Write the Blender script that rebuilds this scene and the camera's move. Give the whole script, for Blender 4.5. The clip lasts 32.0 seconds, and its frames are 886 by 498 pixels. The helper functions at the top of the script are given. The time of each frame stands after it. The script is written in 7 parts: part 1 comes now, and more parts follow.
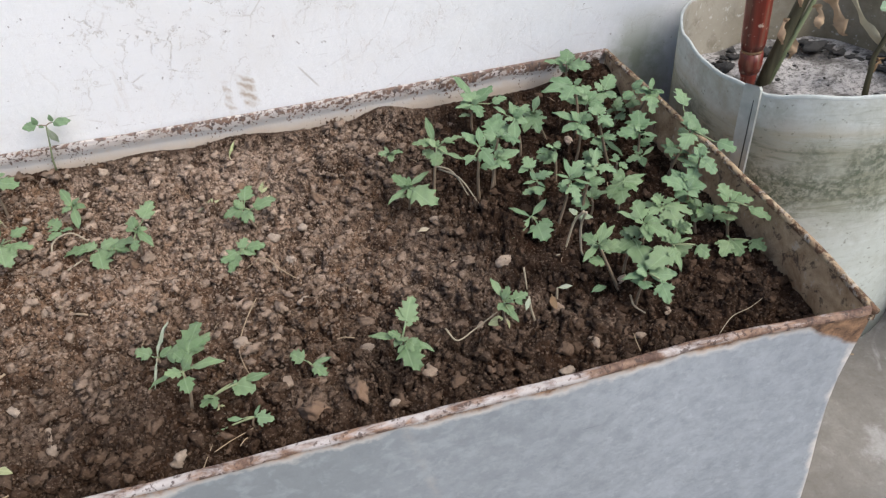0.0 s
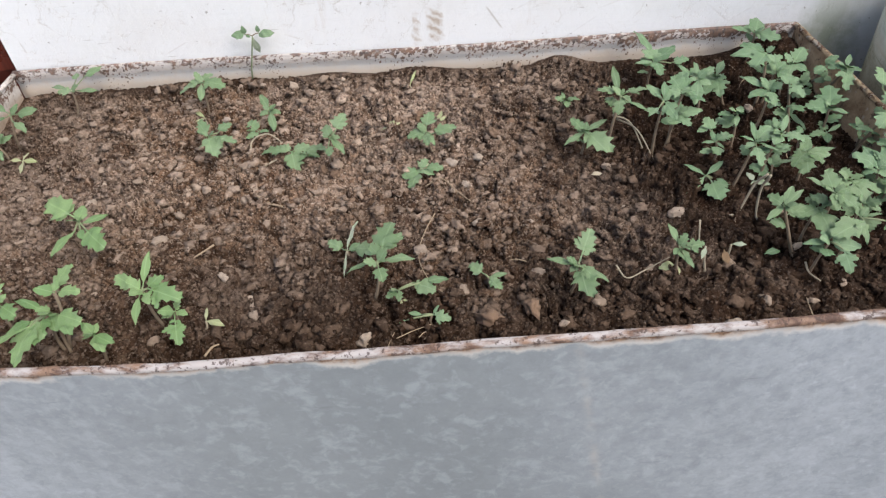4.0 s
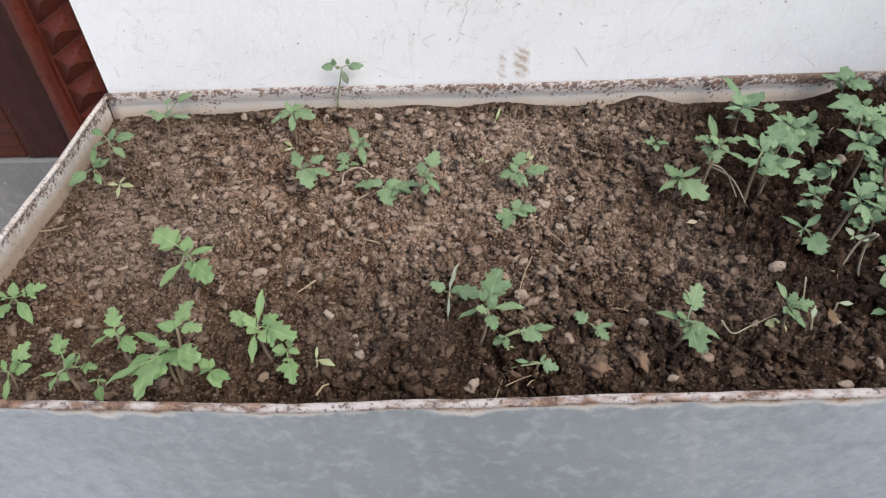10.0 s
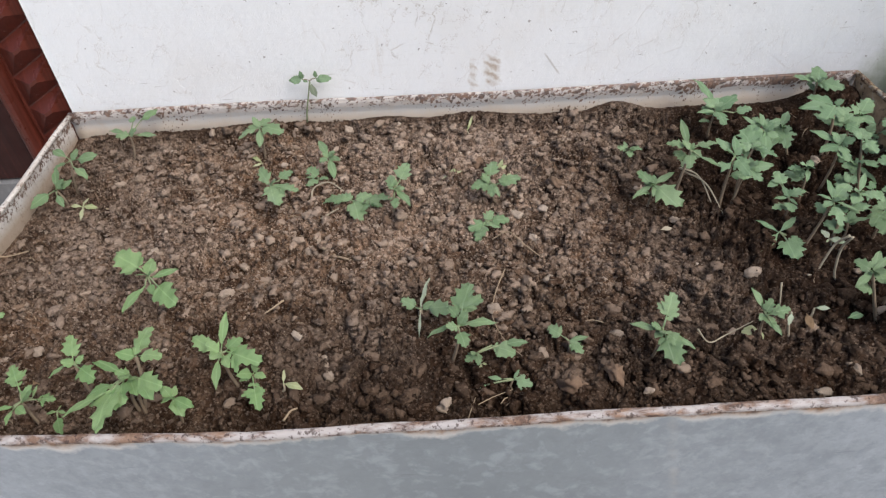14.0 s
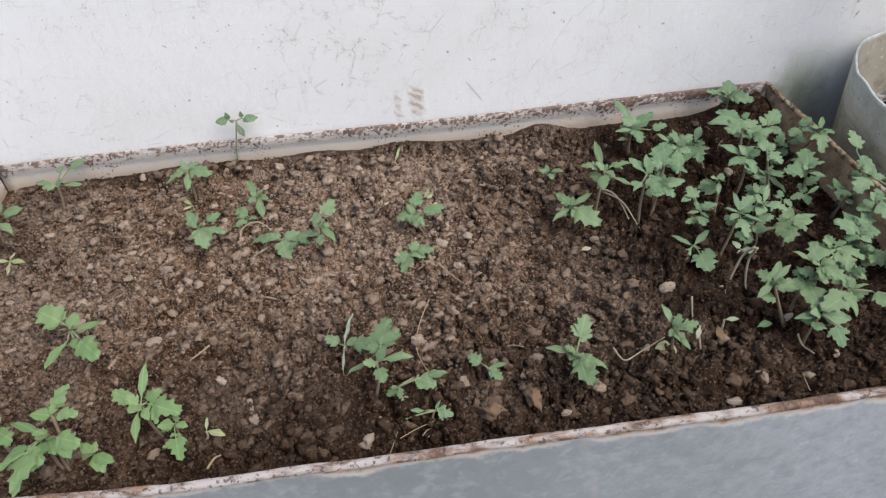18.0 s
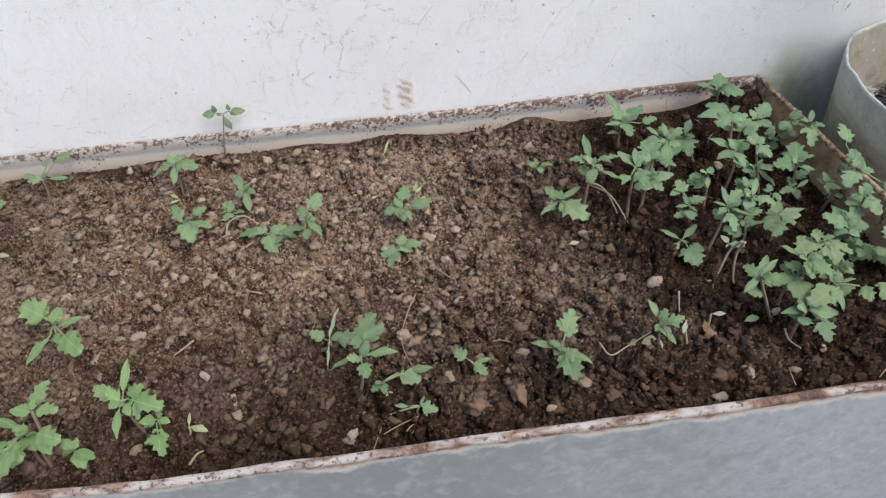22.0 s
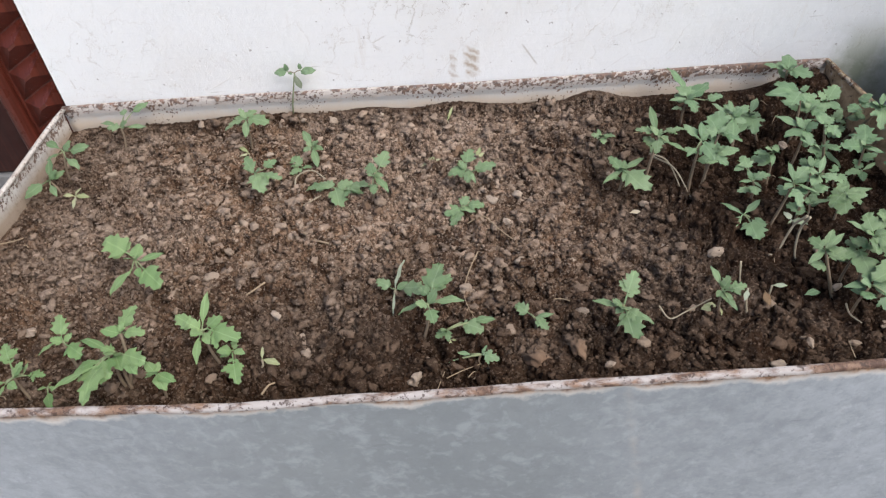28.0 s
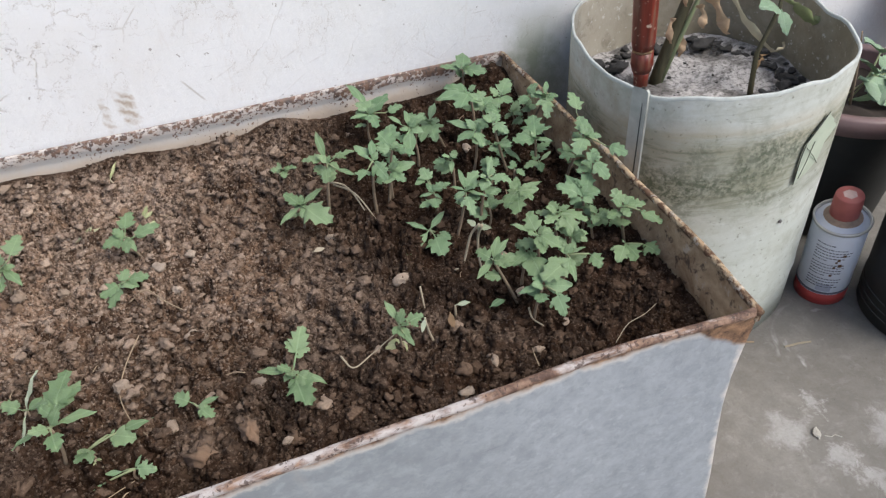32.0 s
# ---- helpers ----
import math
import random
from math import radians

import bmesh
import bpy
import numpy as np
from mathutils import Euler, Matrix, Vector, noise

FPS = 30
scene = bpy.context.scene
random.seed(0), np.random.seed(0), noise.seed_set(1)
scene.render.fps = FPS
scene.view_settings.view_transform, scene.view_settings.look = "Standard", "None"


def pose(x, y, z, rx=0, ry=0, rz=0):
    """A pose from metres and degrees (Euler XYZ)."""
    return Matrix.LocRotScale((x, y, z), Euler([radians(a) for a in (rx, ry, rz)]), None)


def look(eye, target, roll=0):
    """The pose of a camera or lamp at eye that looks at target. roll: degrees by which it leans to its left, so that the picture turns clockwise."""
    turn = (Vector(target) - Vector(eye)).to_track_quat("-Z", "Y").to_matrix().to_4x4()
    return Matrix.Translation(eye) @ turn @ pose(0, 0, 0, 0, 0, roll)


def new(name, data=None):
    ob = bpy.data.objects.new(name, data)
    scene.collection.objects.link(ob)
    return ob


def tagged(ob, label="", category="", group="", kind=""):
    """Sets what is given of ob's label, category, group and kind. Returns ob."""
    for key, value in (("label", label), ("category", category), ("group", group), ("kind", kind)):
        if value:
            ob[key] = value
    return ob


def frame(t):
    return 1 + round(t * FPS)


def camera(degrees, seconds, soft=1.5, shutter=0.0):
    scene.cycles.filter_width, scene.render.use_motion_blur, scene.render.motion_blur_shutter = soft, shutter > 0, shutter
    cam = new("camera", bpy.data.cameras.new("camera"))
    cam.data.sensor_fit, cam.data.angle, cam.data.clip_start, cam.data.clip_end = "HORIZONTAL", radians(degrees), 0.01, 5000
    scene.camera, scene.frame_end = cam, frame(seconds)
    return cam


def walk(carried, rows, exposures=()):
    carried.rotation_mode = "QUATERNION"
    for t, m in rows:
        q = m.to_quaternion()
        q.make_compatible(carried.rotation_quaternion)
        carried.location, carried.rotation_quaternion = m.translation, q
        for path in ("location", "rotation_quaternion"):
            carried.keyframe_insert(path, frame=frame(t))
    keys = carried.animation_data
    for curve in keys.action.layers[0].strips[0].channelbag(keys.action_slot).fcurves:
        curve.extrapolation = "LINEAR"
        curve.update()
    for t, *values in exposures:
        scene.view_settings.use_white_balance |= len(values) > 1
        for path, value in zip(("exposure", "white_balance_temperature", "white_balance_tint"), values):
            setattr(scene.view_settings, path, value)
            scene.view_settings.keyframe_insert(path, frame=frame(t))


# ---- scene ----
cam = camera(66.2, 32.0, soft=1.3)
PATH = [
    (0, (0.767, -0.327, 0.775), (0.933, 1.195, -0.511), -7.7),
    (0.5, (0.763, -0.326, 0.773), (0.936, 1.191, -0.518), -7.1),
    (1, (0.764, -0.331, 0.773), (0.93, 1.187, -0.518), -6.9),
    (1.5, (0.749, -0.34, 0.772), (0.883, 1.173, -0.53), -6.4),
    (2, (0.725, -0.358, 0.768), (0.74, 1.141, -0.556), -6.2),
    (2.5, (0.676, -0.386, 0.777), (0.552, 1.121, -0.533), -6.3),
    (4.5, (0.676, -0.373, 0.769), (0.568, 1.106, -0.573), -5.9),
    (5, (0.663, -0.373, 0.766), (0.514, 1.065, -0.616), -6.3),
    (5.5, (0.594, -0.379, 0.802), (0.291, 1.064, -0.549), -8.7),
    (6, (0.518, -0.403, 0.824), (0.039, 1.003, -0.516), -10.5),
    (6.5, (0.486, -0.406, 0.836), (-0.008, 1.005, -0.492), -9.2),
    (7, (0.481, -0.394, 0.825), (0.035, 1.007, -0.531), -8.0),
    (7.5, (0.479, -0.38, 0.815), (0.052, 1.016, -0.552), -8.1),
    (8, (0.482, -0.377, 0.815), (0.073, 1.031, -0.545), -7.9),
    (8.5, (0.483, -0.377, 0.819), (0.092, 1.035, -0.543), -7.6),
    (9, (0.497, -0.374, 0.821), (0.148, 1.069, -0.519), -7.1),
    (9.5, (0.545, -0.366, 0.819), (0.267, 1.122, -0.488), -6.5),
    (10, (0.591, -0.359, 0.812), (0.429, 1.15, -0.49), -5.0),
    (10.5, (0.607, -0.356, 0.808), (0.462, 1.177, -0.468), -5.2),
    (11, (0.609, -0.348, 0.809), (0.473, 1.172, -0.483), -5.5),
    (11.5, (0.611, -0.343, 0.807), (0.475, 1.173, -0.492), -5.8),
    (12, (0.613, -0.341, 0.805), (0.486, 1.184, -0.482), -5.9),
    (12.5, (0.61, -0.342, 0.807), (0.478, 1.18, -0.484), -5.9),
    (13, (0.612, -0.339, 0.806), (0.477, 1.183, -0.484), -6.0),
    (13.5, (0.61, -0.339, 0.806), (0.486, 1.184, -0.484), -5.7),
    (15.5, (0.609, -0.346, 0.81), (0.454, 1.172, -0.483), -6.7),
    (16, (0.612, -0.343, 0.81), (0.458, 1.176, -0.481), -6.9),
    (16.5, (0.617, -0.34, 0.813), (0.459, 1.178, -0.48), -7.3),
    (17, (0.626, -0.34, 0.815), (0.498, 1.181, -0.478), -7.1),
    (17.5, (0.65, -0.34, 0.823), (0.549, 1.192, -0.459), -7.6),
    (18, (0.67, -0.338, 0.823), (0.615, 1.212, -0.44), -7.7),
    (18.5, (0.683, -0.335, 0.821), (0.661, 1.207, -0.452), -7.2),
    (19, (0.689, -0.335, 0.818), (0.678, 1.211, -0.45), -7.3),
    (19.5, (0.684, -0.332, 0.815), (0.66, 1.202, -0.468), -7.1),
    (20, (0.684, -0.33, 0.817), (0.665, 1.205, -0.465), -7.2),
    (20.5, (0.682, -0.332, 0.817), (0.658, 1.203, -0.465), -6.9),
    (21, (0.681, -0.335, 0.819), (0.643, 1.204, -0.459), -7.2),
    (21.5, (0.682, -0.333, 0.82), (0.641, 1.202, -0.462), -7.5),
    (22, (0.682, -0.334, 0.819), (0.632, 1.203, -0.459), -7.6),
    (22.5, (0.679, -0.33, 0.817), (0.627, 1.198, -0.472), -7.5),
    (23, (0.681, -0.338, 0.817), (0.598, 1.214, -0.442), -8.2),
    (23.5, (0.694, -0.333, 0.819), (0.671, 1.207, -0.457), -7.4),
    (24, (0.699, -0.341, 0.826), (0.661, 1.205, -0.443), -8.0),
    (24.5, (0.683, -0.342, 0.822), (0.641, 1.196, -0.455), -7.1),
    (25, (0.641, -0.348, 0.811), (0.501, 1.167, -0.488), -7.2),
    (25.5, (0.572, -0.379, 0.811), (0.252, 1.091, -0.506), -7.9),
    (27.5, (0.594, -0.37, 0.816), (0.345, 1.095, -0.523), -7.5),
    (28, (0.644, -0.371, 0.811), (0.5, 1.145, -0.486), -6.6),
    (28.5, (0.69, -0.372, 0.786), (0.642, 1.14, -0.522), -6.7),
    (29, (0.729, -0.356, 0.784), (0.847, 1.158, -0.518), -5.9),
    (29.5, (0.772, -0.335, 0.783), (1.057, 1.139, -0.539), -4.6),
    (30, (0.818, -0.313, 0.777), (1.246, 1.116, -0.556), -3.8),
    (30.5, (0.814, -0.314, 0.773), (1.196, 1.134, -0.553), -4.8),
    (31, (0.815, -0.306, 0.774), (1.184, 1.138, -0.56), -5.6),
    (31.5, (0.81, -0.302, 0.773), (1.158, 1.15, -0.557), -6.1),
    (32, (0.812, -0.304, 0.777), (1.163, 1.156, -0.544), -6.2),
]
walk(cam, [(t, look(eye, target, roll)) for t, eye, target, roll in PATH], [(0.0, 0.50), (5.0, 0.57), (9.0, 0.48), (12.0, 0.39), (18.0, 0.33), (24.5, 0.36), (28.0, 0.48), (29.0, 0.53), (32.0, 0.48)])

# ---- light ----
world = bpy.data.worlds.new("sky")
scene.world = world
world.use_nodes = True
wn = world.node_tree
sky = wn.nodes.new("ShaderNodeTexSky")
sky.sky_type, sky.sun_disc = "NISHITA", False
sky.sun_elevation, sky.sun_rotation = radians(50), radians(133)
sky.air_density, sky.dust_density, sky.ozone_density = 1.0, 2.2, 1.0
wn.links.new(sky.outputs[0], wn.nodes["Background"].inputs[0])
wn.nodes["Background"].inputs[1].default_value = 0.12
sun = new("sun", bpy.data.lights.new("sun", "SUN"))
sun.data.energy, sun.data.angle, sun.data.color = 2.1, radians(40), (1.0, 0.955, 0.90)
sun.matrix_world = look((3.3, -2.3, 4.6), (0.5, 0.3, 0.3))


# ---- materials ----
class Mat:
    """A principled material with short calls for its nodes."""

    def __init__(self, name, rough=0.8, metal=0.0, coords="Object"):
        self.m = bpy.data.materials.new(name)
        self.m.use_nodes = True
        self.t = self.m.node_tree
        self.b = self.t.nodes["Principled BSDF"]
        self.b.inputs["Roughness"].default_value = rough
        self.b.inputs["Metallic"].default_value = metal
        self.co = self.t.nodes.new("ShaderNodeTexCoord").outputs[coords]

    def put(self, node, key, value):
        if value is None:
            return
        if isinstance(value, bpy.types.NodeSocket):
            self.t.links.new(value, node.inputs[key])
        else:
            node.inputs[key].default_value = value

    def scaled(self, sx, sy, sz):
        n = self.t.nodes.new("ShaderNodeMapping")
        self.t.links.new(self.co, n.inputs[0])
        n.inputs["Scale"].default_value = (sx, sy, sz)
        return n.outputs[0]

    def noise(self, scale, detail=4.0, rough=0.6, vector=None, distort=0.0):
        n = self.t.nodes.new("ShaderNodeTexNoise")
        self.put(n, "Vector", vector or self.co)
        self.put(n, "Scale", scale), self.put(n, "Detail", detail), self.put(n, "Roughness", rough), self.put(n, "Distortion", distort)
        return n.outputs["Fac"]

    def voronoi(self, scale, feature="F1", vector=None, out="Distance"):
        n = self.t.nodes.new("ShaderNodeTexVoronoi")
        n.feature = feature
        self.put(n, "Vector", vector or self.co), self.put(n, "Scale", scale)
        return n.outputs[out]

    def ramp(self, fac, *stops):
        n = self.t.nodes.new("ShaderNodeValToRGB")
        self.put(n, 0, fac)
        while len(n.color_ramp.elements) < len(stops):
            n.color_ramp.elements.new(0.5)
        for e, (p, c) in zip(n.color_ramp.elements, stops):
            e.position = p
            e.color = (c, c, c, 1) if isinstance(c, (int, float)) else (*c, 1)
        return n.outputs[0]

    def mix(self, fac, a, b, blend="MIX"):
        n = self.t.nodes.new("ShaderNodeMix")
        n.data_type, n.blend_type = "RGBA", blend
        for key, v in ((0, fac), (6, a), (7, b)):
            if isinstance(v, tuple):
                v = (*v, 1)
            self.put(n, key, v)
        return n.outputs[2]

    def math(self, op, a, b=0.0, c=0.0, clamp=False):
        n = self.t.nodes.new("ShaderNodeMath")
        n.operation, n.use_clamp = op, clamp
        self.put(n, 0, a), self.put(n, 1, b), self.put(n, 2, c)
        return n.outputs[0]

    def axis(self, i):
        n = self.t.nodes.new("ShaderNodeSeparateXYZ")
        self.t.links.new(self.co, n.inputs[0])
        return n.outputs[i]

    def band(self, v, a, b):
        """0 at a, 1 at b, straight between."""
        n = self.t.nodes.new("ShaderNodeMapRange")
        self.put(n, 0, v), self.put(n, 1, a), self.put(n, 2, b)
        return n.outputs[0]

    def random(self):
        return self.t.nodes.new("ShaderNodeObjectInfo").outputs["Random"]

    def island(self):
        return self.t.nodes.new("ShaderNodeNewGeometry").outputs["Random Per Island"]

    def done(self, color, bump=None, height=0.002, strength=0.6, rough=None):
        self.put(self.b, "Base Color", (*color, 1) if isinstance(color, tuple) else color)
        self.put(self.b, "Roughness", rough)
        if bump is not None:
            n = self.t.nodes.new("ShaderNodeBump")
            self.put(n, "Height", bump)
            n.inputs["Distance"].default_value, n.inputs["Strength"].default_value = height, strength
            self.t.links.new(n.outputs[0], self.b.inputs["Normal"])
        return self.m


def make_plaster():
    m = Mat("white_plaster", 0.75)
    x, z = m.axis(0), m.axis(2)
    base = m.mix(m.noise(3.5, 4), (0.89, 0.89, 0.89), (0.835, 0.842, 0.855))
    # yellowed patches, and the tub's soft shadow on the wall painted in as grey
    base = m.mix(m.ramp(m.noise(5.5, 5, 0.6, distort=0.4), (0.50, 0.0), (0.78, 0.30)), base, (0.70, 0.65, 0.585))
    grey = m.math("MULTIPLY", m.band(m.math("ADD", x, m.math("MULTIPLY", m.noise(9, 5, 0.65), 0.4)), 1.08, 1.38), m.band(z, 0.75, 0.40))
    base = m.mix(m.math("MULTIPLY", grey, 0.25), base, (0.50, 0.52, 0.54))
    # old brush strokes, level and fine
    brush = m.noise(1, 6, 0.72, m.scaled(24, 24, 260), 0.25)
    base = m.mix(m.math("MULTIPLY", m.ramp(brush, (0.54, 0.0), (0.70, 0.20)), m.ramp(m.noise(7, 3), (0.35, 0.2), (0.65, 1.0))), base, (0.62, 0.62, 0.62))
    thin = m.ramp(m.noise(1, 3, 0.55, m.scaled(16, 16, 330), 0.3), (0.67, 0.0), (0.71, 0.55))
    base = m.mix(m.math("MULTIPLY", thin, m.ramp(m.noise(8, 3), (0.46, 0.0), (0.60, 1.0))), base, (0.50, 0.48, 0.46))
    # a net of hair cracks, strongest in patches
    warped = m.mix(0.10, m.co, m.noise(22, 5, 0.7))
    net = m.ramp(m.voronoi(31, "DISTANCE_TO_EDGE", warped), (0.0, 1.0), (0.035, 0.0))
    net = m.math("MULTIPLY", net, m.ramp(m.noise(30, 4, 0.7), (0.42, 0.0), (0.60, 1.0)))
    where = m.ramp(m.noise(4.2, 3, 0.55), (0.40, 0.10), (0.66, 0.85))
    cluster = m.math("MULTIPLY", m.band(m.math("ABSOLUTE", m.math("SUBTRACT", x, 0.62)), 0.22, 0.06), m.band(z, 0.37, 0.42))
    net = m.math("MULTIPLY", net, m.math("ADD", m.math("MULTIPLY", where, 0.55), m.math("MULTIPLY", cluster, 0.32)))
    base = m.mix(net, base, (0.42, 0.36, 0.30))
    line = m.ramp(m.voronoi(15, "DISTANCE_TO_EDGE", m.mix(0.16, m.co, m.noise(14, 5, 0.7))), (0.0, 1.0), (0.028, 0.0))
    line = m.math("MULTIPLY", line, m.ramp(m.noise(17, 4, 0.65), (0.56, 0.0), (0.66, 0.24)))
    base = m.mix(line, base, (0.46, 0.39, 0.33))
    # rusty runs
    drip = m.math("MULTIPLY", m.ramp(m.noise(1, 5, 0.65, m.scaled(60, 60, 9), 0.6), (0.58, 0.0), (0.70, 0.45)), m.ramp(m.noise(4.5, 3), (0.52, 0.0), (0.66, 1.0)))
    base = m.mix(drip, base, (0.56, 0.46, 0.36))
    # a brown scribble with rungs, its fainter neighbour and a slanting scratch
    shake = m.math("MULTIPLY", m.math("SUBTRACT", m.noise(70, 5, 0.7), 0.5), 0.022)
    rungs = m.math("ADD", m.math("MULTIPLY", m.math("SINE", m.math("ADD", m.math("ADD", m.math("MULTIPLY", z, 470.0), m.math("MULTIPLY", x, 260.0)), m.math("MULTIPLY", m.noise(60, 4), 11.0))), 0.35), 0.55)
    for cx, half, z0, z1, deep in ((0.629, 0.013, 0.350, 0.396, 0.85), (0.601, 0.006, 0.346, 0.390, 0.55)):
        off = m.math("ADD", m.math("ABSOLUTE", m.math("SUBTRACT", x, cx)), shake)
        lit = m.math("MULTIPLY", m.band(off, half, half * 0.45), m.math("MULTIPLY", m.band(m.math("ADD", z, shake), z0 - 0.004, z0 + 0.004), m.band(m.math("ADD", z, shake), z1 + 0.006, z1 - 0.008)))
        base = m.mix(m.math("MULTIPLY", m.math("MULTIPLY", lit, rungs), deep), base, (0.40, 0.29, 0.19))
    slant = m.math("ABSOLUTE", m.math("ADD", m.math("MULTIPLY", m.math("SUBTRACT", x, 0.713), 0.84), m.math("MULTIPLY", m.math("SUBTRACT", z, 0.3765), 0.54)))
    slant = m.math("MULTIPLY", m.band(slant, 0.0018, 0.0006), m.band(m.math("ABSOLUTE", m.math("SUBTRACT", z, 0.3765)), 0.018, 0.012))
    base = m.mix(m.math("MULTIPLY", slant, 0.5), base, (0.42, 0.38, 0.33))
    specks = m.ramp(m.noise(130, 2, 0.5), (0.735, 0.0), (0.76, 0.7))
    base = m.mix(specks, base, (0.30, 0.26, 0.24))
    # green growth in the gap beside the tub
    gap = m.math("ADD", m.math("ABSOLUTE", m.math("SUBTRACT", x, 1.185)), m.math("MULTIPLY", m.math("SUBTRACT", m.noise(28, 5, 0.7), 0.5), 0.10))
    gap = m.math("MULTIPLY", m.band(gap, 0.055, 0.01), m.band(z, 0.40, 0.32))
    base = m.mix(m.math("MULTIPLY", gap, 0.7), base, (0.22, 0.27, 0.13))
    h = m.math("ADD", m.math("MULTIPLY", brush, 0.28), m.math("MULTIPLY", m.noise(40, 6, 0.7), 0.6))
    h = m.math("SUBTRACT", h, m.math("MULTIPLY", m.math("ADD", net, line), 0.5))
    return m.done(base, h, 0.0020, 0.9)


def make_concrete(name, light, dark, blotch, scale=1.0, door_tone=None):
    m = Mat(name, 0.88)
    low = dark
    if door_tone:
        # a paler tone towards the door, with an uneven edge
        edge = m.math("ADD", m.axis(0), m.math("MULTIPLY", m.math("SUBTRACT", m.noise(4, 4), 0.5), 0.25))
        f = m.band(edge, 0.55, 0.15)
        light, dark = m.mix(f, light, door_tone), m.mix(f, dark, tuple(0.74 * c for c in door_tone))
    big = m.ramp(m.noise(6.5 * scale, 8, 0.72, distort=0.3), (0.36, 0.0), (0.64, 1.0))
    mid = m.ramp(m.noise(14 * scale, 6, 0.7, distort=0.4), (0.35, 0.0), (0.7, 1.0))
    base = m.mix(big, dark, light)
    base = m.mix(m.math("MULTIPLY", mid, 0.7), base, dark)
    if door_tone:
        damp = m.math("MULTIPLY", m.band(m.math("ABSOLUTE", m.math("ADD", m.axis(0), 0.07)), 0.16, 0.03), m.ramp(m.noise(9, 5, 0.65, distort=0.6), (0.46, 0.0), (0.54, 0.8)))
        base = m.mix(m.math("MULTIPLY", damp, m.band(m.axis(1), 0.3, 0.15)), base, (0.20, 0.175, 0.14))
    splash = m.ramp(m.noise(7.5 * scale, 4, 0.55, distort=1.2), (0.66, 0.0), (0.70, 0.8))
    base = m.mix(splash, base, blotch)
    if door_tone:
        for cx, cy, r in ((1.318, 0.052, 0.036), (1.355, 0.0, 0.026), (1.44, 0.004, 0.042), (1.37, -0.035, 0.022), (1.495, 0.032, 0.022), (1.475, -0.02, 0.03), (1.375, 0.075, 0.018)):
            far = m.math("ADD", m.math("ABSOLUTE", m.math("SUBTRACT", m.axis(0), cx)), m.math("ABSOLUTE", m.math("SUBTRACT", m.axis(1), cy)))
            far = m.math("ADD", far, m.math("MULTIPLY", m.math("SUBTRACT", m.noise(60, 6, 0.75, distort=0.5), 0.5), 0.09))
            base = m.mix(m.math("MULTIPLY", m.band(far, r * 1.1, r * 0.55), 0.72), base, blotch)
        for cx, cy, r in ((-0.205, 0.125, 0.036), (-0.165, 0.095, 0.045), (-0.02, 0.06, 0.05), (-0.06, 0.10, 0.05), (-0.275, 0.075, 0.022), (-0.24, 0.0, 0.03), (-0.11, 0.16, 0.03)):
            far = m.math("ADD", m.math("ABSOLUTE", m.math("SUBTRACT", m.axis(0), cx)), m.math("ABSOLUTE", m.math("SUBTRACT", m.axis(1), cy)))
            far = m.math("ADD", far, m.math("MULTIPLY", m.math("SUBTRACT", m.noise(36, 6, 0.75, distort=0.5), 0.5), 0.12))
            base = m.mix(m.math("MULTIPLY", m.band(far, r * 1.2, r * 0.5), 0.72), base, (0.175, 0.155, 0.125))
        dot = m.ramp(m.noise(75, 6, 0.75, distort=0.4), (0.52, 0.0), (0.68, 0.34))
        base = m.mix(dot, base, (0.15, 0.132, 0.105))
        spot = m.ramp(m.noise(48, 5, 0.7, distort=0.6), (0.60, 0.0), (0.72, 0.30))
        base = m.mix(spot, base, (0.56, 0.545, 0.51))
    scuff = m.ramp(m.noise(33 * scale, 6, 0.72, distort=0.8), (0.56, 0.0), (0.72, 0.35))
    base = m.mix(scuff, base, blotch)
    pits = m.ramp(m.noise(160, 4, 0.6), (0.29, 1.0), (0.35, 0.0))
    base = m.mix(m.math("MULTIPLY", pits, 0.4), base, (0.10, 0.09, 0.08))
    drops = m.ramp(m.noise(95, 2, 0.4), (0.73, 0.0), (0.755, 0.0 if door_tone else 0.7))
    base = m.mix(drops, base, (0.72, 0.71, 0.69))
    veil = m.ramp(m.noise(2.3, 8, 0.7, distort=0.25), (0.47, 0.0), (0.56, 1.0))
    base = m.mix(m.math("MULTIPLY", veil, 0.35), base, tuple(0.85 * c for c in low))
    base = m.mix(m.math("MULTIPLY", m.noise(260, 4, 0.7), 0.5), base, tuple(0.6 * c for c in low))
    h = m.math("ADD", m.math("MULTIPLY", m.noise(55, 6, 0.7), 0.7), m.math("MULTIPLY", big, 0.3))
    h = m.math("SUBTRACT", h, m.math("MULTIPLY", pits, 0.5))
    return m.done(base, h, 0.003, 0.6)


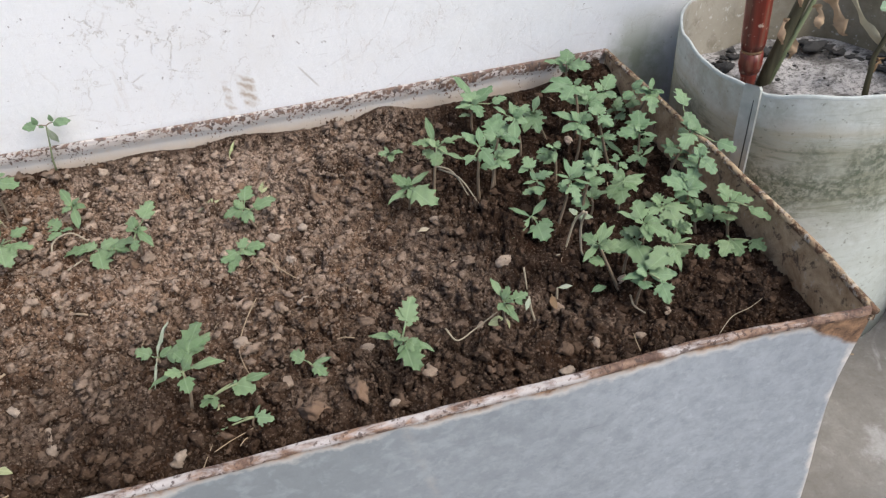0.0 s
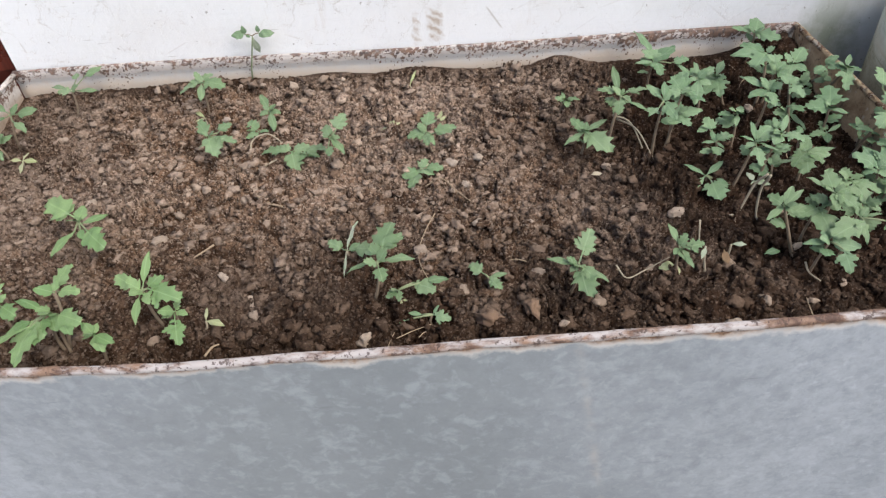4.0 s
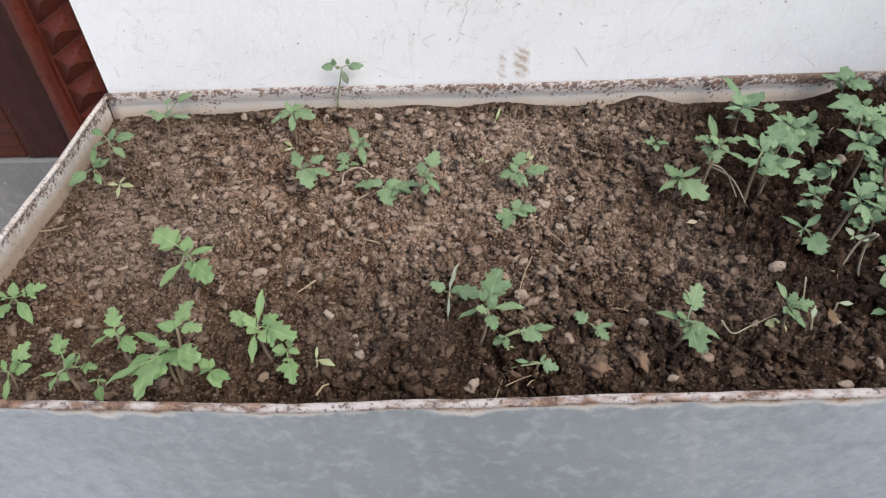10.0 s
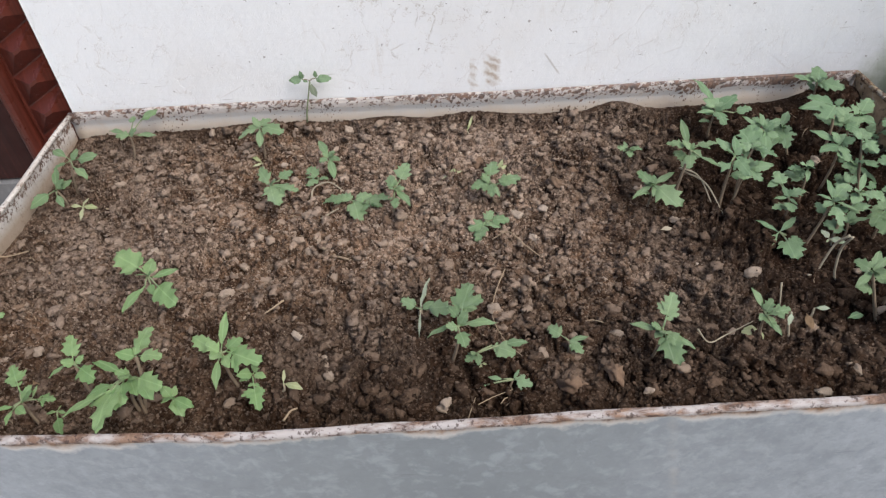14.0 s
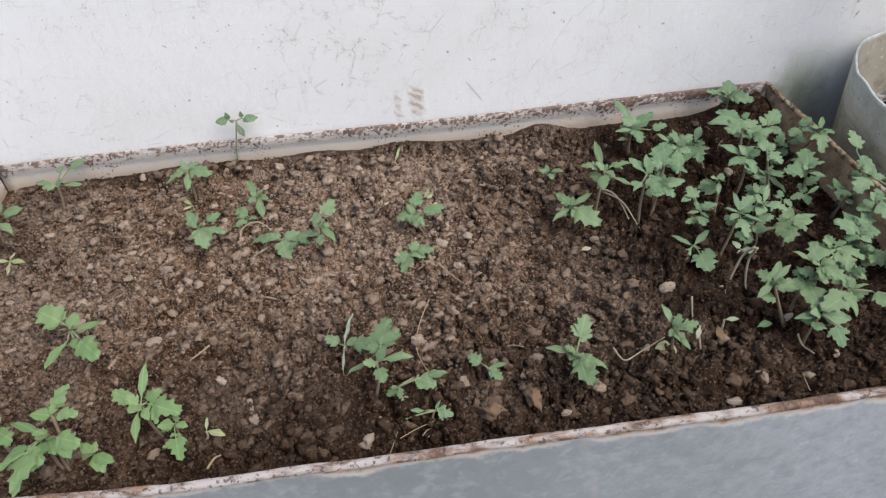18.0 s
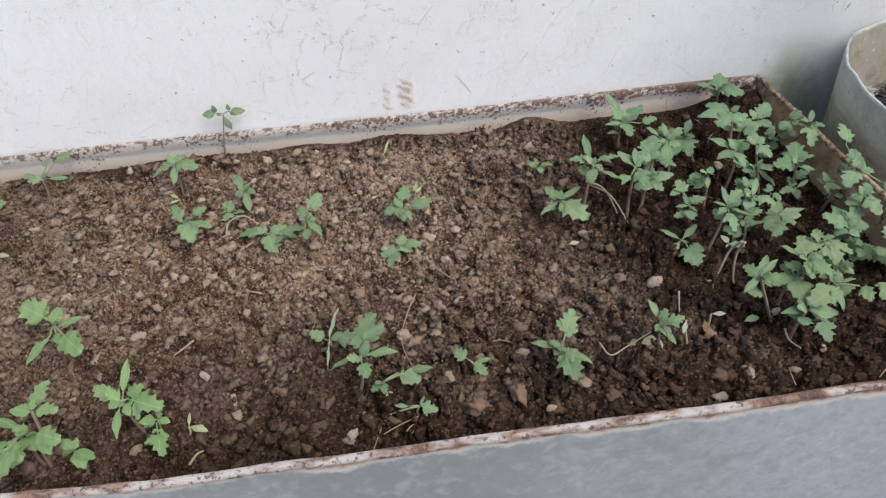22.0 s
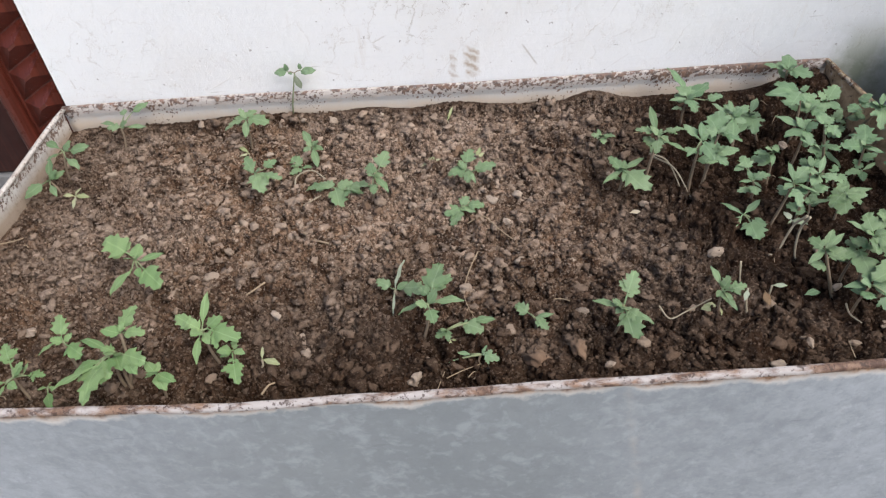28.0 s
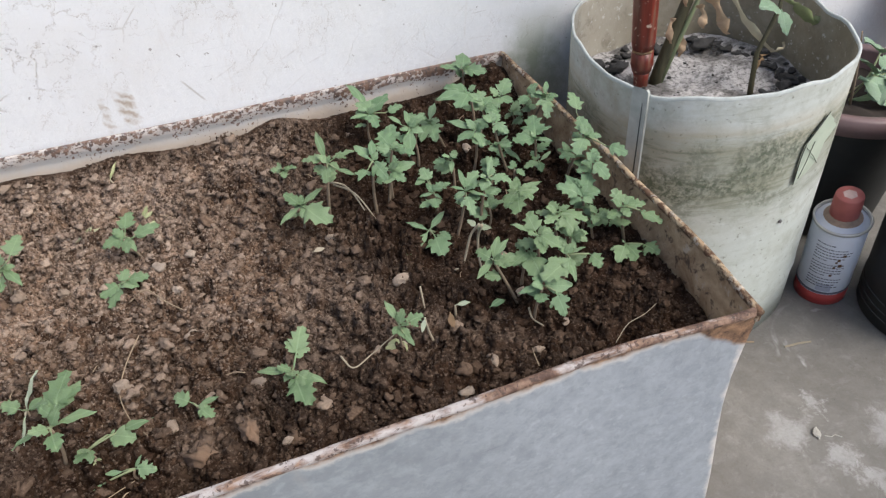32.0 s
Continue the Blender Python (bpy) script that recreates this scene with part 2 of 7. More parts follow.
def make_sheet_outside():
    m = Mat("blue_grey_painted_sheet", 0.5)
    streak = m.noise(1, 6, 0.72, m.scaled(30, 30, 36), 0.4)
    cloud = m.noise(9, 5, 0.6, distort=0.5)
    base = m.mix(m.ramp(streak, (0.32, 0.0), (0.68, 1.0)), (0.265, 0.290, 0.320), (0.370, 0.395, 0.430))
    # the zinc's faint flowers
    flower = m.voronoi(115, "F1", m.mix(0.05, m.co, m.noise(60, 4)), "Color")
    base = m.mix(m.math("MULTIPLY", m.ramp(flower, (0.25, 0.0), (0.8, 1.0)), 0.32), base, (0.425, 0.455, 0.485))
    base = m.mix(m.ramp(m.noise(55, 6, 0.72, distort=0.3), (0.48, 0.0), (0.70, 0.5)), base, (0.215, 0.238, 0.262))
    base = m.mix(m.ramp(m.noise(90, 4, 0.6), (0.58, 0.0), (0.70, 0.5)), base, (0.47, 0.50, 0.53))
    # pale primer showing along the edges, rust under the rim and at the upper corners
    x, z = m.axis(0), m.axis(2)
    wob = m.math("MULTIPLY", m.math("SUBTRACT", m.noise(22, 5, 0.65), 0.5), 0.034)
    waist = m.math("MULTIPLY", m.math("SUBTRACT", z, 0.21), 5.9)
    far = m.math("ADD", 1.143, m.math("MULTIPLY", m.math("MULTIPLY", waist, waist), 0.010))
    side = m.math("MINIMUM", m.math("SUBTRACT", x, m.math("SUBTRACT", m.math("MULTIPLY", z, 0.091), 0.026)), m.math("SUBTRACT", far, x))
    left = m.math("SUBTRACT", x, m.math("SUBTRACT", m.math("MULTIPLY", z, 0.091), 0.042))
    nook = m.math("MINIMUM", left, m.math("SUBTRACT", far, x))
    corner = m.math("ADD", nook, m.math("MULTIPLY", m.math("SUBTRACT", 0.34, z), 1.6))
    low = m.math("ADD", m.math("MULTIPLY", side, 0.6), m.math("MULTIPLY", z, 1.3))
    e = m.math("MINIMUM", m.math("MINIMUM", side, m.math("MULTIPLY", m.math("SUBTRACT", 0.336, z), 0.8)), m.math("SUBTRACT", low, 0.055))
    e = m.math("ADD", m.math("MINIMUM", e, m.math("SUBTRACT", corner, 0.05)), wob)
    primer = m.ramp(m.band(e, -0.004, 0.012), (0.35, 1.0), (0.75, 0.0))
    # darker grey-green towards the middle of the panel
    mid_tone = m.math("MULTIPLY", m.band(m.math("ADD", m.math("ABSOLUTE", m.math("SUBTRACT", x, 0.56)), m.math("MULTIPLY", m.math("SUBTRACT", m.noise(6, 4), 0.5), 0.3)), 0.40, 0.10), 0.72)
    base = m.mix(mid_tone, base, m.mix(cloud, (0.165, 0.184, 0.190), (0.250, 0.272, 0.280)))
    base = m.mix(m.ramp(m.noise(58, 5, 0.62, distort=0.4), (0.50, 0.0), (0.66, 0.42)), base, (0.42, 0.45, 0.48))
    base = m.mix(m.ramp(m.noise(1, 5, 0.65, m.scaled(70, 70, 85), 0.3), (0.54, 0.0), (0.68, 0.3)), base, (0.20, 0.217, 0.234))
    run = m.math("ADD", m.math("ABSOLUTE", m.math("SUBTRACT", m.math("ADD", x, m.math("MULTIPLY", z, 0.14)), 0.800)), m.math("MULTIPLY", m.noise(50, 5, 0.7), 0.016))
    base = m.mix(m.math("MULTIPLY", m.ramp(m.band(run, 0.016, 0.004), (0.2, 0.0), (0.8, 0.55)), m.ramp(m.noise(1, 4, 0.6, m.scaled(14, 14, 22)), (0.42, 0.0), (0.58, 1.0))), base, (0.44, 0.40, 0.37))
    thin = m.math("MULTIPLY", m.ramp(m.noise(1, 3, 0.5, m.scaled(16, 16, 330), 0.4), (0.68, 0.0), (0.72, 0.5)), m.ramp(m.noise(8, 3), (0.54, 0.0), (0.64, 1.0)))
    base = m.mix(thin, base, (0.15, 0.165, 0.18))
    base = m.mix(primer, base, (0.66, 0.62, 0.58))
    r = m.math("ADD", m.math("MINIMUM", m.math("SUBTRACT", corner, 0.066), m.math("MULTIPLY", m.math("SUBTRACT", 0.331, z), 1.2)), m.math("MULTIPLY", wob, 1.0))
    rust = m.ramp(m.band(r, -0.012, 0.006), (0.3, 1.0), (0.75, 0.0))
    rcol = m.mix(m.ramp(m.noise(90, 6, 0.75), (0.36, 0.0), (0.64, 1.0)), (0.07, 0.036, 0.024), (0.36, 0.21, 0.12))
    base = m.mix(rust, base, rcol)
    h = m.math("ADD", m.noise(35, 5, 0.7), m.math("MULTIPLY", m.noise(260, 3), 0.35))
    return m.done(base, h, 0.0006, 0.3, m.ramp(streak, (0.3, 0.34), (0.8, 0.52)))


def make_sheet_inside(name, pale, grime, specks, cut):
    m = Mat(name, 0.7)
    base = m.mix(m.noise(11, 5, 0.65, distort=0.5), pale, tuple(0.72 * c for c in pale))
    dirt = m.ramp(m.noise(24, 5, 0.7, distort=0.4), (0.42, 0.0), (0.72, 1.0))
    base = m.mix(m.math("MULTIPLY", dirt, 0.7), base, grime)
    z = m.axis(2)
    up = m.band(z, 0.322, 0.334)
    spots = m.math("ADD", m.noise(210, 4, 0.6, distort=0.4), m.math("MULTIPLY", m.math("SUBTRACT", up, 0.8), 0.2))
    spots = m.math("ADD", spots, m.math("MULTIPLY", m.math("SUBTRACT", m.noise(7, 3), 0.5), 0.18))
    run = m.noise(1, 4, 0.6, m.scaled(5, 5, 110), 0.5)
    base = m.mix(m.ramp(run, (0.42, 0.0), (0.62, 0.6)), base, tuple(0.68 * c for c in pale))
    base = m.mix(m.math("MULTIPLY", m.band(z, 0.328, 0.312), 0.85), base, grime)
    spots = m.math("ADD", spots, m.math("MULTIPLY", m.band(m.axis(0), 0.85, 1.12), 0.05))
    rust = m.ramp(spots, (cut, 0.0), (cut + 0.03, 1.0))
    rcol = m.mix(m.noise(60, 5, 0.7), (0.045, 0.022, 0.018), (0.20, 0.10, 0.06))
    base = m.mix(m.math("MULTIPLY", rust, specks), base, rcol)
    base = m.mix(m.ramp(m.noise(120, 6, 0.75, distort=0.5), (0.52, 0.0), (0.68, 0.6)), base, tuple(0.5 * c for c in grime))
    return m.done(base, m.math("ADD", m.noise(70, 5, 0.7), m.math("MULTIPLY", rust, 0.6)), 0.0015, 0.7)


def make_back_sheet():
    m = Mat("specked_white_sheet", 0.65)
    x, z = m.axis(0), m.axis(2)
    down = m.math("SUBTRACT", m.math("SUBTRACT", 0.3515, m.math("MULTIPLY", x, 0.0097)), z)
    shake = m.math("MULTIPLY", m.math("SUBTRACT", m.noise(26, 4, 0.65), 0.5), 0.012)
    down = m.math("ADD", down, shake)
    # painted fold above, dull grey sheet below it, dusty towards the soil
    upper = m.band(down, 0.0135, 0.0115)
    grey = m.mix(m.noise(1, 5, 0.65, m.scaled(7, 7, 80), 0.5), (0.56, 0.53, 0.50), (0.42, 0.41, 0.405))
    grey = m.mix(m.band(down, 0.020, 0.030), grey, m.mix(m.noise(9, 4), (0.58, 0.51, 0.44), (0.47, 0.38, 0.29)))
    base = m.mix(upper, grey, m.mix(m.noise(40, 5, 0.7), (0.66, 0.62, 0.595), (0.50, 0.44, 0.40)))
    base = m.mix(m.ramp(m.noise(60, 5, 0.7), (0.50, 0.0), (0.70, 0.55)), base, (0.50, 0.41, 0.33))
    # rust: broad scabs on the fold, thicker to one end, and dots that thin out downwards
    far = m.band(x, 0.45, 1.10)
    scab = m.math("ADD", m.noise(1, 5, 0.68, m.scaled(85, 85, 150), 0.4), m.math("MULTIPLY", far, 0.07))
    scab = m.math("ADD", scab, m.math("MULTIPLY", m.band(down, 0.010, 0.002), 0.05))
    rust = m.math("MULTIPLY", m.ramp(scab, (0.565, 0.0), (0.625, 0.85)), upper)
    dot = m.voronoi(185, "F1", m.mix(0.02, m.co, m.noise(90, 3)))
    few = m.math("ADD", m.math("MULTIPLY", m.band(down, 0.028, 0.004), 0.25), m.math("MULTIPLY", far, 0.10))
    few = m.math("ADD", few, m.math("MULTIPLY", m.math("SUBTRACT", m.noise(14, 4, 0.6), 0.5), 0.9))
    dots = m.math("LESS_THAN", dot, m.math("MULTIPLY", m.math("MAXIMUM", few, 0.02), 1.7))
    rust = m.math("MAXIMUM", rust, m.math("MULTIPLY", dots, 0.9))
    rcol = m.mix(m.ramp(m.noise(110, 4, 0.7), (0.38, 0.0), (0.62, 1.0)), (0.040, 0.022, 0.018), (0.22, 0.115, 0.07))
    base = m.mix(rust, base, rcol)
    return m.done(base, m.math("ADD", m.noise(70, 5, 0.7), m.math("MULTIPLY", rust, 0.6)), 0.0015, 0.7)


def make_rusty():
    m = Mat("rusted_bare_sheet", 0.85)
    base = m.mix(m.ramp(m.noise(30, 6, 0.7, distort=0.4), (0.36, 0.0), (0.64, 1.0)), (0.25, 0.155, 0.085), (0.52, 0.385, 0.25))
    base = m.mix(m.ramp(m.noise(70, 5, 0.7, distort=0.5), (0.56, 0.0), (0.64, 0.8)), base, (0.045, 0.026, 0.018))
    base = m.mix(m.ramp(m.noise(60, 5, 0.65), (0.60, 0.0), (0.66, 0.8)), base, (0.50, 0.42, 0.34))
    return m.done(base, m.noise(90, 6, 0.75), 0.002, 0.9)


def make_rim():
    m = Mat("flaking_rim_paint", 0.7)
    n = m.noise(1, 5, 0.65, m.scaled(22, 60, 60), 0.4)
    n = m.math("ADD", n, m.math("MULTIPLY", m.band(m.axis(0), 0.74, 0.92), 0.13))
    n = m.math("ADD", n, m.math("MULTIPLY", m.band(m.axis(0), 0.50, 0.36), 0.055))
    n = m.math("SUBTRACT", n, 0.030)
    base = m.mix(m.ramp(n, (0.45, 0.0), (0.58, 1.0)), (0.46, 0.42, 0.405), m.mix(m.ramp(m.noise(80, 5, 0.7), (0.38, 0.0), (0.62, 1.0)), (0.085, 0.045, 0.032), (0.28, 0.175, 0.12)))
    chip = m.ramp(m.noise(170, 4, 0.65), (0.56, 0.0), (0.60, 1.0))
    base = m.mix(m.math("MULTIPLY", chip, 0.8), base, (0.06, 0.035, 0.028))
    return m.done(base, m.math("ADD", n, m.noise(120, 4)), 0.0015, 0.8)


def make_soil(name="soil", fine=True):
    m = Mat(name, 0.95, coords="Object")
    m.b.inputs["Specular IOR Level"].default_value = 0.05
    x, y = m.axis(0), m.axis(1)
    wob = m.math("MULTIPLY", m.math("SUBTRACT", m.noise(7, 5, 0.6), 0.5), 0.55)
    # watered and still dark at one end and along the front edge, dry and pale in the middle
    shore = m.math("ADD", m.math("ADD", x, m.math("MULTIPLY", m.band(y, 0.03, 0.24), 0.15)), m.math("MULTIPLY", wob, 0.6))
    ax = m.math("MAXIMUM", m.band(shore, 0.87, 1.035), m.math("MULTIPLY", m.band(shore, 0.76, 0.94), 0.45))
    ay = m.band(m.math("ADD", y, m.math("MULTIPLY", wob, 0.45)), 0.255, 0.075)
    ay = m.math("MULTIPLY", ay, m.math("ADD", m.math("MULTIPLY", m.band(x, 0.25, 0.50), 0.35), 0.60))
    side = m.band(m.math("ADD", x, m.math("MULTIPLY", wob, 0.6)), 0.30, 0.02)
    wet = m.math("MAXIMUM", m.math("MAXIMUM", ax, m.math("MULTIPLY", side, 0.5)), ay)
    wet = m.math("MAXIMUM", wet, m.band(m.math("ADD", y, m.math("MULTIPLY", wob, 0.2)), 0.49, 0.55))
    grain = m.noise(260, 4, 0.7)
    # dark humus with paler crumbs gathered in patches, and a dusty crust on top
    dry = m.mix(m.ramp(m.noise(44, 6, 0.7, distort=0.3), (0.40, 0.0), (0.60, 1.0)), (0.105, 0.055, 0.031), (0.300, 0.186, 0.118))
    crust = m.ramp(m.noise(17, 7, 0.75, distort=0.7), (0.45, 0.0), (0.60, 0.9))
    dry = m.mix(m.math("MULTIPLY", crust, m.ramp(m.noise(120, 4, 0.65), (0.36, 0.25), (0.56, 1.0))), dry, (0.450, 0.325, 0.240))
    dust = m.math("MULTIPLY", m.ramp(m.noise(4.2, 5, 0.62, distort=0.3), (0.43, 0.0), (0.58, 0.8)), m.ramp(m.noise(60, 4, 0.6), (0.36, 0.2), (0.58, 1.0)))
    bare = m.math("MULTIPLY", m.band(m.math("ABSOLUTE", m.math("SUBTRACT", m.math("ADD", x, m.math("MULTIPLY", wob, 0.4)), 0.60)), 0.22, 0.06), m.band(m.math("ADD", y, m.math("MULTIPLY", wob, 0.3)), 0.22, 0.38))
    dust = m.math("MAXIMUM", m.math("MULTIPLY", dust, 0.92), m.math("MULTIPLY", m.math("MULTIPLY", bare, 0.62), m.ramp(m.noise(60, 4, 0.6), (0.34, 0.25), (0.56, 1.0))))
    dry = m.mix(dust, dry, (0.450, 0.345, 0.275))
    damp = m.mix(m.ramp(m.noise(70, 5, 0.7), (0.38, 0.0), (0.66, 1.0)), (0.010, 0.0060, 0.0042), (0.048, 0.028, 0.018))
    base = m.mix(m.math("MULTIPLY", wet, m.ramp(m.noise(30, 5, 0.7), (0.25, 1.0), (0.75, 0.86))), dry, damp)
    # shade of hollows between crumbs painted in at random, with dark humus grains
    hollow_shade = m.ramp(m.noise(27, 5, 0.68, distort=0.8), (0.385, 0.82), (0.485, 0.0))
    base = m.mix(hollow_shade, base, (0.050, 0.027, 0.016))
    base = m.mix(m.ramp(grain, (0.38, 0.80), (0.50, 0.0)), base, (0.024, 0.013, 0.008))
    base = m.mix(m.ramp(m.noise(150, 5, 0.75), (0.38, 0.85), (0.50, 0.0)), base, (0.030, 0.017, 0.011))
    base = m.mix(m.ramp(m.noise(330, 3), (0.57, 0.0), (0.67, 0.75)), base, m.mix(wet, (0.56, 0.46, 0.375), (0.17, 0.125, 0.095)))
    if not fine:
        base = m.mix(m.ramp(m.island(), (0.0, 0.0), (0.4, 0.10), (0.8, 0.5), (1.0, 0.9)), base, m.mix(wet, (0.53, 0.41, 0.32), (0.15, 0.10, 0.070)))
    return m.done(base, m.math("ADD", grain, m.math("MULTIPLY", m.noise(90, 5, 0.7), 0.8)), 0.004, 1.0)


def make_clod():
    m = Mat("dry_clod", 0.95)
    m.b.inputs["Specular IOR Level"].default_value = 0.12
    tone = m.random()
    base = m.mix(tone, (0.35, 0.258, 0.190), (0.60, 0.49, 0.395))
    base = m.mix(m.ramp(m.noise(150, 5, 0.7), (0.45, 0.0), (0.75, 0.6)), base, (0.22, 0.15, 0.105))
    return m.done(base, m.noise(300, 5, 0.7), 0.002, 0.8)


def make_wood(name, a, b, gloss, along=0):
    m = Mat(name, gloss)
    s = [70, 70, 70]
    s[along] = 4
    grain = m.noise(1, 6, 0.6, m.scaled(*s), 1.2)
    base = m.mix(m.ramp(grain, (0.32, 0.0), (0.68, 1.0)), a, b)
    base = m.mix(m.ramp(m.noise(6, 3), (0.4, 0.0), (0.7, 0.5)), base, tuple(0.45 * c for c in a))
    m.b.inputs["Specular IOR Level"].default_value = 0.35
    nick = m.ramp(m.noise(55, 3, 0.6), (0.71, 0.0), (0.75, 0.5))
    base = m.mix(nick, base, (0.42, 0.30, 0.25))
    return m.done(base, m.math("ADD", grain, m.noise(90, 3)), 0.0008, 0.4, m.ramp(m.noise(30, 4), (0.3, gloss - 0.1), (0.8, gloss + 0.2)))


def make_leaf(name, a, b, back=(0.25, 0.34, 0.2)):
    m = Mat(name, 0.55)
    base = m.mix(m.random(), a, b)
    base = m.mix(m.ramp(m.noise(85, 4, 0.6), (0.35, 0.0), (0.75, 0.45)), base, tuple(0.6 * c for c in a))
    vein = m.ramp(m.math("ABSOLUTE", m.axis(1)), (0.008, 0.25), (0.022, 0.0))
    base = m.mix(vein, base, tuple(min(1.0, 1.35 * c + 0.05) for c in b))
    m.b.inputs["Transmission Weight"].default_value = 0.0
    m.b.inputs["Subsurface Weight"].default_value = 0.12
    m.b.inputs["Subsurface Radius"].default_value = (0.002, 0.004, 0.001)
    m.b.inputs["Subsurface Scale"].default_value = 0.5
    return m.done(base, m.noise(160, 3), 0.0008, 0.5)


def plain(name, color, rough=0.6, metal=0.0, var=0.35, scale=60):
    m = Mat(name, rough, metal)
    base = m.mix(m.ramp(m.noise(scale, 4), (0.35, 0.0), (0.7, var)), color, tuple(0.55 * c for c in color))
    return m.done(base, m.noise(scale * 3, 3), 0.0006, 0.4)


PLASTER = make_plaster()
FLOOR = make_concrete("worn_concrete", (0.345, 0.330, 0.300), (0.175, 0.164, 0.146), (0.50, 0.49, 0.475), door_tone=(0.68, 0.665, 0.635))
SILL = make_concrete("grey_cement_riser", (0.36, 0.352, 0.345), (0.185, 0.18, 0.178), (0.56, 0.55, 0.53), 1.5)
OUTSIDE = make_sheet_outside()
WHITE_IN = make_back_sheet()
LEFT_IN = make_sheet_inside("scuffed_white_sheet", (0.74, 0.71, 0.68), (0.36, 0.27, 0.19), 0.9, 0.525)
def make_flaking(name, rim):
    m = Mat(name, 0.88)
    base = m.mix(m.ramp(m.noise(26, 6, 0.72, distort=0.5), (0.36, 0.0), (0.64, 1.0)), (0.34, 0.23, 0.135), (0.56, 0.43, 0.285))
    high = 0.75 if rim else m.band(m.axis(2), 0.315, 0.338)
    scab = m.math("ADD", m.noise(95, 6, 0.72, distort=0.5), m.math("MULTIPLY", m.math("SUBTRACT", high, 0.6), 0.10))
    scab = m.math("ADD", scab, m.math("MULTIPLY", m.math("SUBTRACT", m.noise(18, 3), 0.5), 0.2))
    rust = m.ramp(scab, (0.50, 0.0), (0.55, 0.9))
    base = m.mix(rust, base, m.mix(m.noise(140, 4, 0.7), (0.050, 0.022, 0.014), (0.20, 0.095, 0.050)))
    pale = m.ramp(m.math("ADD", m.noise(75, 5, 0.7, distort=0.4), m.math("MULTIPLY", high, 0.05)), (0.60, 0.0), (0.64, 0.8))
    base = m.mix(pale, base, (0.60, 0.53, 0.45))
    return m.done(base, m.math("ADD", m.noise(70, 5, 0.7), m.math("ADD", rust, pale)), 0.0022, 0.9)


RUST_IN = make_flaking("rusty_sheet", False)
RIM = make_rim()
RUSTED = make_rusty()
LEFT_RIM = make_sheet_inside("scuffed_rim", (0.72, 0.68, 0.64), (0.40, 0.29, 0.21), 0.8, 0.615)
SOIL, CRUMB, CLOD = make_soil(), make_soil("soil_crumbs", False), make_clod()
DOOR_WOOD = make_wood("red_brown_varnished_wood", (0.030, 0.006, 0.004), (0.095, 0.020, 0.009), 0.50, 0)
CARVED = make_wood("carved_red_wood", (0.060, 0.014, 0.009), (0.140, 0.031, 0.019), 0.30, 2)
STILE = make_wood("dark_varnished_wood", (0.028, 0.0065, 0.0045), (0.062, 0.014, 0.009), 0.62, 2)
def make_stake():
    m = Mat("worn_red_varnish", 0.36)
    base = m.mix(m.ramp(m.noise(1, 5, 0.6, m.scaled(90, 90, 5), 0.6), (0.34, 0.0), (0.66, 1.0)), (0.085, 0.019, 0.013), (0.215, 0.034, 0.021))
    bare = m.ramp(m.noise(1, 5, 0.68, m.scaled(55, 55, 9), 0.5), (0.50, 0.0), (0.60, 0.8))
    base = m.mix(bare, base, (0.175, 0.095, 0.060))
    base = m.mix(m.ramp(m.noise(150, 4, 0.6), (0.62, 0.0), (0.68, 0.8)), base, (0.50, 0.42, 0.34))
    return m.done(base, m.noise(90, 4), 0.0008, 0.4, m.ramp(bare, (0.0, 0.30), (1.0, 0.75)))


STAKE = make_stake()


# ---- building blocks ----
def mesh_of(name, bm, material, smooth=False):
    data = bpy.data.meshes.new(name)
    bm.normal_update()
    bm.to_mesh(data)
    bm.free()
    if material:
        data.materials.append(material)
    if smooth:
        data.polygons.foreach_set("use_smooth", [True] * len(data.polygons))
    return data


def part(name, bm, material, parent, label="", smooth=False):
    ob = new(name, bm if isinstance(bm, bpy.types.Mesh) else mesh_of(name, bm, material, smooth))
    ob.parent = parent
    return tagged(ob, label)


def empty(name, label, category, m=None, group="", kind=""):
    ob = new(name)
    ob.empty_display_size = 0.02
    if m is not None:
        ob.matrix_world = m
    return tagged(ob, label, category, group, kind)


def boxed(x0, x1, y0, y1, z0, z1, bevel=0.0, seg=1, bm=None):
    bm = bm or bmesh.new()
    made = bmesh.ops.create_cube(bm, size=1)["verts"]
    for v in made:
        v.co = ((x0 + x1) / 2 + v.co.x * (x1 - x0), (y0 + y1) / 2 + v.co.y * (y1 - y0), (z0 + z1) / 2 + v.co.z * (z1 - z0))
    if bevel:
        edges = list({e for v in made for e in v.link_edges})
        bmesh.ops.bevel(bm, geom=edges, offset=bevel, segments=seg, affect="EDGES", profile=0.5)
    return bm


def lathe(profile, seg=32, bm=None, wob=None):
    """Turns (radius, z) rows round the z axis; a radius of 0 closes an end."""
    bm = bm or bmesh.new()
    rings = []
    for r, z in profile:
        if r <= 0:
            rings.append([bm.verts.new((0, 0, z))])
            continue
        ring = []
        for i in range(seg):
            a = 2 * math.pi * i / seg
            dr, dz = wob(a, r, z) if wob else (0, 0)
            ring.append(bm.verts.new(((r + dr) * math.cos(a), (r + dr) * math.sin(a), z + dz)))
        rings.append(ring)
    for a, b in zip(rings, rings[1:]):
        for i in range(seg):
            j = (i + 1) % seg
            if len(a) == 1 and len(b) > 1:
                bm.faces.new((a[0], b[j], b[i]))
            elif len(b) == 1 and len(a) > 1:
                bm.faces.new((a[i], a[j], b[0]))
            elif len(a) > 1:
                bm.faces.new((a[i], a[j], b[j], b[i]))
    return bm


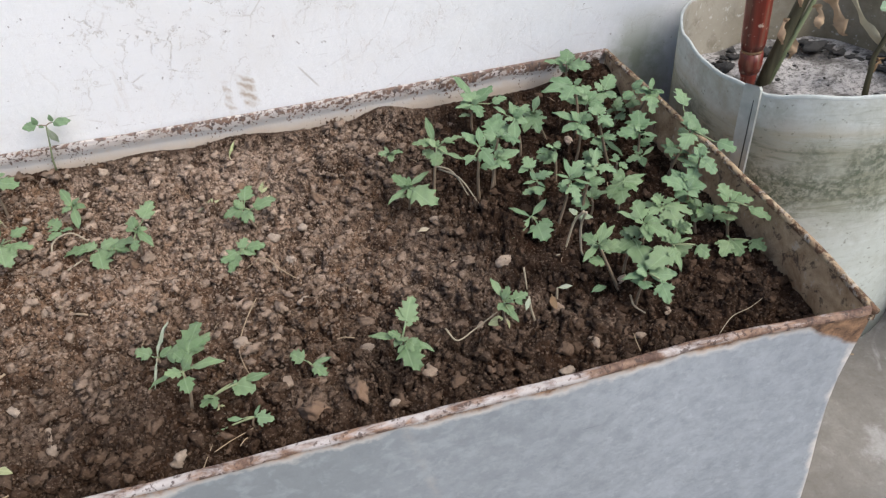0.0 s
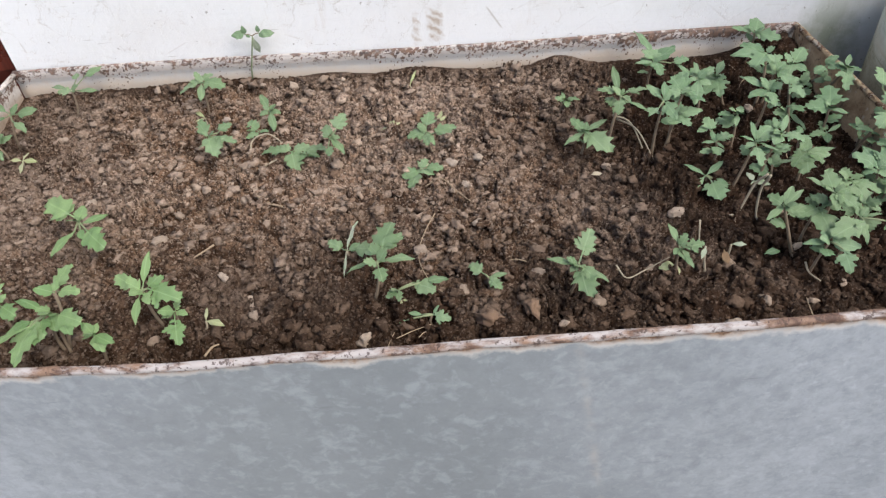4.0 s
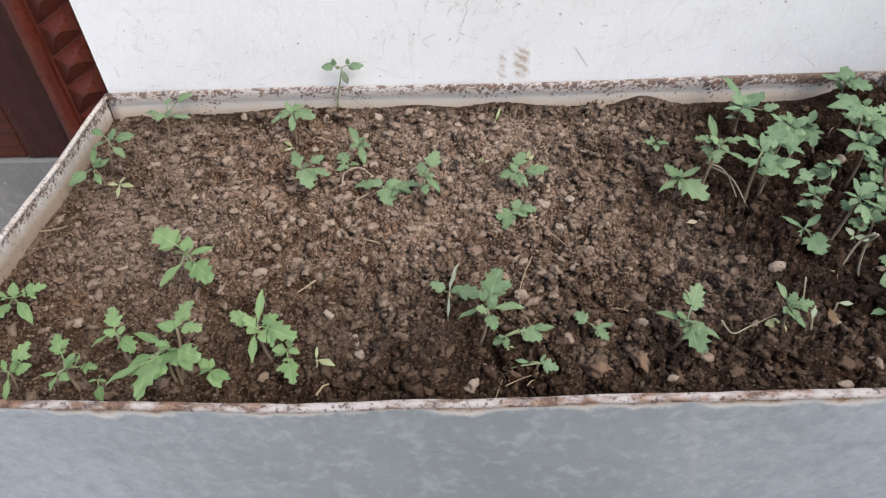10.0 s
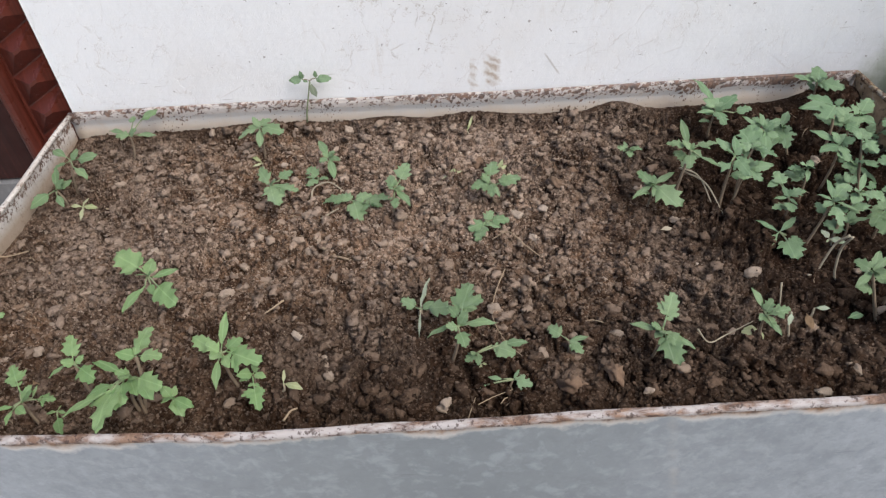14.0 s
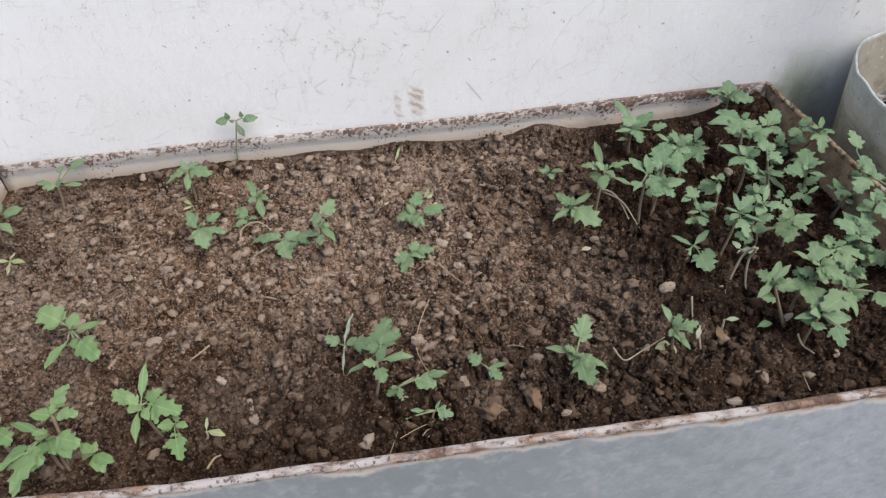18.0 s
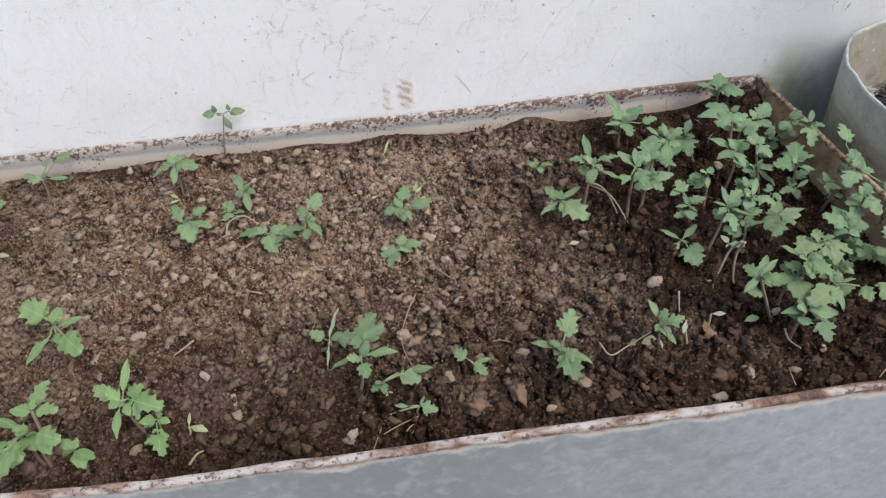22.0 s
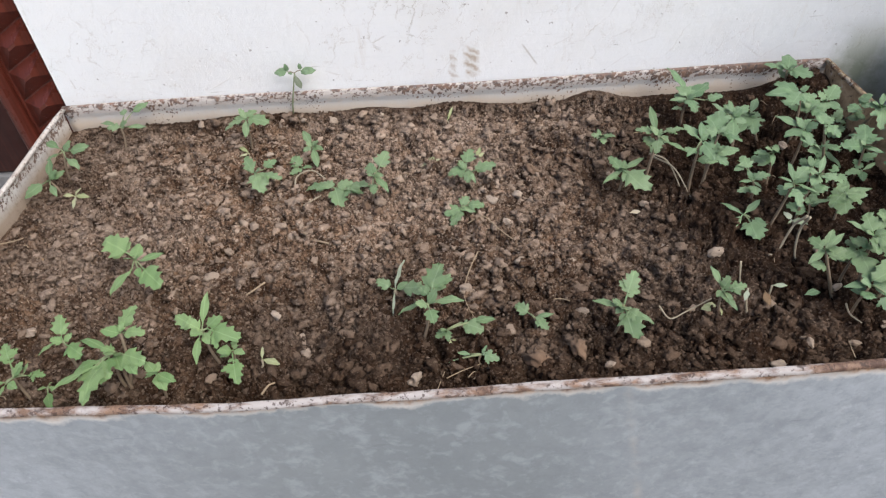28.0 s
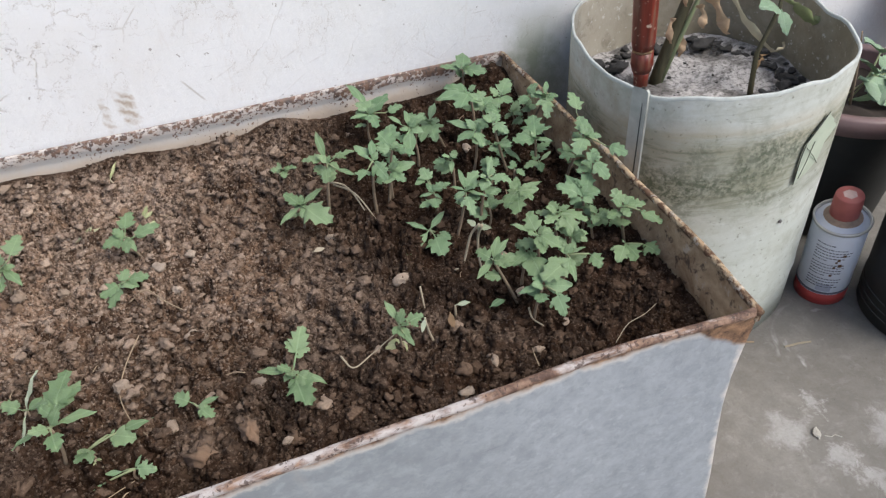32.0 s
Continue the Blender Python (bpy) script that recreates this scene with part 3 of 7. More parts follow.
def tube(points, radii, seg=6, bm=None):
    """A closed round bar through the points, with a radius at each."""
    bm = bm or bmesh.new()
    pts = [Vector(p) for p in points]
    rings = []
    for i, p in enumerate(pts):
        d = (pts[min(i + 1, len(pts) - 1)] - pts[max(i - 1, 0)]).normalized()
        u = d.cross((0.31, 0.92, 0.24)).normalized()
        w = d.cross(u)
        r = radii[i] if isinstance(radii, (list, tuple)) else radii
        rings.append([bm.verts.new(p + r * (math.cos(2 * math.pi * k / seg) * u + math.sin(2 * math.pi * k / seg) * w)) for k in range(seg)])
    for a, b in zip(rings, rings[1:]):
        for k in range(seg):
            j = (k + 1) % seg
            bm.faces.new((a[k], a[j], b[j], b[k]))
    bm.faces.new(rings[0][::-1]), bm.faces.new(rings[-1])
    return bm


def arc(a, b, sag, n=6):
    """Points from a to b that rise by sag in the middle."""
    a, b = Vector(a), Vector(b)
    return [a.lerp(b, i / n) + Vector((0, 0, sag * 4 * (i / n) * (1 - i / n))) for i in range(n + 1)]


# ---- ground, wall, door ----
L, D, H = 1.134, 0.55, 0.34

bm = bmesh.new()
bmesh.ops.create_grid(bm, x_segments=40, y_segments=40, size=60)
ground = tagged(new("ground", mesh_of("ground", bm, FLOOR)), "worn grey concrete yard floor with pale stains", "floor", kind="structure")

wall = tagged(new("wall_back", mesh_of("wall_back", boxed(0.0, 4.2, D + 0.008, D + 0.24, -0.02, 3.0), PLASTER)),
              "white painted plaster wall with fine cracks", "wall", kind="structure")
above = tagged(new("wall_above_door", mesh_of("wall_above_door", boxed(-1.15, -0.002, D + 0.03, D + 0.24, 2.16, 3.0), PLASTER)), "white plaster above the door", "wall", kind="structure")
left = tagged(new("wall_left", mesh_of("wall_left", boxed(-4.5, -1.155, D + 0.008, D + 0.24, -0.02, 3.0), PLASTER)), "white painted plaster wall", "wall", kind="structure")
tagged(new("door_sill", mesh_of("door_sill", boxed(-1.152, -0.003, D + 0.073, D + 0.40, -0.02, 0.190, 0.004), SILL)),
              "dark grey cement riser under the door", "step", kind="structure")


def build_door():
    door = empty("door_1", "closed red-brown varnished wooden door with a glass pane", "door", kind="structure")
    y0 = D + 0.078
    part("bottom_rail", boxed(-1.02, -0.246, y0 + 0.004, y0 + 0.04, 0.191, 0.405, 0.003), DOOR_WOOD, door)
    for x in (-0.244, -1.14):
        part("stile", boxed(x, x + 0.13, y0, y0 + 0.045, 0.191, 2.1, 0.004), STILE, door, "darker upright")
    part("top_rail", boxed(-1.02, -0.246, y0 + 0.004, y0 + 0.04, 1.95, 2.1, 0.003), DOOR_WOOD, door)
    part("pane", boxed(-1.02, -0.246, y0 + 0.018, y0 + 0.024, 0.416, 1.95), GLASS, door)
    part("glazing_bead", boxed(-1.02, -0.246, y0 - 0.004, y0 + 0.016, 0.406, 0.416, 0.003, 2), BEAD, door, "pale grey glazing bead")
    part("backing", boxed(-1.02, -0.246, y0 + 0.05, y0 + 0.06, 0.206, 2.1), DARK, door)
    return door


def build_frame():
    f = empty("door_frame", "carved red-brown wooden door frame strip beside the wall", "door frame", kind="structure")
    y0 = D + 0.034
    part("post", boxed(-0.112, -0.001, y0, y0 + 0.08, 0.191, 2.14, 0.002), CARVED, f)
    part("moulding", lathe([(0, 0.191), (0.014, 0.191), (0.014, 2.14), (0, 2.14)], 16), CARVED, f, smooth=False).location = (-0.1, y0 - 0.002, 0)
    bm = bmesh.new()
    w, hh, d = 0.074, 0.047, 0.017
    ring = [bm.verts.new(c) for c in ((0, 0, 0), (w, 0, 0), (w, 0, hh), (0, 0, hh))]
    inner = [bm.verts.new(c) for c in ((0.03, -d, 0.021), (w - 0.03, -d, 0.021), (w - 0.03, -d, hh - 0.021), (0.03, -d, hh - 0.021))]
    for i in range(4):
        j = (i + 1) % 4
        bm.faces.new((ring[i], ring[j], inner[j], inner[i]))
    bm.faces.new(inner), bm.faces.new(ring[::-1])
    for v in bm.verts:
        v.co.z += 0.55 * (v.co.x - w / 2)
    block = mesh_of("carved_block", bm, CARVED)
    for k in range(38):
        part("carved_block", block, None, f).location = (-0.080, y0 - 0.001, 0.222 + 0.0495 * k)
    return f


GLASS = Mat("dark_glass", 0.08)
GLASS.b.inputs["Transmission Weight"].default_value = 0.6
GLASS = GLASS.done((0.35, 0.37, 0.40))
BEAD, DARK = plain("grey_bead", (0.12, 0.115, 0.115), 0.6), plain("dark_room", (0.03, 0.028, 0.028), 0.9)
build_door()
build_frame()


# ---- the metal planter ----
def eased(x, knots):
    """A smooth line through (place, value) knots."""
    for (a, va), (b, vb) in zip(knots, knots[1:]):
        if x <= b:
            u = min(max((x - a) / (b - a), 0.0), 1.0)
            return va + (vb - va) * u * u * (3 - 2 * u)
    return knots[-1][1]


def front_y(x):
    return eased(x, ((0.0, -0.006), (0.20, -0.011), (0.40, -0.014), (0.56, -0.009), (0.72, -0.003), (0.86, 0.001), (1.02, 0.008), (1.15, 0.003)))


def left_x(y):
    return eased(y, ((0.0, 0.007), (0.10, 0.013), (0.20, 0.015), (0.32, 0.013), (0.55, 0.0)))


def right_x(y):
    return eased(y, ((0.0, 1.151), (0.09, 1.155), (0.23, 1.150), (0.37, 1.143), (0.55, 1.134)))


def back_z(u):
    return 0.3515 - 0.011 * u + 0.001 * math.sin(9 * u)


def sheet(n, place, thick, rows=4):
    """A thin bent panel: place(u, v, w) for u along it, v up it and w through it."""
    bm = bmesh.new()
    g = [[[bm.verts.new(place(i / n, j / rows, k * thick)) for k in (0, 1)] for j in range(rows + 1)] for i in range(n + 1)]
    for i in range(n):
        for j in range(rows):
            bm.faces.new((g[i][j][0], g[i + 1][j][0], g[i + 1][j + 1][0], g[i][j + 1][0]))
            bm.faces.new((g[i][j][1], g[i][j + 1][1], g[i + 1][j + 1][1], g[i + 1][j][1]))
        bm.faces.new((g[i][0][0], g[i][0][1], g[i + 1][0][1], g[i + 1][0][0]))
        bm.faces.new((g[i][rows][0], g[i + 1][rows][0], g[i + 1][rows][1], g[i][rows][1]))
    for e in (0, n):
        for j in range(rows):
            q = (g[e][j][0], g[e][j + 1][0], g[e][j + 1][1], g[e][j][1])
            bm.faces.new(q if e == 0 else q[::-1])
    return bm


def build_planter():
    p = empty("metal_planter", "galvanised sheet planter with flaking paint and a rusty rim", "planter box")

    def low(u):
        return 0.002 + 0.030 * max(0.0, u - 0.36) / 0.64 - (0.009 if u > 0.83 else 0.0)

    def waist(v):
        return 1.148 - 0.009 * math.sin(math.pi * min(v / 0.97, 1.0) ** 1.8) + 0.003 * v ** 6

    def front(u, v, w):
        # the sheet is dented: wider at its foot on one side, waisted on the other
        x = (1 - u) * (-0.024 + 0.031 * v ** 1.2) + u * waist(v)
        y = (1 - v) * -0.010 + v * front_y(x) - 0.003 + w + 0.0012 * math.sin(23 * u + 5 * v) * math.sin(math.pi * v)
        return x, y, low(u) + v * (H - 0.004 - low(u))

    def hem(z):
        """How far the back sheet stands out at a height under its top: a folded strip, a groove and a soft swelling."""
        return eased(z, ((0.0, -0.0014), (0.010, -0.0014), (0.0125, 0.0004), (0.018, 0.0004), (0.027, -0.0012), (0.038, -0.0010), (0.06, 0.0)))

    part("front_panel", sheet(96, front, 0.002, 8), OUTSIDE, p, "blue-grey painted sheet")
    part("front_liner", sheet(64, lambda u, v, w: (0.010 + u * 1.136, front_y(0.010 + u * 1.136) + 0.001 + w, 0.01 + v * (H - 0.015)), 0.0015), RUST_IN, p, "rusty inner face")
    part("back_panel", sheet(72, lambda u, v, w: (u * 1.134, D - 0.004 + w + hem(back_z(u) - 0.004 - (0.004 + v * (back_z(u) - 0.004))) + 0.002 * math.sin(7 * u) * v, 0.004 + v * (back_z(u) - 0.004)), 0.003, 60), WHITE_IN, p, "white sheet with rust specks", True)
    part("left_panel", sheet(24, lambda u, v, w: ((1 - v) * -0.018 + v * left_x(u * D) - 0.0015 + w, -0.006 + u * (D - 0.002), 0.004 + v * (H - 0.004 + 0.009 * u)), 0.003, 6), LEFT_IN, p, "dirty white sheet")
    part("right_panel", sheet(24, lambda u, v, w: (waist(v) - 0.005 + (right_x(u * D) - 1.1475) * v + w, 0.002 + u * (D - 0.008), 0.004 + v * (H - 0.006)), 0.003, 6), RUSTED, p, "brown rusted sheet")
    part("base", boxed(0.004, 1.128, 0.004, D - 0.010, 0.003, 0.007), RUST_IN, p)
    n = 72

    def rim_spot(i):
        x = 0.004 + 1.148 * i / n
        return x, front_y(x) - 0.001 + 0.0008 * noise.noise((i * 0.7, 0, 0)), H - 0.002 + 0.0010 * noise.noise((i * 0.5, 5, 0))
    part("front_rim", tube([rim_spot(i) for i in range(n + 1)], [0.0042 + 0.0007 * noise.noise((i * 0.45, 9, 0)) for i in range(n + 1)], 8), RIM, p, "rolled rim, white paint flaking to rust", True)
    part("left_rim", tube([(left_x(D * i / 24), D * i / 24 - 0.003, H - 0.002 + 0.009 * (i / 24)) for i in range(25)], 0.0036, 8), LEFT_RIM, p, "", True)
    part("right_rim", tube([(right_x(D * i / 24), D * i / 24 - 0.002, H - 0.001 + 0.0012 * noise.noise((i * 0.6, 3, 0))) for i in range(25)], [0.0036 + 0.0006 * noise.noise((i * 0.9, 1, 0)) for i in range(25)], 8), RIM_BROWN, p, "rusty rolled rim", True)
    part("back_rim", tube([(1.134 * i / 48, D - 0.003 + 0.002 * math.sin(7 * i / 48), back_z(i / 48) - 0.001 + 0.0007 * noise.noise((i * 0.8, 7, 0))) for i in range(49)], 0.0026, 8), WHITE_IN, p, "", True)
    for x, y in ((0.006, -0.008), (1.151, 0.001)):
        part("corner_fold", boxed(x - 0.004, x + 0.004, y - 0.002, y + 0.005, H - 0.014, H + 0.002, 0.002), RIM_BROWN, p, "rusted folded corner")
    return p


RIM_BROWN = make_flaking("rusty_rim", True)
build_planter()


# ---- soil ----
def soil_base(x, y):
    """Height of the raked soil without its crumbs."""
    z = 0.298 + 0.016 * max(0.0, (y - 0.40) / 0.15) ** 1.5 * (1 - 0.6 * x / L) + 0.006 * math.exp(-((x - 0.45) / 0.3) ** 2)
    z -= 0.010 * max(0.0, (x - 0.85) / 0.28) * (1.0 if y < 0.45 else 0.4)
    z -= 0.008 * max(0.0, (0.07 - y) / 0.07)
    z += 0.030 * math.exp(-((x - 1.10) / 0.05) ** 2 - ((y - 0.53) / 0.04) ** 2)
    z += 0.012 * math.exp(-((x - 0.80) / 0.035) ** 2 - ((y - 0.54) / 0.02) ** 2)
    z -= 0.016 * math.exp(-((x - 0.222) / 0.030) ** 2 - ((y - 0.515) / 0.016) ** 2) + 0.010 * math.exp(-((x - 0.262) / 0.02) ** 2 - ((y - 0.495) / 0.02) ** 2)
    z += (0.010 if y < 0.5 else 0.010 - 0.13 * (y - 0.5)) * (noise.noise((x * 5, y * 5, 3.0))) + 0.006 * noise.noise((x * 14, y * 14, 7.0))
    return z


def build_soil():
    nx, ny = 860, 420
    X, Y = np.linspace(0, 1, nx), np.linspace(0, 1, ny)
    coarse = np.array([[soil_base(*bed(u, v)) for v in np.append(Y[::4], 1.0)] for u in np.append(X[::4], 1.0)])
    xi, yi = np.arange(nx) / 4, np.arange(ny) / 4
    x0, y0 = xi.astype(int), yi.astype(int)
    fx, fy = (xi - x0)[:, None], (yi - y0)[None, :]
    Z = (coarse[x0][:, y0] * (1 - fx) * (1 - fy) + coarse[x0 + 1][:, y0] * fx * (1 - fy) + coarse[x0][:, y0 + 1] * (1 - fx) * fy + coarse[x0 + 1][:, y0 + 1] * fx * fy)
    rng = np.random.default_rng(4)
    dx, dy = 1.128 / nx, 0.538 / ny
    kx, ky = np.fft.fftfreq(nx, dx)[:, None], np.fft.fftfreq(ny, dy)[None, :]
    k = np.sqrt(kx * kx + ky * ky) + 1e-6

    def grit(lo, hi, p):
        """Noise between two waves to the metre, of unit spread."""
        f = np.fft.fft2(rng.normal(size=(nx, ny))) * (k ** -p) * np.exp(-((lo / k) ** 4) - ((k / hi) ** 4))
        g = np.fft.ifft2(f).real
        return g / g.std()
    edge = np.clip(np.minimum(X, 1 - X) / 0.02, 0.15, 1.0)[:, None] * np.clip(np.minimum(Y, 1 - Y) / 0.04, 0.15, 1.0)[None, :]
    lumpy = np.clip(0.75 + 0.45 * grit(3, 14, 0.5), 0.25, 1.5)
    Z += edge * (0.0034 * grit(12, 50, 0.6) + lumpy * (0.0030 * grit(40, 130, 0.5) + 0.0013 * grit(130, 320, 0.2)))
    # clumps that stand over narrow gaps
    Z += edge * lumpy * 0.0052 * (np.clip(np.abs(grit(28, 105, 0.3)), 0, 0.55) - 0.4)
    base = Z.copy()
    # rounded lumps half sunk in the crumbs
    warp = np.clip(grit(60, 220, 0.3), -1.5, 1.5)
    for _ in range(2400):
        r = 0.0022 + 0.0085 * rng.random() ** 4.0
        i, j = int(rng.uniform(0.012, 0.988) * nx), int(rng.uniform(0.02, 0.98) * ny)
        a, b = int(r / dx) + 1, int(r / dy) + 1
        i0, i1, j0, j1 = max(0, i - a), min(nx, i + a + 1), max(0, j - b), min(ny, j + b + 1)
        d2 = ((np.arange(i0, i1) - i)[:, None] * dx) ** 2 + ((np.arange(j0, j1) - j)[None, :] * dy * rng.uniform(0.8, 1.25)) ** 2
        cap = np.clip(1 - d2 * (1 + 0.6 * warp[i0:i1, j0:j1]) / (r * r), 0, 1) ** 0.7 * r * rng.uniform(0.45, 0.85)
        spot = Z[i0:i1, j0:j1]
        np.maximum(spot, np.where(cap > 0, base[i, j] + cap - 0.12 * r, -1), out=spot)
    Z += edge * lumpy * (0.0009 * grit(150, 400, 0.0) - 0.0013 * np.abs(grit(70, 240, 0.0)))
    U, W = np.meshgrid(X, Y, indexing="ij")
    PX, PY = bed(U.ravel(), W.ravel())
    V = np.stack([PX, PY, Z.ravel()], 1)
    i = (np.arange(nx - 1)[:, None] * ny + np.arange(ny - 1)[None, :]).ravel()
    F = np.stack([i, i + ny, i + ny + 1, i + 1], 1)
    data = bpy.data.meshes.new("soil")
    data.from_pydata(V.tolist(), [], F.tolist())
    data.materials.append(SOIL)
    data.polygons.foreach_set("use_smooth", [True] * len(data.polygons))
    tagged(new("soil", data), "crumbly brown garden soil, pale where dry and dark where watered", "soil", kind="stuff")
    return Z, base


def bed(u, v):
    """The place in the planter for parts of its length and depth."""
    y = np.asarray(v) * 0.538 + 0.006
    lx, rx = np.interp(y, EDGE_Y, LEFT_EDGE), np.interp(y, EDGE_Y, RIGHT_EDGE)
    x = lx + np.asarray(u) * (rx - lx)
    near = np.interp(x, EDGE_X, FRONT_EDGE)
    return x, near + np.asarray(v) * (D - 0.0065 - near)


EDGE_Y, EDGE_X = np.linspace(0, 0.55, 45), np.linspace(0, 1.16, 60)
LEFT_EDGE = np.array([left_x(y) * 0.9 - 0.001 for y in EDGE_Y])
RIGHT_EDGE = np.array([right_x(y) - 0.003 for y in EDGE_Y])
FRONT_EDGE = np.array([front_y(x) + 0.0035 for x in EDGE_X])
SZ, SBASE = build_soil()


def ground_z(x, y, smooth=False):
    near = np.interp(x, EDGE_X, FRONT_EDGE)
    v = (y - near) / (D - 0.0065 - near)
    yy = v * 0.538 + 0.006
    lx, rx = np.interp(yy, EDGE_Y, LEFT_EDGE), np.interp(yy, EDGE_Y, RIGHT_EDGE)
    u = (x - lx) / (rx - lx)
    nx, ny = SZ.shape
    i, j = min(max(int(round(u * (nx - 1))), 0), nx - 1), min(max(int(round(v * (ny - 1))), 0), ny - 1)
    return float((SBASE if smooth else SZ)[i, j])


def lump(seed, sub=2, odd=1.0):
    bm = bmesh.new()
    bmesh.ops.create_icosphere(bm, subdivisions=sub, radius=1.0)
    for v in bm.verts:
        k = 1 + odd * 0.42 * noise.noise(v.co * 1.2 + Vector((seed * 7.1, 0, 0))) + odd * 0.34 * noise.noise(v.co * 2.9 + Vector((0, seed * 3.3, 0)))
        k = max(0.45, k)
        v.co = Vector((v.co.x * k * 1.15, v.co.y * k * 0.92, v.co.z * k * 0.72))
    return bm


def build_crumbs(name, label, count, sub, small, large, power, seed):
    """Loose crumbs of soil, too many to count, in one mesh."""
    rng = np.random.default_rng(seed)
    shapes = []
    for s in range(10):
        bm = lump(s + 20, sub, 2.3 if sub > 1 else 1.3)
        bm.verts.ensure_lookup_table()
        shapes.append((np.array([v.co[:] for v in bm.verts]), np.array([[v.index for v in f.verts] for f in bm.faces])))
        bm.free()
    V, F, n = [], [], 0
    for _ in range(count):
        v, f = shapes[rng.integers(10)]
        u, w = rng.uniform(0.010, 0.990), rng.uniform(0.015, 0.985)
        if u > 0.74 and rng.random() < 0.5:
            continue
        if noise.noise((u * 9, w * 5, seed)) < rng.uniform(-0.9, 0.25):
            continue
        x, y = (float(c) for c in bed(u, w))
        r = small + (large - small) * rng.random() ** power
        a = rng.uniform(0, 6.28)
        c, s = math.cos(a), math.sin(a)
        p = v * r * rng.uniform(0.75, 1.25, 3)
        p = np.stack([p[:, 0] * c - p[:, 1] * s, p[:, 0] * s + p[:, 1] * c, p[:, 2]], 1) + (x, y, ground_z(x, y) + r * 0.22)
        V.append(p), F.append(f + n)
        n += len(v)
    data = bpy.data.meshes.new(name)
    data.from_pydata(np.concatenate(V).tolist(), [], np.concatenate(F).tolist())
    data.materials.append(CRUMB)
    data.polygons.foreach_set("use_smooth", [True] * len(data.polygons))
    return tagged(new(name, data), label, "soil", kind="stuff")


build_crumbs("soil_crumbs", "small loose lumps of dry soil", 14000, 2, 0.0016, 0.0062, 2.8, 9)
build_crumbs("soil_grains", "fine crumbs of dry soil", 48000, 1, 0.0007, 0.0021, 1.6, 5)


# ---- clods on the soil ----
BROWN = plain("brown_clod", (0.21, 0.135, 0.088), 0.95, 0, 0.7, 150)
BROWN_LUMPS = [mesh_of("clod", lump(s + 60, 3, 2.1), BROWN, True) for s in range(5)]
LUMPS = [mesh_of("clod", lump(s, 3, 1.05), CLOD, True) for s in range(9)]


def clod(x, y, r, brown=False):
    ob = tagged(new("soil_clod", random.choice(BROWN_LUMPS if brown else LUMPS)), "rough brown clod half sunk in the soil" if brown else "rounded pale dry clod lying on the soil", "clod", "clods on the soil")
    ob.matrix_world = pose(x, y, ground_z(x, y) + r * (0.25 if brown else 0.45), random.uniform(-20, 20), random.uniform(-20, 20), random.uniform(0, 360)) @ Matrix.Diagonal((r, r * random.uniform(0.8, 1.0), r, 1))
    return ob


random.seed(12)
for x, y, r in ((0.521, 0.242, 59), (0.527, 0.227, 40), (0.675, 0.198, 59), (0.497, 0.112, 72), (0.331, 0.237, 52), (0.400, 0.265, 59), (0.405, 0.248, 59), (0.391, 0.320, 52),
                (0.544, 0.198, 78), (0.883, 0.187, 72), (0.485, 0.132, 92), (0.215, 0.450, 65), (0.207, 0.279, 59), (0.359, 0.296, 59), (0.113, 0.418, 59), (0.448, 0.091, 65),
                (0.453, 0.077, 59), (0.731, 0.114, 59), (0.682, 0.048, 105), (0.566, 0.038, 52), (0.510, 0.301, 59), (0.664, 0.266, 52), (0.361, 0.214, 52), (0.418, 0.520, 72)):
    clod(x, y, r * 1e-4, r > 75)
for x, y, r in ((0.343, 0.516, 72), (0.212, 0.532, 59), (0.829, 0.289, 52), (0.812, 0.270, 46), (0.800, 0.354, 52), (0.647, 0.304, 65), (0.549, 0.305, 59), (0.313, 0.304, 52),
                (0.160, 0.492, 46), (0.681, 0.347, 92), (0.701, 0.364, 78), (0.408, 0.280, 52), (0.615, 0.151, 65), (0.836, 0.205, 52), (0.918, 0.115, 59), (0.903, 0.045, 59),
                (0.824, 0.048, 59), (0.784, 0.066, 59), (0.139, 0.121, 59), (0.439, 0.209, 52), (0.679, 0.318, 59), (0.441, 0.470, 59), (0.339, 0.437, 46), (0.465, 0.513, 59)):
    clod(x, y, r * 1e-4, r > 75)
for x, y, r in ((0.793, 0.476, 59), (0.548, 0.147, 46), (0.299, 0.140, 52), (0.658, 0.089, 52), (0.026, 0.063, 62), (0.052, 0.040, 60), (0.935, 0.060, 55), (0.720, 0.060, 80)):
    clod(x, y, r * 1e-4, r > 75)
for _ in range(145):
    x, y = random.uniform(0.02, L - 0.03), random.uniform(0.02, D - 0.03)
    if x > 0.86 and random.random() < 0.6:
        continue
    clod(x, y, random.uniform(0.0024, 0.0054) * (1.35 if random.random() < 0.12 else 1), random.random() < 0.4)


# ---- tomato seedlings ----
LEAF_FRESH = make_leaf("fresh_green_leaf", (0.145, 0.250, 0.092), (0.230, 0.335, 0.145))
LEAF_MID = make_leaf("mid_green_leaf", (0.135, 0.215, 0.100), (0.205, 0.292, 0.150))
LEAF_BLUE = make_leaf("grey_green_leaf", (0.125, 0.215, 0.108), (0.215, 0.318, 0.172))
LEAF_WAN = make_leaf("wilted_grey_leaf", (0.27, 0.33, 0.22), (0.38, 0.42, 0.31))
STALK = plain("green_stalk", (0.24, 0.28, 0.15), 0.7, 0, 0.4, 90)
LEAF_PALE = make_leaf("pale_yellow_leaf", (0.32, 0.36, 0.17), (0.42, 0.43, 0.26))
STEM = plain("downy_stem", (0.25, 0.19, 0.13), 0.8, 0, 0.5, 90)
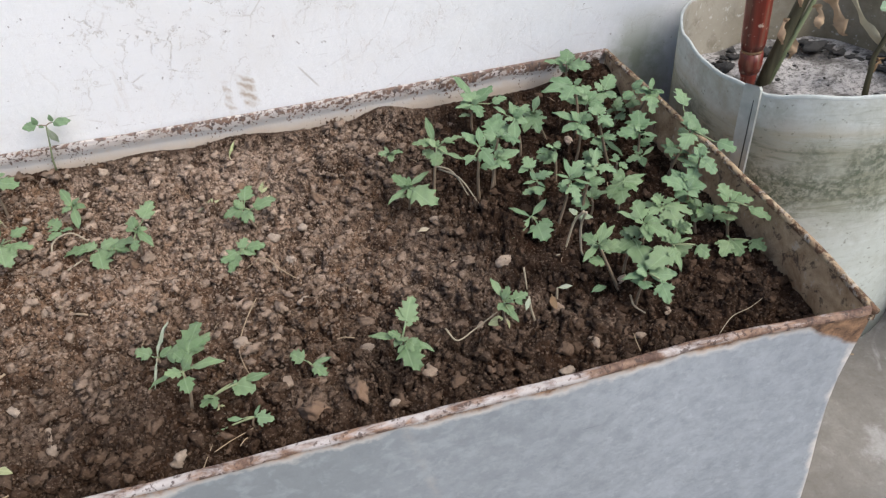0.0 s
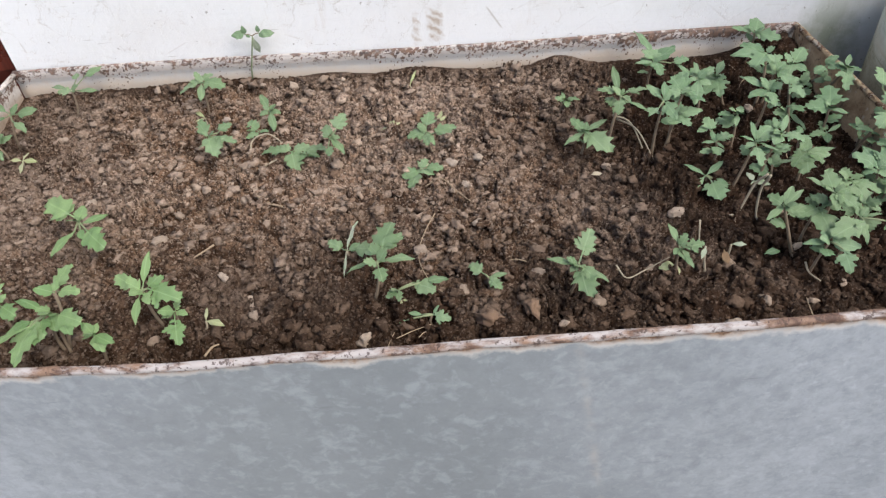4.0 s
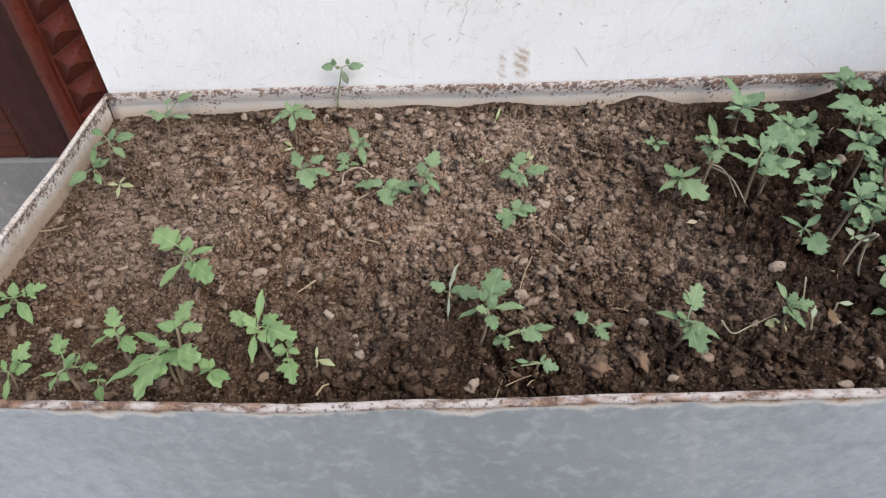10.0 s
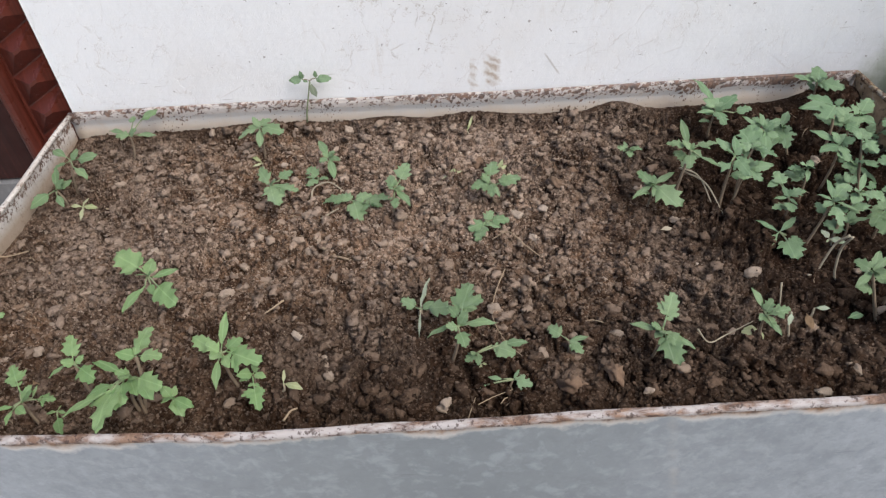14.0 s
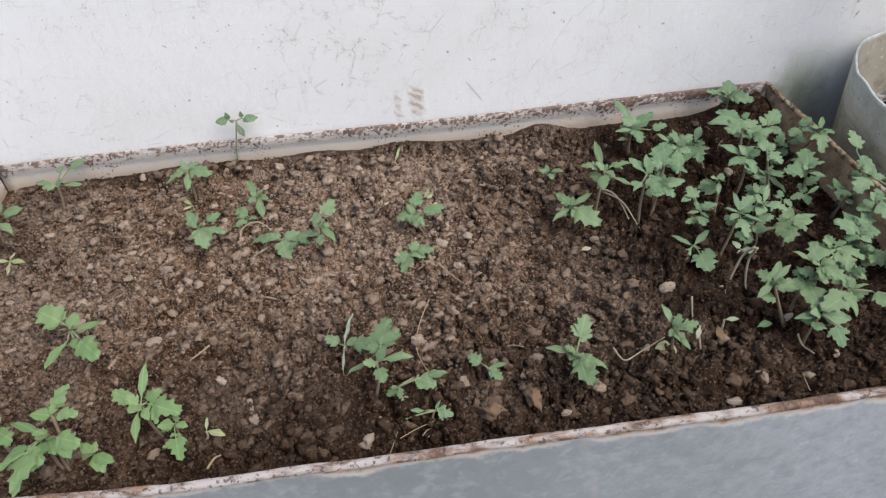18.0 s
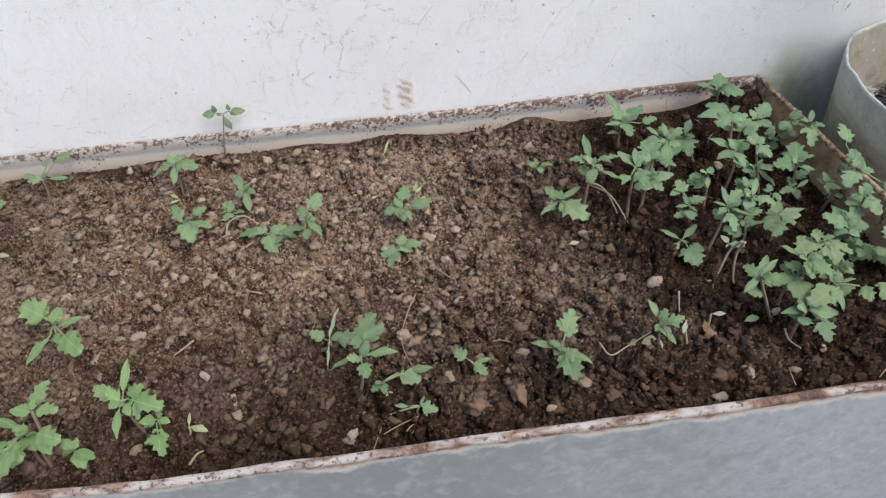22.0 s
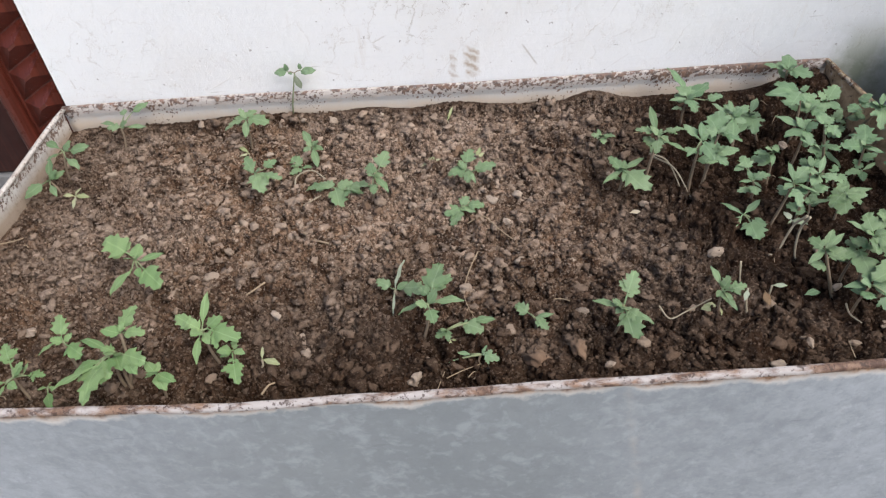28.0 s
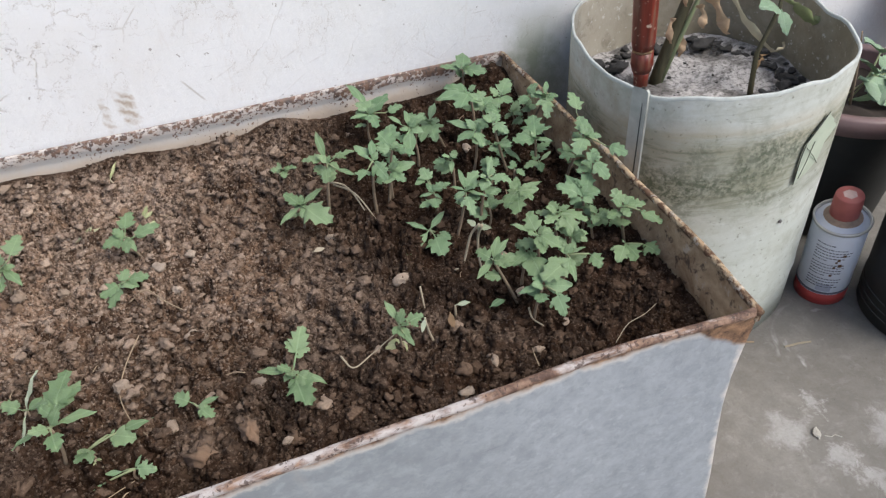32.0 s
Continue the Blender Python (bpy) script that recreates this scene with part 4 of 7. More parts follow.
STEM_PALE = plain("pale_root_stem", (0.38, 0.325, 0.235), 0.8, 0, 0.4, 90)
DRY = plain("dry_leaf", (0.34, 0.22, 0.12), 0.85, 0, 0.6, 70)
STRAW = plain("straw", (0.37, 0.28, 0.185), 0.85, 0, 0.5, 90)


# midrib place, half width and forward reach of the edge, from a leaflet's foot to its tip
LOBED = ((0, 0.04, 0), (0.07, 0.20, 0), (0.17, 0.40, 0.03), (0.27, 0.52, 0.09), (0.36, 0.34, 0.03), (0.46, 0.33, 0.03), (0.56, 0.43, 0.10), (0.65, 0.25, 0.04), (0.74, 0.22, 0.04), (0.83, 0.23, 0.07), (0.91, 0.10, 0.03), (1, 0.005, 0))
OVATE = ((0, 0.05, 0), (0.08, 0.25, 0), (0.20, 0.43, 0.02), (0.30, 0.49, 0.05), (0.38, 0.44, 0.02), (0.50, 0.46, 0.05), (0.58, 0.38, 0.02), (0.70, 0.34, 0.05), (0.80, 0.21, 0.02), (0.90, 0.13, 0.03), (1, 0.005, 0))
PLAIN = ((0, 0.07, 0), (0.10, 0.22, 0), (0.25, 0.40, 0), (0.42, 0.50, 0), (0.60, 0.47, 0), (0.77, 0.32, 0), (0.90, 0.17, 0), (1, 0.005, 0))


def blade(bm, ox, oy, oz, turn, length, width, rows, rng, cup=0.2, arch=0.06):
    """A leaflet that starts at the point and runs along the turn (degrees) in the leaf's plane."""
    c, s = math.cos(radians(turn)), math.sin(radians(turn))
    wave, bent, curl = rng.uniform(0, 6), rng.uniform(-0.10, 0.10), rng.uniform(-0.10, 0.22)
    ring = []
    for u, w, reach in rows:
        side = (rng.uniform(0.86, 1.14), rng.uniform(0.86, 1.14))
        row = []
        for k in (-1.0, -0.55, 0.0, 0.55, 1.0):
            wide = w * side[k > 0] * width
            x = (u + reach * abs(k) * side[k > 0]) * length
            y = k * wide + bent * u * u * length
            z = arch * 4 * u * (1 - u) * length - curl * u * u * length * 0.5 + cup * abs(k) * wide - 0.30 * wide * max(0.0, abs(k) - 0.5)
            z += 0.03 * length * math.sin(11 * u + 3 * k + wave)
            row.append(bm.verts.new((ox + c * x - s * y, oy + s * x + c * y, oz + z)))
        ring.append(row)
    for a, b in zip(ring, ring[1:]):
        for k in range(4):
            bm.faces.new((a[k], b[k], b[k + 1], a[k + 1]))
    return bm


def leaf_shape(kind, seed):
    """A leaf one unit long from its stalk's foot at the origin to its tip."""
    rng = random.Random(seed)
    bm = bmesh.new()
    if kind == "c":
        blade(bm, 0.10, 0, 0.01, 0, 0.90, rng.uniform(0.23, 0.30), PLAIN, rng, 0.25, rng.uniform(0.02, 0.08))
        return tube(arc((0, 0, 0), (0.16, 0, 0.01), 0.0, 2), 0.02, 5, bm)
    if kind == "s":
        return blade(bm, 0, 0, 0, 0, 1, 0.12, PLAIN, rng, 0.3, 0.03)
    if kind == "o":
        blade(bm, 0.10, 0, 0.01, 0, 0.90, rng.uniform(0.50, 0.62), OVATE, rng, 0.2, 0.06)
        return tube(arc((0, 0, 0), (0.3, 0, 0.02), 0.01, 3), [0.03, 0.026, 0.02, 0.008], 5, bm)
    # foot and size of the end leaflet, then the side leaflets: place, length, width, turn
    j, size, wide, sides = {"b": (0.16, 0.84, 0.64, ((0.20, 0.30, 0.20, 62),)),
                            "B": (0.20, 0.80, 0.62, ((0.25, 0.44, 0.27, 55), (0.14, 0.17, 0.12, 72))),
                            "t": (0.38, 0.62, 0.46, ((0.37, 0.36, 0.22, 58), (0.24, 0.17, 0.11, 70)))}[kind]
    a = rng.uniform(0.03, 0.08)
    blade(bm, j, 0, a, rng.uniform(-8, 8), size, wide * rng.uniform(0.88, 1.12), LOBED, rng)
    for place, length, width, turn in sides:
        for side in (1, -1):
            if rng.random() < 0.9:
                blade(bm, place + rng.uniform(-0.03, 0.02), 0.01 * side, a * 0.9, side * (turn + rng.uniform(-9, 9)), length * rng.uniform(0.8, 1.15), width, LOBED if length > 0.3 else OVATE, rng, 0.2, 0.04)
    return tube(arc((0, 0, 0), (j + 0.2, 0, a), 0.02, 4), [0.026, 0.022, 0.02, 0.016, 0.008], 5, bm)


SHAPES = {}
for kind, count in (("c", 6), ("s", 3), ("o", 4), ("b", 8), ("B", 6), ("t", 5)):
    for i in range(count):
        SHAPES.setdefault(kind, []).append((kind, i))
LEAF_MESH = {}


def leaf_mesh(kind, i, material):
    key = (kind, i, material.name)
    if key not in LEAF_MESH:
        LEAF_MESH[key] = mesh_of("cotyledon" if kind in "cs" else "leaf", leaf_shape(kind, 31 * i + 5 * len(kind) + ord(kind)), material, True)
    return LEAF_MESH[key]


PLANT_LABELS = ("bright green young tomato seedling growing in the soil", "small green tomato seedling growing in dry crumbly soil", "grey-green tomato seedling in a crowded clump on dark soil", "pale wilted seedling lying on the soil")
PLANT_GROUPS = ("seedlings along the front edge", "scattered seedlings", "crowded seedling clump")
grow = random.Random(77)


def put_leaf(owner, kind, foot, way, material):
    v = Vector(way)
    n = v.length
    x = v / n
    up = Vector((grow.uniform(-0.30, 0.30), grow.uniform(-0.60, 0.10), 1.0))
    up = (up - x * up.dot(x)).normalized()
    y = up.cross(x)
    w = n * grow.uniform(0.9, 1.15) * (1.0 if n > 0.022 else 1.12)
    ob = part("cotyledon" if kind in "cs" else "leaf", leaf_mesh(kind, grow.randrange(len(SHAPES[kind])), material), None, owner)
    ob.matrix_local = Matrix(((x.x * n, y.x * w, up.x * w, foot[0]), (x.y * n, y.y * w, up.y * w, foot[1]), (x.z * n, y.z * w, up.z * w, foot[2]), (0, 0, 0, 1)))
    return ob


def seedling(x, y, node, leaves, material, kind):
    """A seedling at x, y; in millimetres, where its stem ends (height over the bed's level) and, from there, each leaf's foot and tip."""
    z = ground_z(x, y, True)
    wan = material in (LEAF_PALE, LEAF_WAN)
    ob = empty("tomato_seedling", PLANT_LABELS[3 if wan else kind], "seedling", pose(x, y, z), PLANT_GROUPS[kind])
    top = Vector(node) * 0.001
    top.z = max(top.z + 0.30 - z, 0.005)
    bend = Vector((grow.uniform(-0.004, 0.004), grow.uniform(-0.003, 0.003), 0))
    pts = [Vector((0, 0, -0.006)).lerp(top, i / 6) + bend * math.sin(math.pi * i / 6) for i in range(7)]
    r = 0.0012 + 0.009 * max(top.z, 0.01) * (0.4 if wan else 0.9)
    part("stem", tube(pts, [r * (1.15 - 0.07 * i) for i in range(7)], 6), STEM_PALE if wan else STEM, ob, "downy brownish stem", True)
    for form, fx, fy, tx, ty, tz in leaves:
        foot = top + Vector((fx, fy, 0)) * 0.001
        tip = top + Vector((tx, ty, tz)) * 0.001
        if (foot - top).length > 0.0035:
            part("stalk", tube(arc(top, foot, 0.0008, 3), [0.0011, 0.001, 0.0009, 0.0008], 5), STEM_PALE if wan else STALK, ob, "", True)
        put_leaf(ob, form, foot, tip - foot, material)
    # young leaves at the growing tip, and in the clump a few more below it
    for k in range(0 if wan or top.z < 0.018 else 4 if kind == 2 else 2):
        a, n = grow.uniform(0, 6.28), grow.uniform(0.008, 0.015) if k < 2 else grow.uniform(0.016, 0.026)
        foot = top if k < 2 else pts[5] if k == 2 else pts[4]
        put_leaf(ob, "b" if k else "o", foot, (n * math.cos(a), n * math.sin(a), n * (0.7 if k < 2 else 0.2)), material)
    return ob


seedling(0.116, 0.033, (8, 0, 28), [("b", -8, 1, -30, -1, -2), ("c", -3, -1, -13, 12, 4), ("t", 0, 3, 9, 31, 9), ("o", 3, 0, 20, 6, 1), ("c", 2, -6, 11, -31, -8)], LEAF_FRESH, 0)
seedling(0.186, 0.031, (-2, 0, 35), [("t", -7, 11, -24, 37, 8), ("o", -3, -6, 10, -13, -1), ("c", -4, -8, -4, -23, -3), ("c", 8, 4, 10, 14, 5), ("t", 12, 2, 32, 0, -1), ("c", -5, -5, -20, -9, 0)], LEAF_FRESH, 0)
seedling(0.200, 0.036, (5, 0, 13), [("o", 3, -6, 12, -23, -6), ("c", 0, 0, -10, -3, -1), ("c", 0, 0, 3, 5, 2), ("c", 0, 0, 10, -2, 0)], LEAF_FRESH, 0)
seedling(0.235, 0.055, (-3, 0, 55), [("b", -4, 5, -11, 30, 9), ("c", -6, 1, -21, -12, -2), ("b", 4, -3, 28, -18, -4), ("o", 0, 0, 7, 8, 3)], LEAF_FRESH, 0)
seedling(0.279, 0.042, (9, 0, 53), [("c", -6, 1, -38, 16, 5), ("B", -8, -6, -15, -51, -14), ("b", -4, -4, 2, -32, -9), ("c", -12, -16, -45, -41, -6), ("o", -12, -10, -33, -20, -2), ("o", 0, 0, 11, -20, -5)], LEAF_FRESH, 0)
seedling(0.280, 0.043, (22, 0, 76), [("b", 0, 3, 7, 28, 6), ("b", 2, 1, 25, -2, -1)], LEAF_FRESH, 0)
seedling(0.284, 0.040, (9, 0, 53), [("b", 2, -1, 30, -11, -3), ("o", 7, -5, 22, -23, -6)], LEAF_FRESH, 0)
seedling(0.319, 0.031, (4, 0, 33), [("o", 0, 0, 21, -10, -4), ("o", 0, 0, 2, 11, 3), ("o", 0, 0, 13, -17, -7), ("c", 0, 0, -8, -6, 0)], LEAF_FRESH, 0)
seedling(0.370, 0.062, (-4, 0, 54), [("b", -8, 5, -30, 17, 5), ("c", -2, 7, -4, 41, 12), ("c", -1, -5, 1, -33, -8), ("B", 4, 3, 38, -10, -4), ("o", 2, -1, 9, -14, -4), ("b", 3, 3, 17, 15, 5)], LEAF_FRESH, 0)
seedling(0.386, 0.056, (5, 0, 32), [("t", 0, -3, 10, -35, -9), ("o", 0, 0, -12, -6, -2), ("o", 0, 0, 12, -4, -2)], LEAF_FRESH, 0)
seedling(0.413, 0.053, (4, 0, 13), [("c", 0, 0, 20, -6, 0), ("c", 0, 0, 0, 13, 5)], LEAF_PALE, 0)
seedling(0.251, 0.185, (-2, 0, 44), [("b", -5, 6, -42, 27, 5), ("c", 5, -4, 34, 5, 4), ("c", 3, -16, -11, -48, -8), ("b", 15, -15, 44, -39, -9), ("o", 0, 0, 2, 21, 5), ("o", 8, -13, 13, -26, -4)], LEAF_FRESH, 0)
seedling(0.064, 0.139, (1, 0, 22), [("t", 4, 3, 34, 15, 3), ("c", -5, 1, -32, 9, 4), ("b", 1, -5, -3, -31, -8), ("c", 5, -2, 37, -29, -8)], LEAF_FRESH, 0)
seedling(0.057, 0.406, (13, 0, 56), [("o", 6, 2, 36, 4, 2), ("c", -8, 8, -36, 24, 5), ("b", -3, -3, -16, -17, -4), ("c", 10, -15, 38, -37, -6), ("c", 0, 0, 2, 19, 7)], LEAF_MID, 1)
seedling(0.056, 0.377, (-4, 0, 30), [("o", -6, -5, -28, -26, -7), ("o", 1, 3, 16, 16, 3), ("c", -5, 9, -15, 38, 10), ("c", 5, -10, 23, -30, -5)], LEAF_MID, 1)
seedling(0.085, 0.355, (6, 1, 17), [("c", 0, 0, -17, 1, 2), ("c", 0, 0, 23, -4, 1), ("c", 0, 0, 4, 13, 4), ("c", 0, 0, 6, -21, -6)], LEAF_PALE, 1)
seedling(0.113, 0.469, (12, 0, 52), [("o", -1, 44, 21, 61, 4), ("c", -9, 7, -35, 14, 4), ("c", 6, 3, 40, -2, 0), ("o", -10, 37, -15, 53, 3), ("b", 0, 0, -21, 4, 0)], LEAF_MID, 1)
seedling(0.302, 0.470, (5, 0, 52), [("b", 0, 0, -28, -15, -6), ("b", 0, 0, 36, -10, -3), ("b", 0, 0, 11, 20, 3), ("c", 0, 0, 9, -38, -10), ("o", 0, 0, -16, 1, 2)], LEAF_MID, 1)
seedling(0.309, 0.447, (-3, 1, 9), [("c", 0, 0, -19, 10, 6), ("c", 0, 0, -12, -9, 0)], LEAF_PALE, 1)
seedling(0.343, 0.360, (-2, 0, 33), [("b", 0, 0, -17, 22, 8), ("b", 10, 7, 23, 24, 3), ("B", 8, -5, 38, -13, -4), ("b", 0, 0, 13, -36, -10), ("o", 0, 0, 20, -20, -5)], LEAF_MID, 1)
seedling(0.398, 0.392, (-3, 0, 16), [("b", 0, 0, -18, 16, 4), ("b", 0, 0, 14, -3, 0), ("b", 0, 0, -12, -15, -4)], LEAF_MID, 1)
seedling(0.411, 0.422, (-5, 0, 29), [("c", 0, 0, -17, 27, 10), ("b", 0, 0, -12, -7, -3), ("c", 0, 0, 14, -38, -11), ("o", 0, 0, 7, 12, 3), ("o", 0, 0, 16, -6, -3)], LEAF_MID, 1)
seedling(0.450, 0.339, (-3, 0, 16), [("b", -6, 2, -39, 2, -1), ("b", 0, 0, 10, -35, -10), ("b", 0, 0, 24, 8, 2), ("b", 0, 0, -17, 14, 2), ("o", 0, 0, 19, -11, -5)], LEAF_MID, 1)
seedling(0.469, 0.330, (0, 0, 17), [("B", -9, 1, 29, 8, 0), ("b", 0, 0, -8, -14, -3), ("o", 0, 0, 16, -7, -3)], LEAF_MID, 1)
seedling(0.496, 0.319, (8, 0, 44), [("b", 4, 15, 15, 42, 7), ("b", 0, 0, -7, 22, 5), ("c", 0, 0, 20, -25, -5), ("b", 0, -16, 6, -32, -5), ("o", 0, 0, 12, 1, -1)], LEAF_MID, 1)
seedling(0.571, 0.389, (-2, 0, 11), [("c", 0, 0, -13, -6, -1), ("c", 0, 0, 14, 6, 2), ("b", 0, 0, 4, 11, 1)], LEAF_PALE, 1)
seedling(0.630, 0.345, (-13, 0, 28), [("B", 0, 0, -23, -9, -3), ("b", 0, 9, 3, 35, 6), ("b", 7, -5, 38, 3, 0), ("b", 0, 0, 3, -22, -7), ("c", 0, 0, 12, -22, -6)], LEAF_MID, 1)
seedling(0.631, 0.396, (-1, 0, 10), [("c", 0, 0, 5, 16, 7), ("c", 0, 0, 10, 9, 3)], LEAF_PALE, 1)
seedling(0.609, 0.289, (0, 0, 12), [("b", 5, 0, 29, 2, 0), ("b", 0, 0, -21, -11, -2), ("B", 0, 0, -8, -29, -8), ("b", 0, 0, 7, 14, 6), ("o", 0, 0, 17, -11, -3)], LEAF_MID, 1)
seedling(0.589, 0.487, (1, 1, 7), [("s", 0, 0, 8, 27, 11), ("s", 0, 0, 4, 8, 6)], LEAF_PALE, 1)
seedling(0.571, 0.086, (9, 0, 51), [("B", 2, 11, 13, 50, 9), ("c", -3, 2, -29, -6, -2), ("c", 3, 2, 35, 4, 1), ("b", 1, -4, 6, -22, -5), ("b", 1, 11, -9, 22, 4), ("o", 5, 17, 23, 35, 6)], LEAF_MID, 1)
seedling(0.542, 0.141, (-2, 0, 19), [("s", 0, 3, 6, 36, 13), ("s", 0, -4, 0, -30, -5)], LEAF_WAN, 1)
seedling(0.545, 0.142, (-4, 0, 19), [("b", -4, 2, -22, 12, 2), ("b", 3, 0, 35, -1, -2), ("o", 0, 0, 13, 8, 2)], LEAF_MID, 1)
seedling(0.599, 0.082, (-3, 0, 19), [("b", 0, 0, -12, -8, -2), ("b", 0, 0, 3, -11, -5), ("B", 14, 9, 36, 1, -5), ("c", 23, 9, 48, 10, 3)], LEAF_MID, 1)
seedling(0.601, 0.075, (-2, 0, 8), [("c", 0, 0, 0, -11, -2), ("c", 0, 0, 6, -3, 2)], LEAF_PALE, 1)
seedling(0.630, 0.059, (-2, 0, 7), [("c", -9, 1, -23, 2, 1), ("B", 0, 0, 18, -6, -1), ("c", -24, -5, -31, -9, 1), ("c", 0, 0, 7, 8, 4)], LEAF_BLUE, 1)
seedling(0.757, 0.087, (9, 0, 34), [("t", 1, 4, 15, 37, 12), ("c", -2, 0, -29, 7, 3), ("c", 4, -3, 25, -19, -5), ("b", 1, -3, 5, -33, -11), ("o", 0, 0, -9, -7, -1), ("b", 2, -2, 14, -18, -4)], LEAF_MID, 1)
seedling(0.868, 0.104, (-5, 0, 33), [("c", 0, 4, -7, 26, 9), ("t", 2, 0, 24, 4, 1), ("c", 1, -9, 8, -24, -3), ("o", 0, 0, -8, -7, -1), ("c", 0, 0, 6, 13, 6), ("o", 0, 0, 3, -17, -4)], LEAF_MID, 1)
seedling(0.865, 0.110, (0, -1, 6), [("o", 0, 0, -18, -1, 0), ("c", 0, 0, 1, -11, -2)], LEAF_PALE, 1)
seedling(0.677, 0.094, (5, 0, 18), [("b", -4, 5, -18, 15, 4), ("b", 1, -2, 11, -14, -5), ("c", 0, 0, 19, 2, 3), ("o", 0, 0, 9, -4, 0)], LEAF_MID, 1)
seedling(0.893, 0.105, (-6, 0, 33), [("c", 0, 0, -6, -13, -4)], LEAF_WAN, 2)
seedling(0.834, 0.326, (12, 0, 71), [("c", 0, 7, -3, 45, 14), ("b", -2, 6, -25, 14, 4), ("B", 5, 5, 32, 10, 1), ("b", -1, -6, -6, -27, -8), ("c", 6, -12, 25, -30, -3), ("o", 0, 0, 10, -10, -4)], LEAF_MID, 2)
seedling(0.803, 0.321, (4, -1, 30), [("b", 0, 0, -15, 19, 7), ("c", 0, 0, 29, 13, 6), ("c", 0, 0, -26, -20, -6), ("b", 0, 0, 24, -34, -12), ("o", 0, 0, 7, -14, -4)], LEAF_MID, 2)
seedling(0.889, 0.319, (5, 0, 65), [("c", 0, 0, 5, 28, 10), ("B", 0, 0, 10, -28, -9), ("c", -8, -13, -22, -28, -2), ("o", -3, 8, -12, 30, 6)], LEAF_BLUE, 2)
seedling(0.902, 0.320, (9, 0, 47), [("b", 0, 0, 12, -19, -8), ("o", 0, 0, 30, -2, 1), ("b", 0, 0, -10, 7, 0)], LEAF_BLUE, 2)
seedling(0.912, 0.334, (8, 1, 63), [("B", 2, 9, 8, 38, 9), ("b", 0, 0, -9, 29, 6), ("b", 3, -4, 22, -16, -3), ("b", 0, 0, -17, 7, 3), ("o", 0, 0, 15, 0, 1)], LEAF_BLUE, 2)
seedling(0.916, 0.466, (3, 0, 39), [("c", 1, 12, -11, 63, 17), ("b", 0, 0, -11, 23, 7), ("b", 0, 0, 11, 26, 5), ("b", 0, 0, 3, -29, -8), ("c", 0, 0, -25, -3, 0), ("b", 21, -7, 44, -3, 2), ("o", 0, 0, 35, 23, 7)], LEAF_BLUE, 2)
seedling(0.959, 0.391, (-5, 0, 50), [("c", 0, 0, 5, 31, 9), ("c", 0, 0, -11, -43, -11), ("b", 0, 0, 25, 18, 3), ("o", 0, 0, 15, -10, -4), ("c", -6, 11, -17, 30, 7), ("b", 0, 0, -12, 1, 0)], LEAF_BLUE, 2)
seedling(1.004, 0.415, (-19, 0, 38), [("c", 0, 0, 16, 27, 10), ("b", 0, 0, 13, -2, -1), ("B", 0, 0, -1, -30, -12), ("o", 0, 0, -21, -25, -8), ("c", 0, 0, -10, 13, 5)], LEAF_BLUE, 2)
seedling(1.057, 0.504, (3, 0, 52), [("b", 0, 0, -29, 11, 2), ("o", 0, 0, 14, 32, 6), ("b", 0, 0, 27, -21, -4), ("c", 0, 0, -8, 16, 6)], LEAF_BLUE, 2)
seedling(1.036, 0.402, (-1, 0, 73), [("B", 0, 0, -27, 19, 2), ("b", 0, 0, -21, -25, -7), ("c", 0, 0, -43, -3, 0), ("o", 0, 0, 5, -16, -4)], LEAF_BLUE, 2)
seedling(1.046, 0.407, (8, -1, 46), [("B", 9, 5, -19, 5, -2), ("c", 0, 0, 6, 31, 9), ("b", 0, 0, 15, -16, -5), ("o", 0, 0, 17, 13, 5)], LEAF_BLUE, 2)
seedling(1.077, 0.424, (5, 1, 44), [("B", 0, 0, 23, 29, 5), ("c", 0, 0, -3, 19, 6), ("o", 0, 0, 12, -16, -4), ("b", 0, 0, -9, -17, -4)], LEAF_BLUE, 2)
seedling(1.058, 0.336, (-18, 0, 66), [("B", 0, 0, 10, -20, -7), ("b", 0, 0, 13, 9, 2), ("c", 0, 0, -13, 8, 5)], LEAF_BLUE, 2)
seedling(1.013, 0.341, (8, 1, 57), [("B", 0, 19, 18, 6, -4), ("o", 0, 0, -26, -8, -4), ("c", 0, 0, -27, 23, 9), ("b", 0, 0, 0, -25, -9)], LEAF_BLUE, 2)
seedling(1.089, 0.327, (0, -1, 37), [("B", 0, 0, 13, 36, 9), ("c", 0, 0, 18, -12, -1), ("b", 0, 0, -18, 15, 4), ("b", 0, 0, -29, -2, 0), ("o", 0, 0, -3, 24, 6)], LEAF_BLUE, 2)
seedling(1.096, 0.319, (-5, 0, 9), [("b", 0, 0, -22, -8, -1), ("c", 0, 0, 21, 9, 3), ("o", 0, 0, -4, -16, -5), ("b", 0, 0, -3, 17, 5)], LEAF_BLUE, 2)
seedling(1.063, 0.361, (-5, 1, 15), [("b", 0, 0, -16, -7, -3), ("c", 0, 0, 14, -32, -9), ("c", 0, 0, 15, 9, 5), ("o", 0, 0, -9, -14, -4)], LEAF_BLUE, 2)
seedling(0.947, 0.285, (3, 0, 28), [("t", 4, 5, 23, 10, 0), ("c", 0, 0, -17, -2, 0), ("c", 0, 0, 5, -12, -2), ("b", 2, 22, 0, 43, 6), ("o", 0, 30, -15, 26, -1)], LEAF_BLUE, 2)
